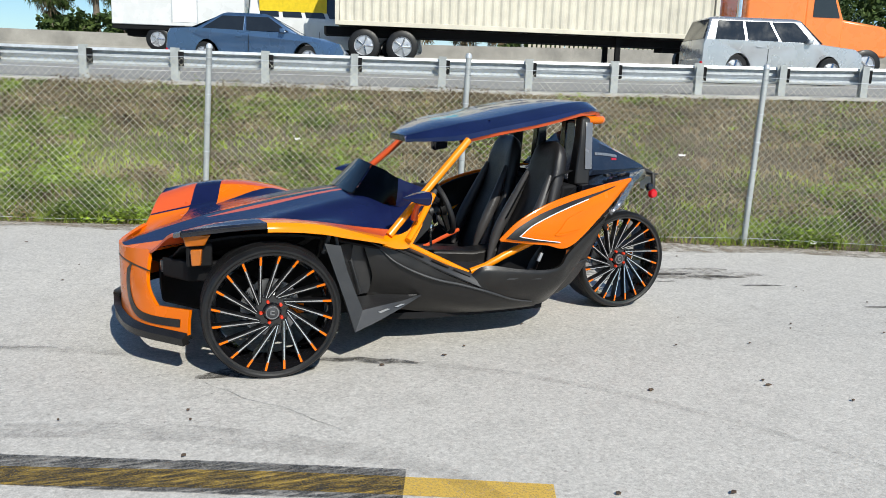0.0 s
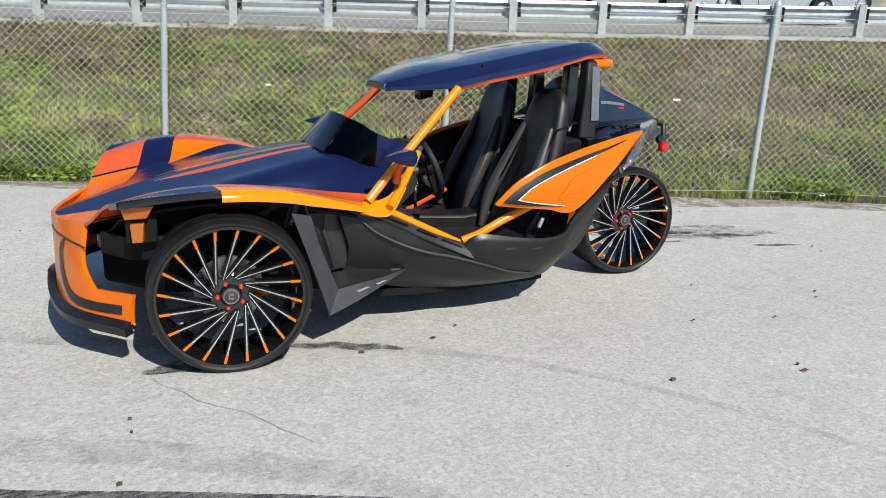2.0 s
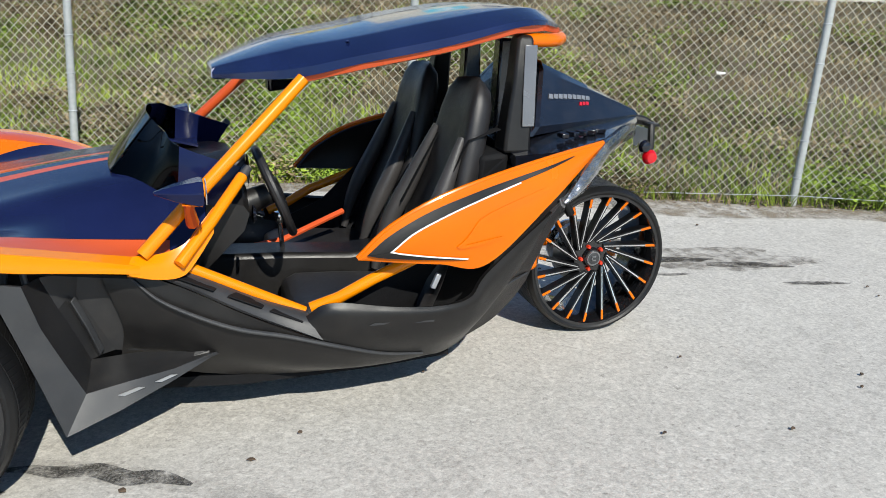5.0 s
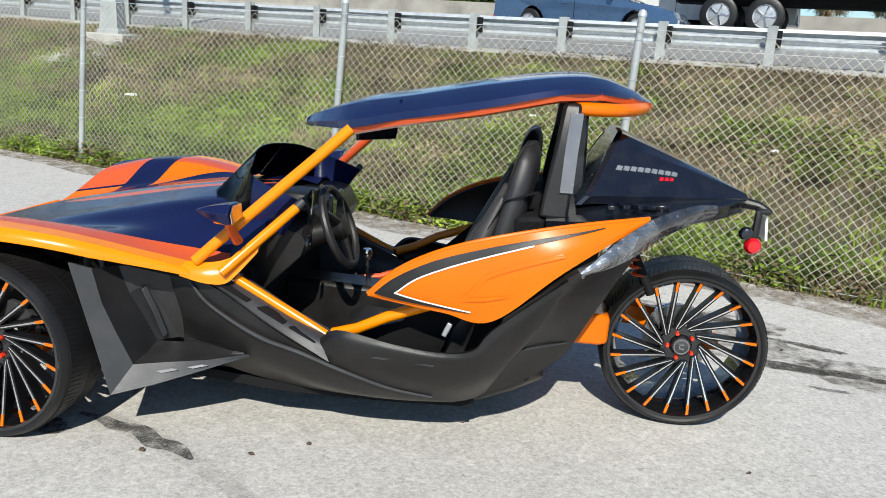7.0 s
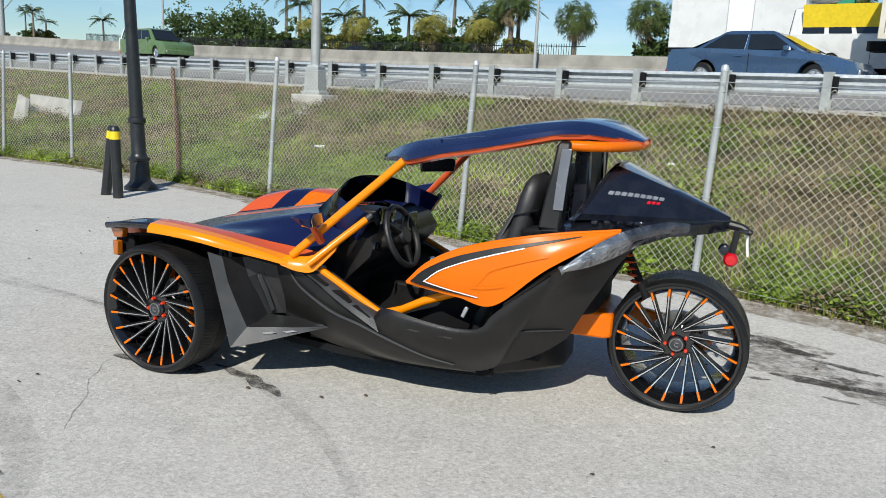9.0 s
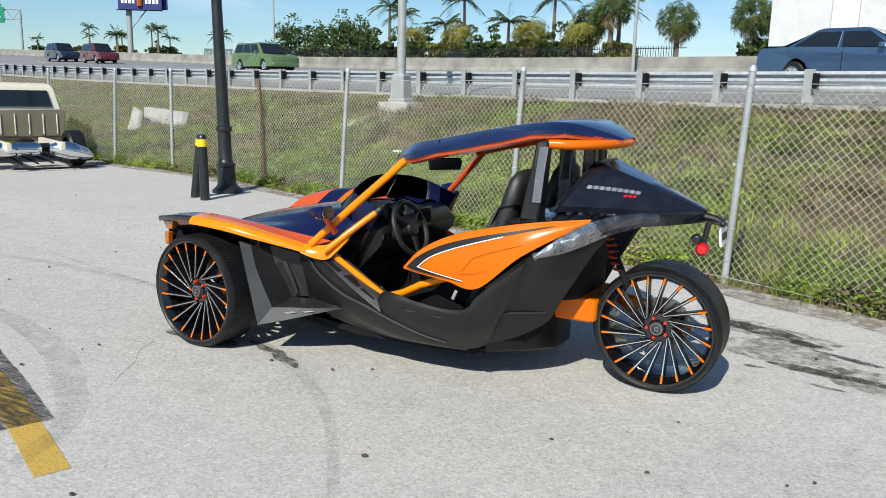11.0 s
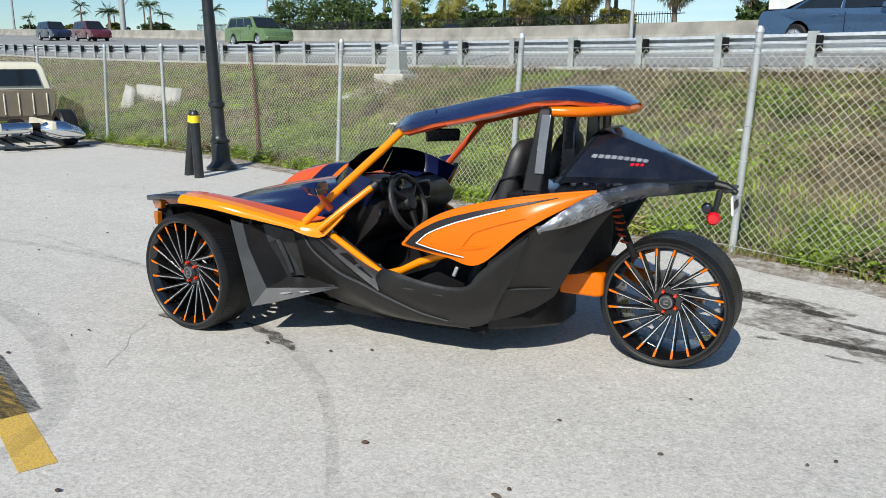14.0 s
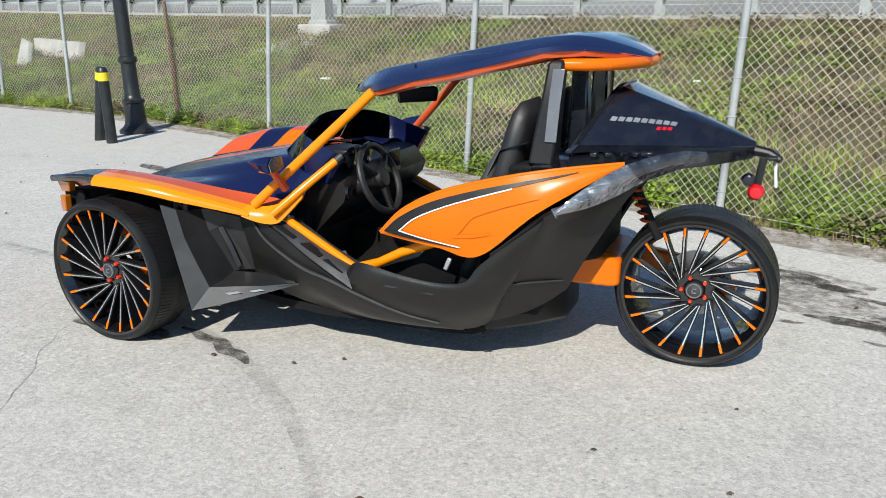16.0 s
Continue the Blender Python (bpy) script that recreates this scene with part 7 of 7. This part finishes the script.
    part("rear_window", Geo().prism([(bx0 - 0.010, -hb * 0.9, bz + 0.04), (bx0 - 0.010, hb * 0.9, bz + 0.04), (rx0 - 0.012, hr * 0.92, rz - 0.09), (rx0 - 0.012, -hr * 0.92, rz - 0.09)], (-0.012, 0, 0.008)), M_WINDOW, car)
    part("front_bumper", Geo().box((L / 2 - 0.08, 0, 0.42), (0.2, W * 0.9, 0.26)), color, car, bevel=0.05)
    part("rear_bumper", Geo().box((-L / 2 + 0.08, 0, 0.45), (0.2, W * 0.9, 0.28)), color, car, bevel=0.05)
    part("underbody", Geo().box((0, 0, 0.30), (L * 0.86, W * 0.84, 0.16)), M_DARK, car)
    return car


def sedan(label, color, s, d, face=1):
    return build_car("sedan", label, "car", color, 4.7, 1.78, [(-2.35, 0.45), (-2.33, 0.80), (-2.25, 0.95), (-1.65, 0.99), (-0.6, 0.97), (0.8, 0.93), (1.0, 0.92), (1.8, 0.82), (2.22, 0.70), (2.34, 0.50)], (-1.75, 1.15, 0.93), (-0.95, 0.35, 1.43), s, d, (-1.38, 1.38), 0.32, 2, face=face)


def suv(label, color, s, d, L=4.5, H=1.70, face=1, panes=3):
    k = L / 4.5
    return build_car("sport_utility_vehicle", label, "car", color, L, 1.82, [(-2.25 * k, 0.50), (-2.24 * k, 0.95), (-2.20 * k, 1.08), (-0.6, 1.08), (0.9 * k, 1.05), (1.15 * k, 1.03), (2.0 * k, 0.95), (2.20 * k, 0.80), (2.24 * k, 0.50)], (-2.18 * k, 1.10 * k, 1.04), (-2.0 * k, 0.50 * k, H), s, d, (-1.32 * k, 1.36 * k), 0.36, panes, face=face)


P_BLUE = paint("steel_blue_paint", (0.055, 0.11, 0.21), 0.5)
P_SILVER = paint("silver_car_paint", (0.50, 0.51, 0.53), 0.6)
P_BLACK = paint("black_car_paint", (0.010, 0.012, 0.018))
P_WHITE = paint("white_car_paint", (0.66, 0.66, 0.65))
P_GREEN = paint("matte_green_paint", (0.10, 0.17, 0.065))
P_NAVY = paint("midnight_car_paint", (0.012, 0.018, 0.045))
P_MAROON = paint("maroon_paint", (0.10, 0.012, 0.022))
P_TRUCK = paint("truck_orange", (0.85, 0.20, 0.03))
M_CONTAINER = surface("cream_container", (0.60, 0.56, 0.46), 0.6, 0.0, 0.12, 1.2, 30, bump=0.2, dust=0.15)
M_CYAN = surface("cyan_panel", (0.04, 0.50, 0.66), 0.6)
M_LETTER = surface("dark_letter", (0.02, 0.025, 0.04), 0.6)

sedan("steel-blue four-door sedan on the highway", P_BLUE, 2.9, 5.2)
suv("boxy silver sport utility vehicle on the highway", P_SILVER, 17.0, 4.6)
suv("white sport utility vehicle on the highway", P_WHITE, 31.0, 12.5, 4.6, 1.66)
suv("matte green off-road wagon on the highway", P_GREEN, -31.5, 9.0, 4.6, 1.66)
suv("white compact sport utility vehicle on the highway", P_WHITE, -41.5, 14.5, 4.8, 1.80)
suv("dark sport utility vehicle far down the highway", P_NAVY, -75.0, 12.0, 4.9, 1.78)
suv("maroon sport utility vehicle far down the highway", P_MAROON, -66.5, 12.5, 4.9, 1.78)
sedan("dark sedan far down the highway", P_BLACK, -104.0, 12.0)
sedan("dark parked sedan beyond the barrier", P_BLACK, -36.0, 29.5)


def build_pickup(s, d):
    m = Matrix.Translation(hw(s, d)) @ Matrix.Rotation(HEAD, 4, "Z")
    t = build_car("pickup_truck", "black crew-cab pickup truck on the highway", "pickup", P_BLACK, 5.85, 2.0, [(-2.92, 0.60), (-2.92, 1.12), (-2.86, 1.20), (-0.75, 1.20), (1.15, 1.16), (1.3, 1.15), (2.6, 1.08), (2.86, 0.95), (2.90, 0.55)], (-0.85, 1.45, 1.16), (-0.70, 0.75, 1.88), s, d, (-1.75, 1.85), 0.41, 2)
    part("bed_liner", Geo().box((-1.85, 0, 1.19), (1.85, 1.6, 0.03)), M_DARK, t)
    return t


build_pickup(3.2, 21.4)
suv("black sport utility vehicle on the highway", P_BLACK, -0.8, 18.0, 5.1, 1.85)


def truck_wheel(t, x, W, r=0.5):
    for sg in (-1, 1):
        road_wheel(t, x, sg * (W / 2 - 0.2), r, 0.34, sg)


def build_box_truck(s, d):
    t = thing("box_truck", "white refrigerated box truck on the highway", "truck", Matrix.Translation(hw(s, d)) @ Matrix.Rotation(HEAD, 4, "Z"), "traffic on the highway")
    part("cargo_box", Geo().box((-1.55, 0, 2.25), (5.2, 2.4, 2.5)), P_WHITE, t, bevel=0.03)
    part("side_door", Geo().box((-1.3, -1.205, 2.15), (0.95, 0.02, 2.0)), M_WHITE, t, bevel=0.01)
    for x in (-1.80, -0.80):
        part("door_edge", Geo().box((x, -1.215, 2.15), (0.03, 0.012, 2.05)), M_GALV, t)
    part("cooling_unit", Geo().loft([[(x, y, z) for x, z in ((1.05, 2.75), (1.75, 2.85), (1.75, 3.25), (1.55, 3.42), (1.05, 3.42))] for y in (-0.85, 0.85)]), P_WHITE, t, bevel=0.06)
    part("chassis", Geo().box((0.2, 0, 0.72), (8.0, 0.9, 0.24)), M_DARK, t)
    part("skirt", Geo().box((-1.55, 0, 0.92), (5.2, 2.3, 0.16)), M_DARK, t)
    part("cab", Geo().loft([[(x, y, z) for x, z in ((1.25, 0.8), (3.0, 0.8), (3.0, 1.45), (2.55, 2.35), (1.35, 2.45), (1.25, 2.3))] for y in (-1.05, 1.05)]), P_WHITE, t, bevel=0.08)
    part("bonnet", Geo().loft([[(x, y, z) for x, z in ((2.7, 0.7), (4.15, 0.65), (4.2, 1.25), (3.9, 1.45), (2.8, 1.6))] for y in (-0.98, 0.98)]), P_WHITE, t, bevel=0.08)
    part("windscreen", Geo().prism([(3.02, -0.9, 1.50), (3.02, 0.9, 1.50), (2.62, 0.85, 2.28), (2.62, -0.85, 2.28)], (0.03, 0, 0.01)), M_WINDOW, t)
    for sg in (-1, 1):
        part("side_window", Geo().prism([(1.75, sg * 1.055, 1.55), (2.75, sg * 1.055, 1.55), (2.45, sg * 1.055, 2.22), (1.75, sg * 1.055, 2.25)], (0, sg * 0.012, 0)), M_WINDOW, t)
        part("side_mirror", Geo().box((2.85, sg * 1.28, 1.95), (0.10, 0.2, 0.45)), M_DARK, t, bevel=0.02)
    part("grille", Geo().box((4.2, 0, 1.05), (0.06, 1.1, 0.55)), M_SILVER, t, bevel=0.02)
    part("bumper", Geo().box((4.2, 0, 0.62), (0.25, 2.1, 0.3)), P_WHITE, t, bevel=0.05)
    truck_wheel(t, 3.25, 2.3, 0.47)
    truck_wheel(t, -2.4, 2.3, 0.47)
    return t


build_box_truck(-0.5, 17.0)


def build_semi(s, d):
    t = thing("container_truck", "semi-trailer truck with a cream corrugated container and orange cab", "truck", Matrix.Translation(hw(s, d)) @ Matrix.Rotation(HEAD, 4, "Z"), "traffic on the highway")
    g = Geo()
    L, W, z0, z1 = 12.2, 2.44, 1.10, 3.9
    for sg in (-1, 1):
        pts = []
        n = 44
        for k in range(n):
            x = -L / 2 + 0.15 + (L - 0.3) * k / n
            w = (L - 0.3) / n
            pts += [(x, 0.0), (x + w * 0.25, 0.035), (x + w * 0.5, 0.035), (x + w * 0.75, 0.0)]
        g.sheet([[(x, sg * (W / 2 - o), z) for z in (z0 + 0.12, z1 - 0.08)] for x, o in pts], 0.01)
    box = part("container_wall", g, M_CONTAINER, t, "cream corrugated steel wall", smooth=0)
    part("container_core", Geo().box((0, 0, (z0 + z1) / 2), (L - 0.1, W - 0.12, z1 - z0 - 0.1)), M_CONTAINER, t)
    for z in (z0 + 0.06, z1 - 0.05):
        for sg in (-1, 1):
            part("container_rail", Geo().box((0, sg * (W / 2 - 0.02), z), (L, 0.07, 0.14)), M_CONTAINER, t, bevel=0.01)
    for x in (-L / 2 + 0.06, L / 2 - 0.06):
        for sg in (-1, 1):
            part("corner_post", Geo().box((x, sg * (W / 2 - 0.03), (z0 + z1) / 2), (0.14, 0.1, z1 - z0)), M_CONTAINER, t, bevel=0.01)
    part("logo_panel", Geo().box((-3.6, -W / 2 - 0.012, 2.75), (1.4, 0.012, 1.2)), M_CYAN, t, "cyan square logo panel")
    part("logo_star", Geo().prism([(-3.6 + r * math.cos(a), -W / 2 - 0.02, 2.8 + r * math.sin(a)) for r, a in ((0.5 if k % 2 == 0 else 0.2, math.pi / 2 + 2 * math.pi * k / 14) for k in range(14))], (0, -0.006, 0)), M_WHITE, t)
    for k in range(6):
        part("text_bar", Geo().box((-1.9 + 1.08 * k, -W / 2 - 0.016, 2.75), (0.78, 0.012, 0.72)), M_LETTER, t)
    part("chassis", Geo().box((-0.2, 0, 0.96), (12.6, 1.0, 0.26)), M_DARK, t)
    for x in (-5.2, -4.0):
        truck_wheel(t, x, 2.4, 0.5)
    for y in (-0.8, 0.8):
        part("landing_leg", Geo().box((3.0, y, 0.6), (0.16, 0.16, 1.0)), M_DARK, t)
    # tractor
    part("sleeper", Geo().loft([[(x, y, z) for x, z in ((7.0, 0.9), (9.0, 0.9), (9.0, 3.3), (8.6, 3.55), (7.0, 3.45))] for y in (-1.2, 1.2)]), P_TRUCK, t, "orange sleeper cab", bevel=0.08)
    part("cab", Geo().loft([[(x, y, z) for x, z in ((9.0, 0.9), (10.3, 0.9), (10.3, 1.9), (9.95, 2.75), (9.0, 2.95))] for y in (-1.1, 1.1)]), P_TRUCK, t, "orange driver's cab", bevel=0.06)
    part("bonnet", Geo().loft([[(x, y, z) for x, z in ((10.2, 0.8), (12.0, 0.75), (12.1, 1.5), (11.8, 1.75), (10.2, 1.95))] for y in (-0.95, 0.95)]), P_TRUCK, t, "orange bonnet", bevel=0.08)
    for sg in (-1, 1):
        part("side_window", Geo().prism([(9.25, sg * 1.105, 1.95), (10.15, sg * 1.105, 1.95), (9.9, sg * 1.105, 2.6), (9.25, sg * 1.105, 2.7)], (0, sg * 0.012, 0)), M_WINDOW, t)
        part("exhaust_pipe", Geo().tube([(6.85, sg * 1.0, 0.9), (6.85, sg * 1.0, 3.9)], 0.09, 10), M_CHROME, t)
    part("windscreen", Geo().prism([(10.31, -0.95, 1.95), (10.31, 0.95, 1.95), (9.98, 0.95, 2.68), (9.98, -0.95, 2.68)], (0.02, 0, 0.01)), M_WINDOW, t)
    part("tractor_chassis", Geo().box((8.3, 0, 0.85), (7.4, 0.9, 0.28)), M_DARK, t)
    part("fuel_tank", Geo().tube([(8.0, -1.0, 0.7), (9.4, -1.0, 0.7)], 0.3, 16), M_CHROME, t)
    for x in (6.0, 7.2, 11.2):
        truck_wheel(t, x, 2.4, 0.5)
    return t


build_semi(10.8, 9.4)


def build_van(s, d):
    t = build_car("delivery_van", "white delivery van with a yellow printed panel on the highway", "van", P_WHITE, 6.0, 2.0, [(-3.0, 0.5), (-3.0, 1.2), (-2.98, 1.30), (-0.5, 1.30), (1.6, 1.28), (1.75, 1.25), (2.7, 1.12), (2.95, 0.95), (3.0, 0.55)], (-2.98, 1.7, 1.26), (-2.92, 1.0, 2.15), s, d, (-1.75, 2.0), 0.37, 5)
    part("advert_panel", Geo().box((-1.45, -0.93, 1.85), (2.3, 0.04, 0.70), Matrix.Rotation(0.2, 3, "X")), M_YELLOW, t, "yellow printed food panel")
    for k in range(5):
        part("text_bar", Geo().box((0.1 + 0.24 * k, -1.006, 0.95), (0.18, 0.012, 0.26)), M_YELLOW, t)
    return t


build_van(4.5, 12.0)

# ---- the stripped old pickup at the end of the lot: its tail towards +x ----
P_CREAM = surface("cream_paint", (0.66, 0.62, 0.50), 0.45, 0.0, 0.08, 2.0, 80, coat=0.2)
P_TAN = surface("tan_brown_paint", (0.20, 0.165, 0.12), 0.5, 0.0, 0.12, 2.0, 80)
M_POLISHED = surface("polished_aluminium", (0.75, 0.77, 0.80), 0.10, 1.0, 0.05, 3.0, 60)


def build_old_pickup():
    t = thing("old_pickup_truck", "stripped vintage cream and brown pickup truck with bare rear axle", "pickup", Matrix.Translation((-11.02, 5.06, 0)) @ Matrix.Rotation(radians(-21.7), 4, "Z") @ Matrix.Diagonal((1.1, 1.04, 1.04, 1)))
    # local: x towards the tail, y to its right-hand neighbour, z up
    W = 1.78
    part("cab_lower", Geo().loft([[(x, y * w, z) for y, z in ((-1, 0.42), (1, 0.42), (1.0, 0.95), (-1.0, 0.95))] for x, w in ((-2.2, 0.84), (-0.1, 0.89), (0.0, 0.87))]), P_TAN, t, "brown lower cab", bevel=0.05)
    part("tail_panel", Geo().loft([[(0.02 + 0.03 * b, y, z) for y, z in ((-0.85, 0.50), (0.85, 0.50), (0.88, 0.98), (-0.88, 0.98))] for b in (0, 1)]), P_TAN, t, "ribbed brown tail panel", bevel=0.02)
    for k in range(7):
        part("panel_rib", Geo().box((0.055, -0.72 + 0.24 * k, 0.73), (0.025, 0.022, 0.38)), P_CREAM, t, bevel=0.006)
    part("cab_upper", Geo().loft([[(x0, -hw_, z), (x1, -hw_, z), (x1, hw_, z), (x0, hw_, z)] for x0, x1, hw_, z in ((-1.3, 0.0, 0.84, 0.97), (-1.1, -0.07, 0.74, 1.38), (-1.0, -0.12, 0.70, 1.45), (-0.9, -0.2, 0.6, 1.48))]), P_CREAM, t, "cream cab top", bevel=0.03)
    part("rear_window", Geo().prism([(0.004, -0.66, 1.05), (0.004, 0.66, 1.05), (-0.054, 0.60, 1.345), (-0.054, -0.60, 1.345)], (0.012, 0, 0.003)), M_WINDOW, t)
    for sg in (-1, 1):
        part("side_window", Geo().prism([(-1.1, sg * 0.825, 1.03), (-0.25, sg * 0.825, 1.03), (-0.30, sg * 0.76, 1.34), (-0.95, sg * 0.76, 1.34)], (0, sg * 0.012, 0)), M_WINDOW, t)
        part("running_board", Geo().box((-1.0, sg * 0.86, 0.36), (2.2, 0.14, 0.12)), P_CREAM, t, bevel=0.03)
        part("front_wing", Geo().loft([[(x, sg * y, z) for y, z in ((0.55, 0.40), (0.92, 0.42), (0.92, zt - 0.1), (0.80, zt), (0.55, zt))] for x, zt in ((-4.0, 0.85), (-3.0, 0.96), (-2.1, 0.96))]), P_TAN, t, bevel=0.04)
        w = part("rear_wheel", Geo().lathe([(0.20, -0.14), (0.30, -0.14), (0.33, -0.10), (0.33, 0.10), (0.30, 0.14), (0.20, 0.14)], 28, "Y", (0.75, sg * 0.80, 0.33)), M_RUBBER, t, "wide black tyre")
        part("rim", Geo().lathe([(0, sg * 0.10), (0.12, sg * 0.12), (0.18, sg * 0.06), (0.22, sg * 0.15)], 24, "Y", (0.75, sg * 0.80, 0.33)), M_POLISHED, w)
        w = part("front_wheel", Geo().lathe([(0.20, -0.11), (0.31, -0.11), (0.34, -0.08), (0.34, 0.08), (0.31, 0.11), (0.20, 0.11)], 28, "Y", (-2.1, sg * 0.82, 0.34)), M_RUBBER, t)
        part("rim", Geo().lathe([(0, sg * 0.08), (0.12, sg * 0.10), (0.18, sg * 0.06), (0.22, sg * 0.11)], 24, "Y", (-2.1, sg * 0.82, 0.34)), M_POLISHED, w)
        part("frame_rail", Geo().box((0.3, sg * 0.42, 0.42), (2.4, 0.08, 0.14)), P_CREAM, t, bevel=0.01)
    part("bonnet", Geo().loft([[(x, y * w, z) for y, z in ((-1, 0.5), (1, 0.5), (0.9, zt), (-0.9, zt))] for x, w, zt in ((-4.0, 0.6, 0.92), (-2.2, 0.7, 1.0))]), P_CREAM, t, bevel=0.06)
    part("rear_axle", Geo().tube([(0.75, -0.7, 0.37), (0.75, 0.7, 0.37)], 0.06, 12).lathe([(0.03, -0.2), (0.15, -0.08), (0.15, 0.08), (0.03, 0.2)], 14, "Y", (0.75, 0, 0.37)), M_DARK, t)
    part("fuel_tank", Geo().tube([(1.12, -0.62, 0.36), (1.15, -0.55, 0.36), (1.15, 0.05, 0.36), (1.13, 0.12, 0.36)], [0.07, 0.12, 0.12, 0.10], 20), M_POLISHED, t, "long polished metal tank")
    part("tail_pod", Geo().tube([(1.15, 0.30, 0.36), (1.20, 0.42, 0.35), (1.24, 0.62, 0.32), (1.26, 0.85, 0.26), (1.27, 0.98, 0.22)], [0.08, 0.15, 0.16, 0.11, 0.02], 18), M_POLISHED, t, "teardrop polished metal pod")
    for k in range(5):
        part("linkage_bar", Geo().tube([(0.5 + 0.1 * k, -0.4 + 0.15 * k, 0.30), (1.3, -0.2 + 0.25 * k, 0.12)], 0.016, 6), M_DARK, t)
    part("skid_bar", Geo().tube([(1.35, -0.35, 0.05), (1.42, 0.3, 0.04), (1.36, 1.0, 0.05)], 0.018, 6), M_DARK, t)
    part("seat", Geo().box((-0.55, 0, 0.98), (0.2, 1.2, 0.36)), M_SEAT_GREY, t, bevel=0.05)
    return t


build_old_pickup()
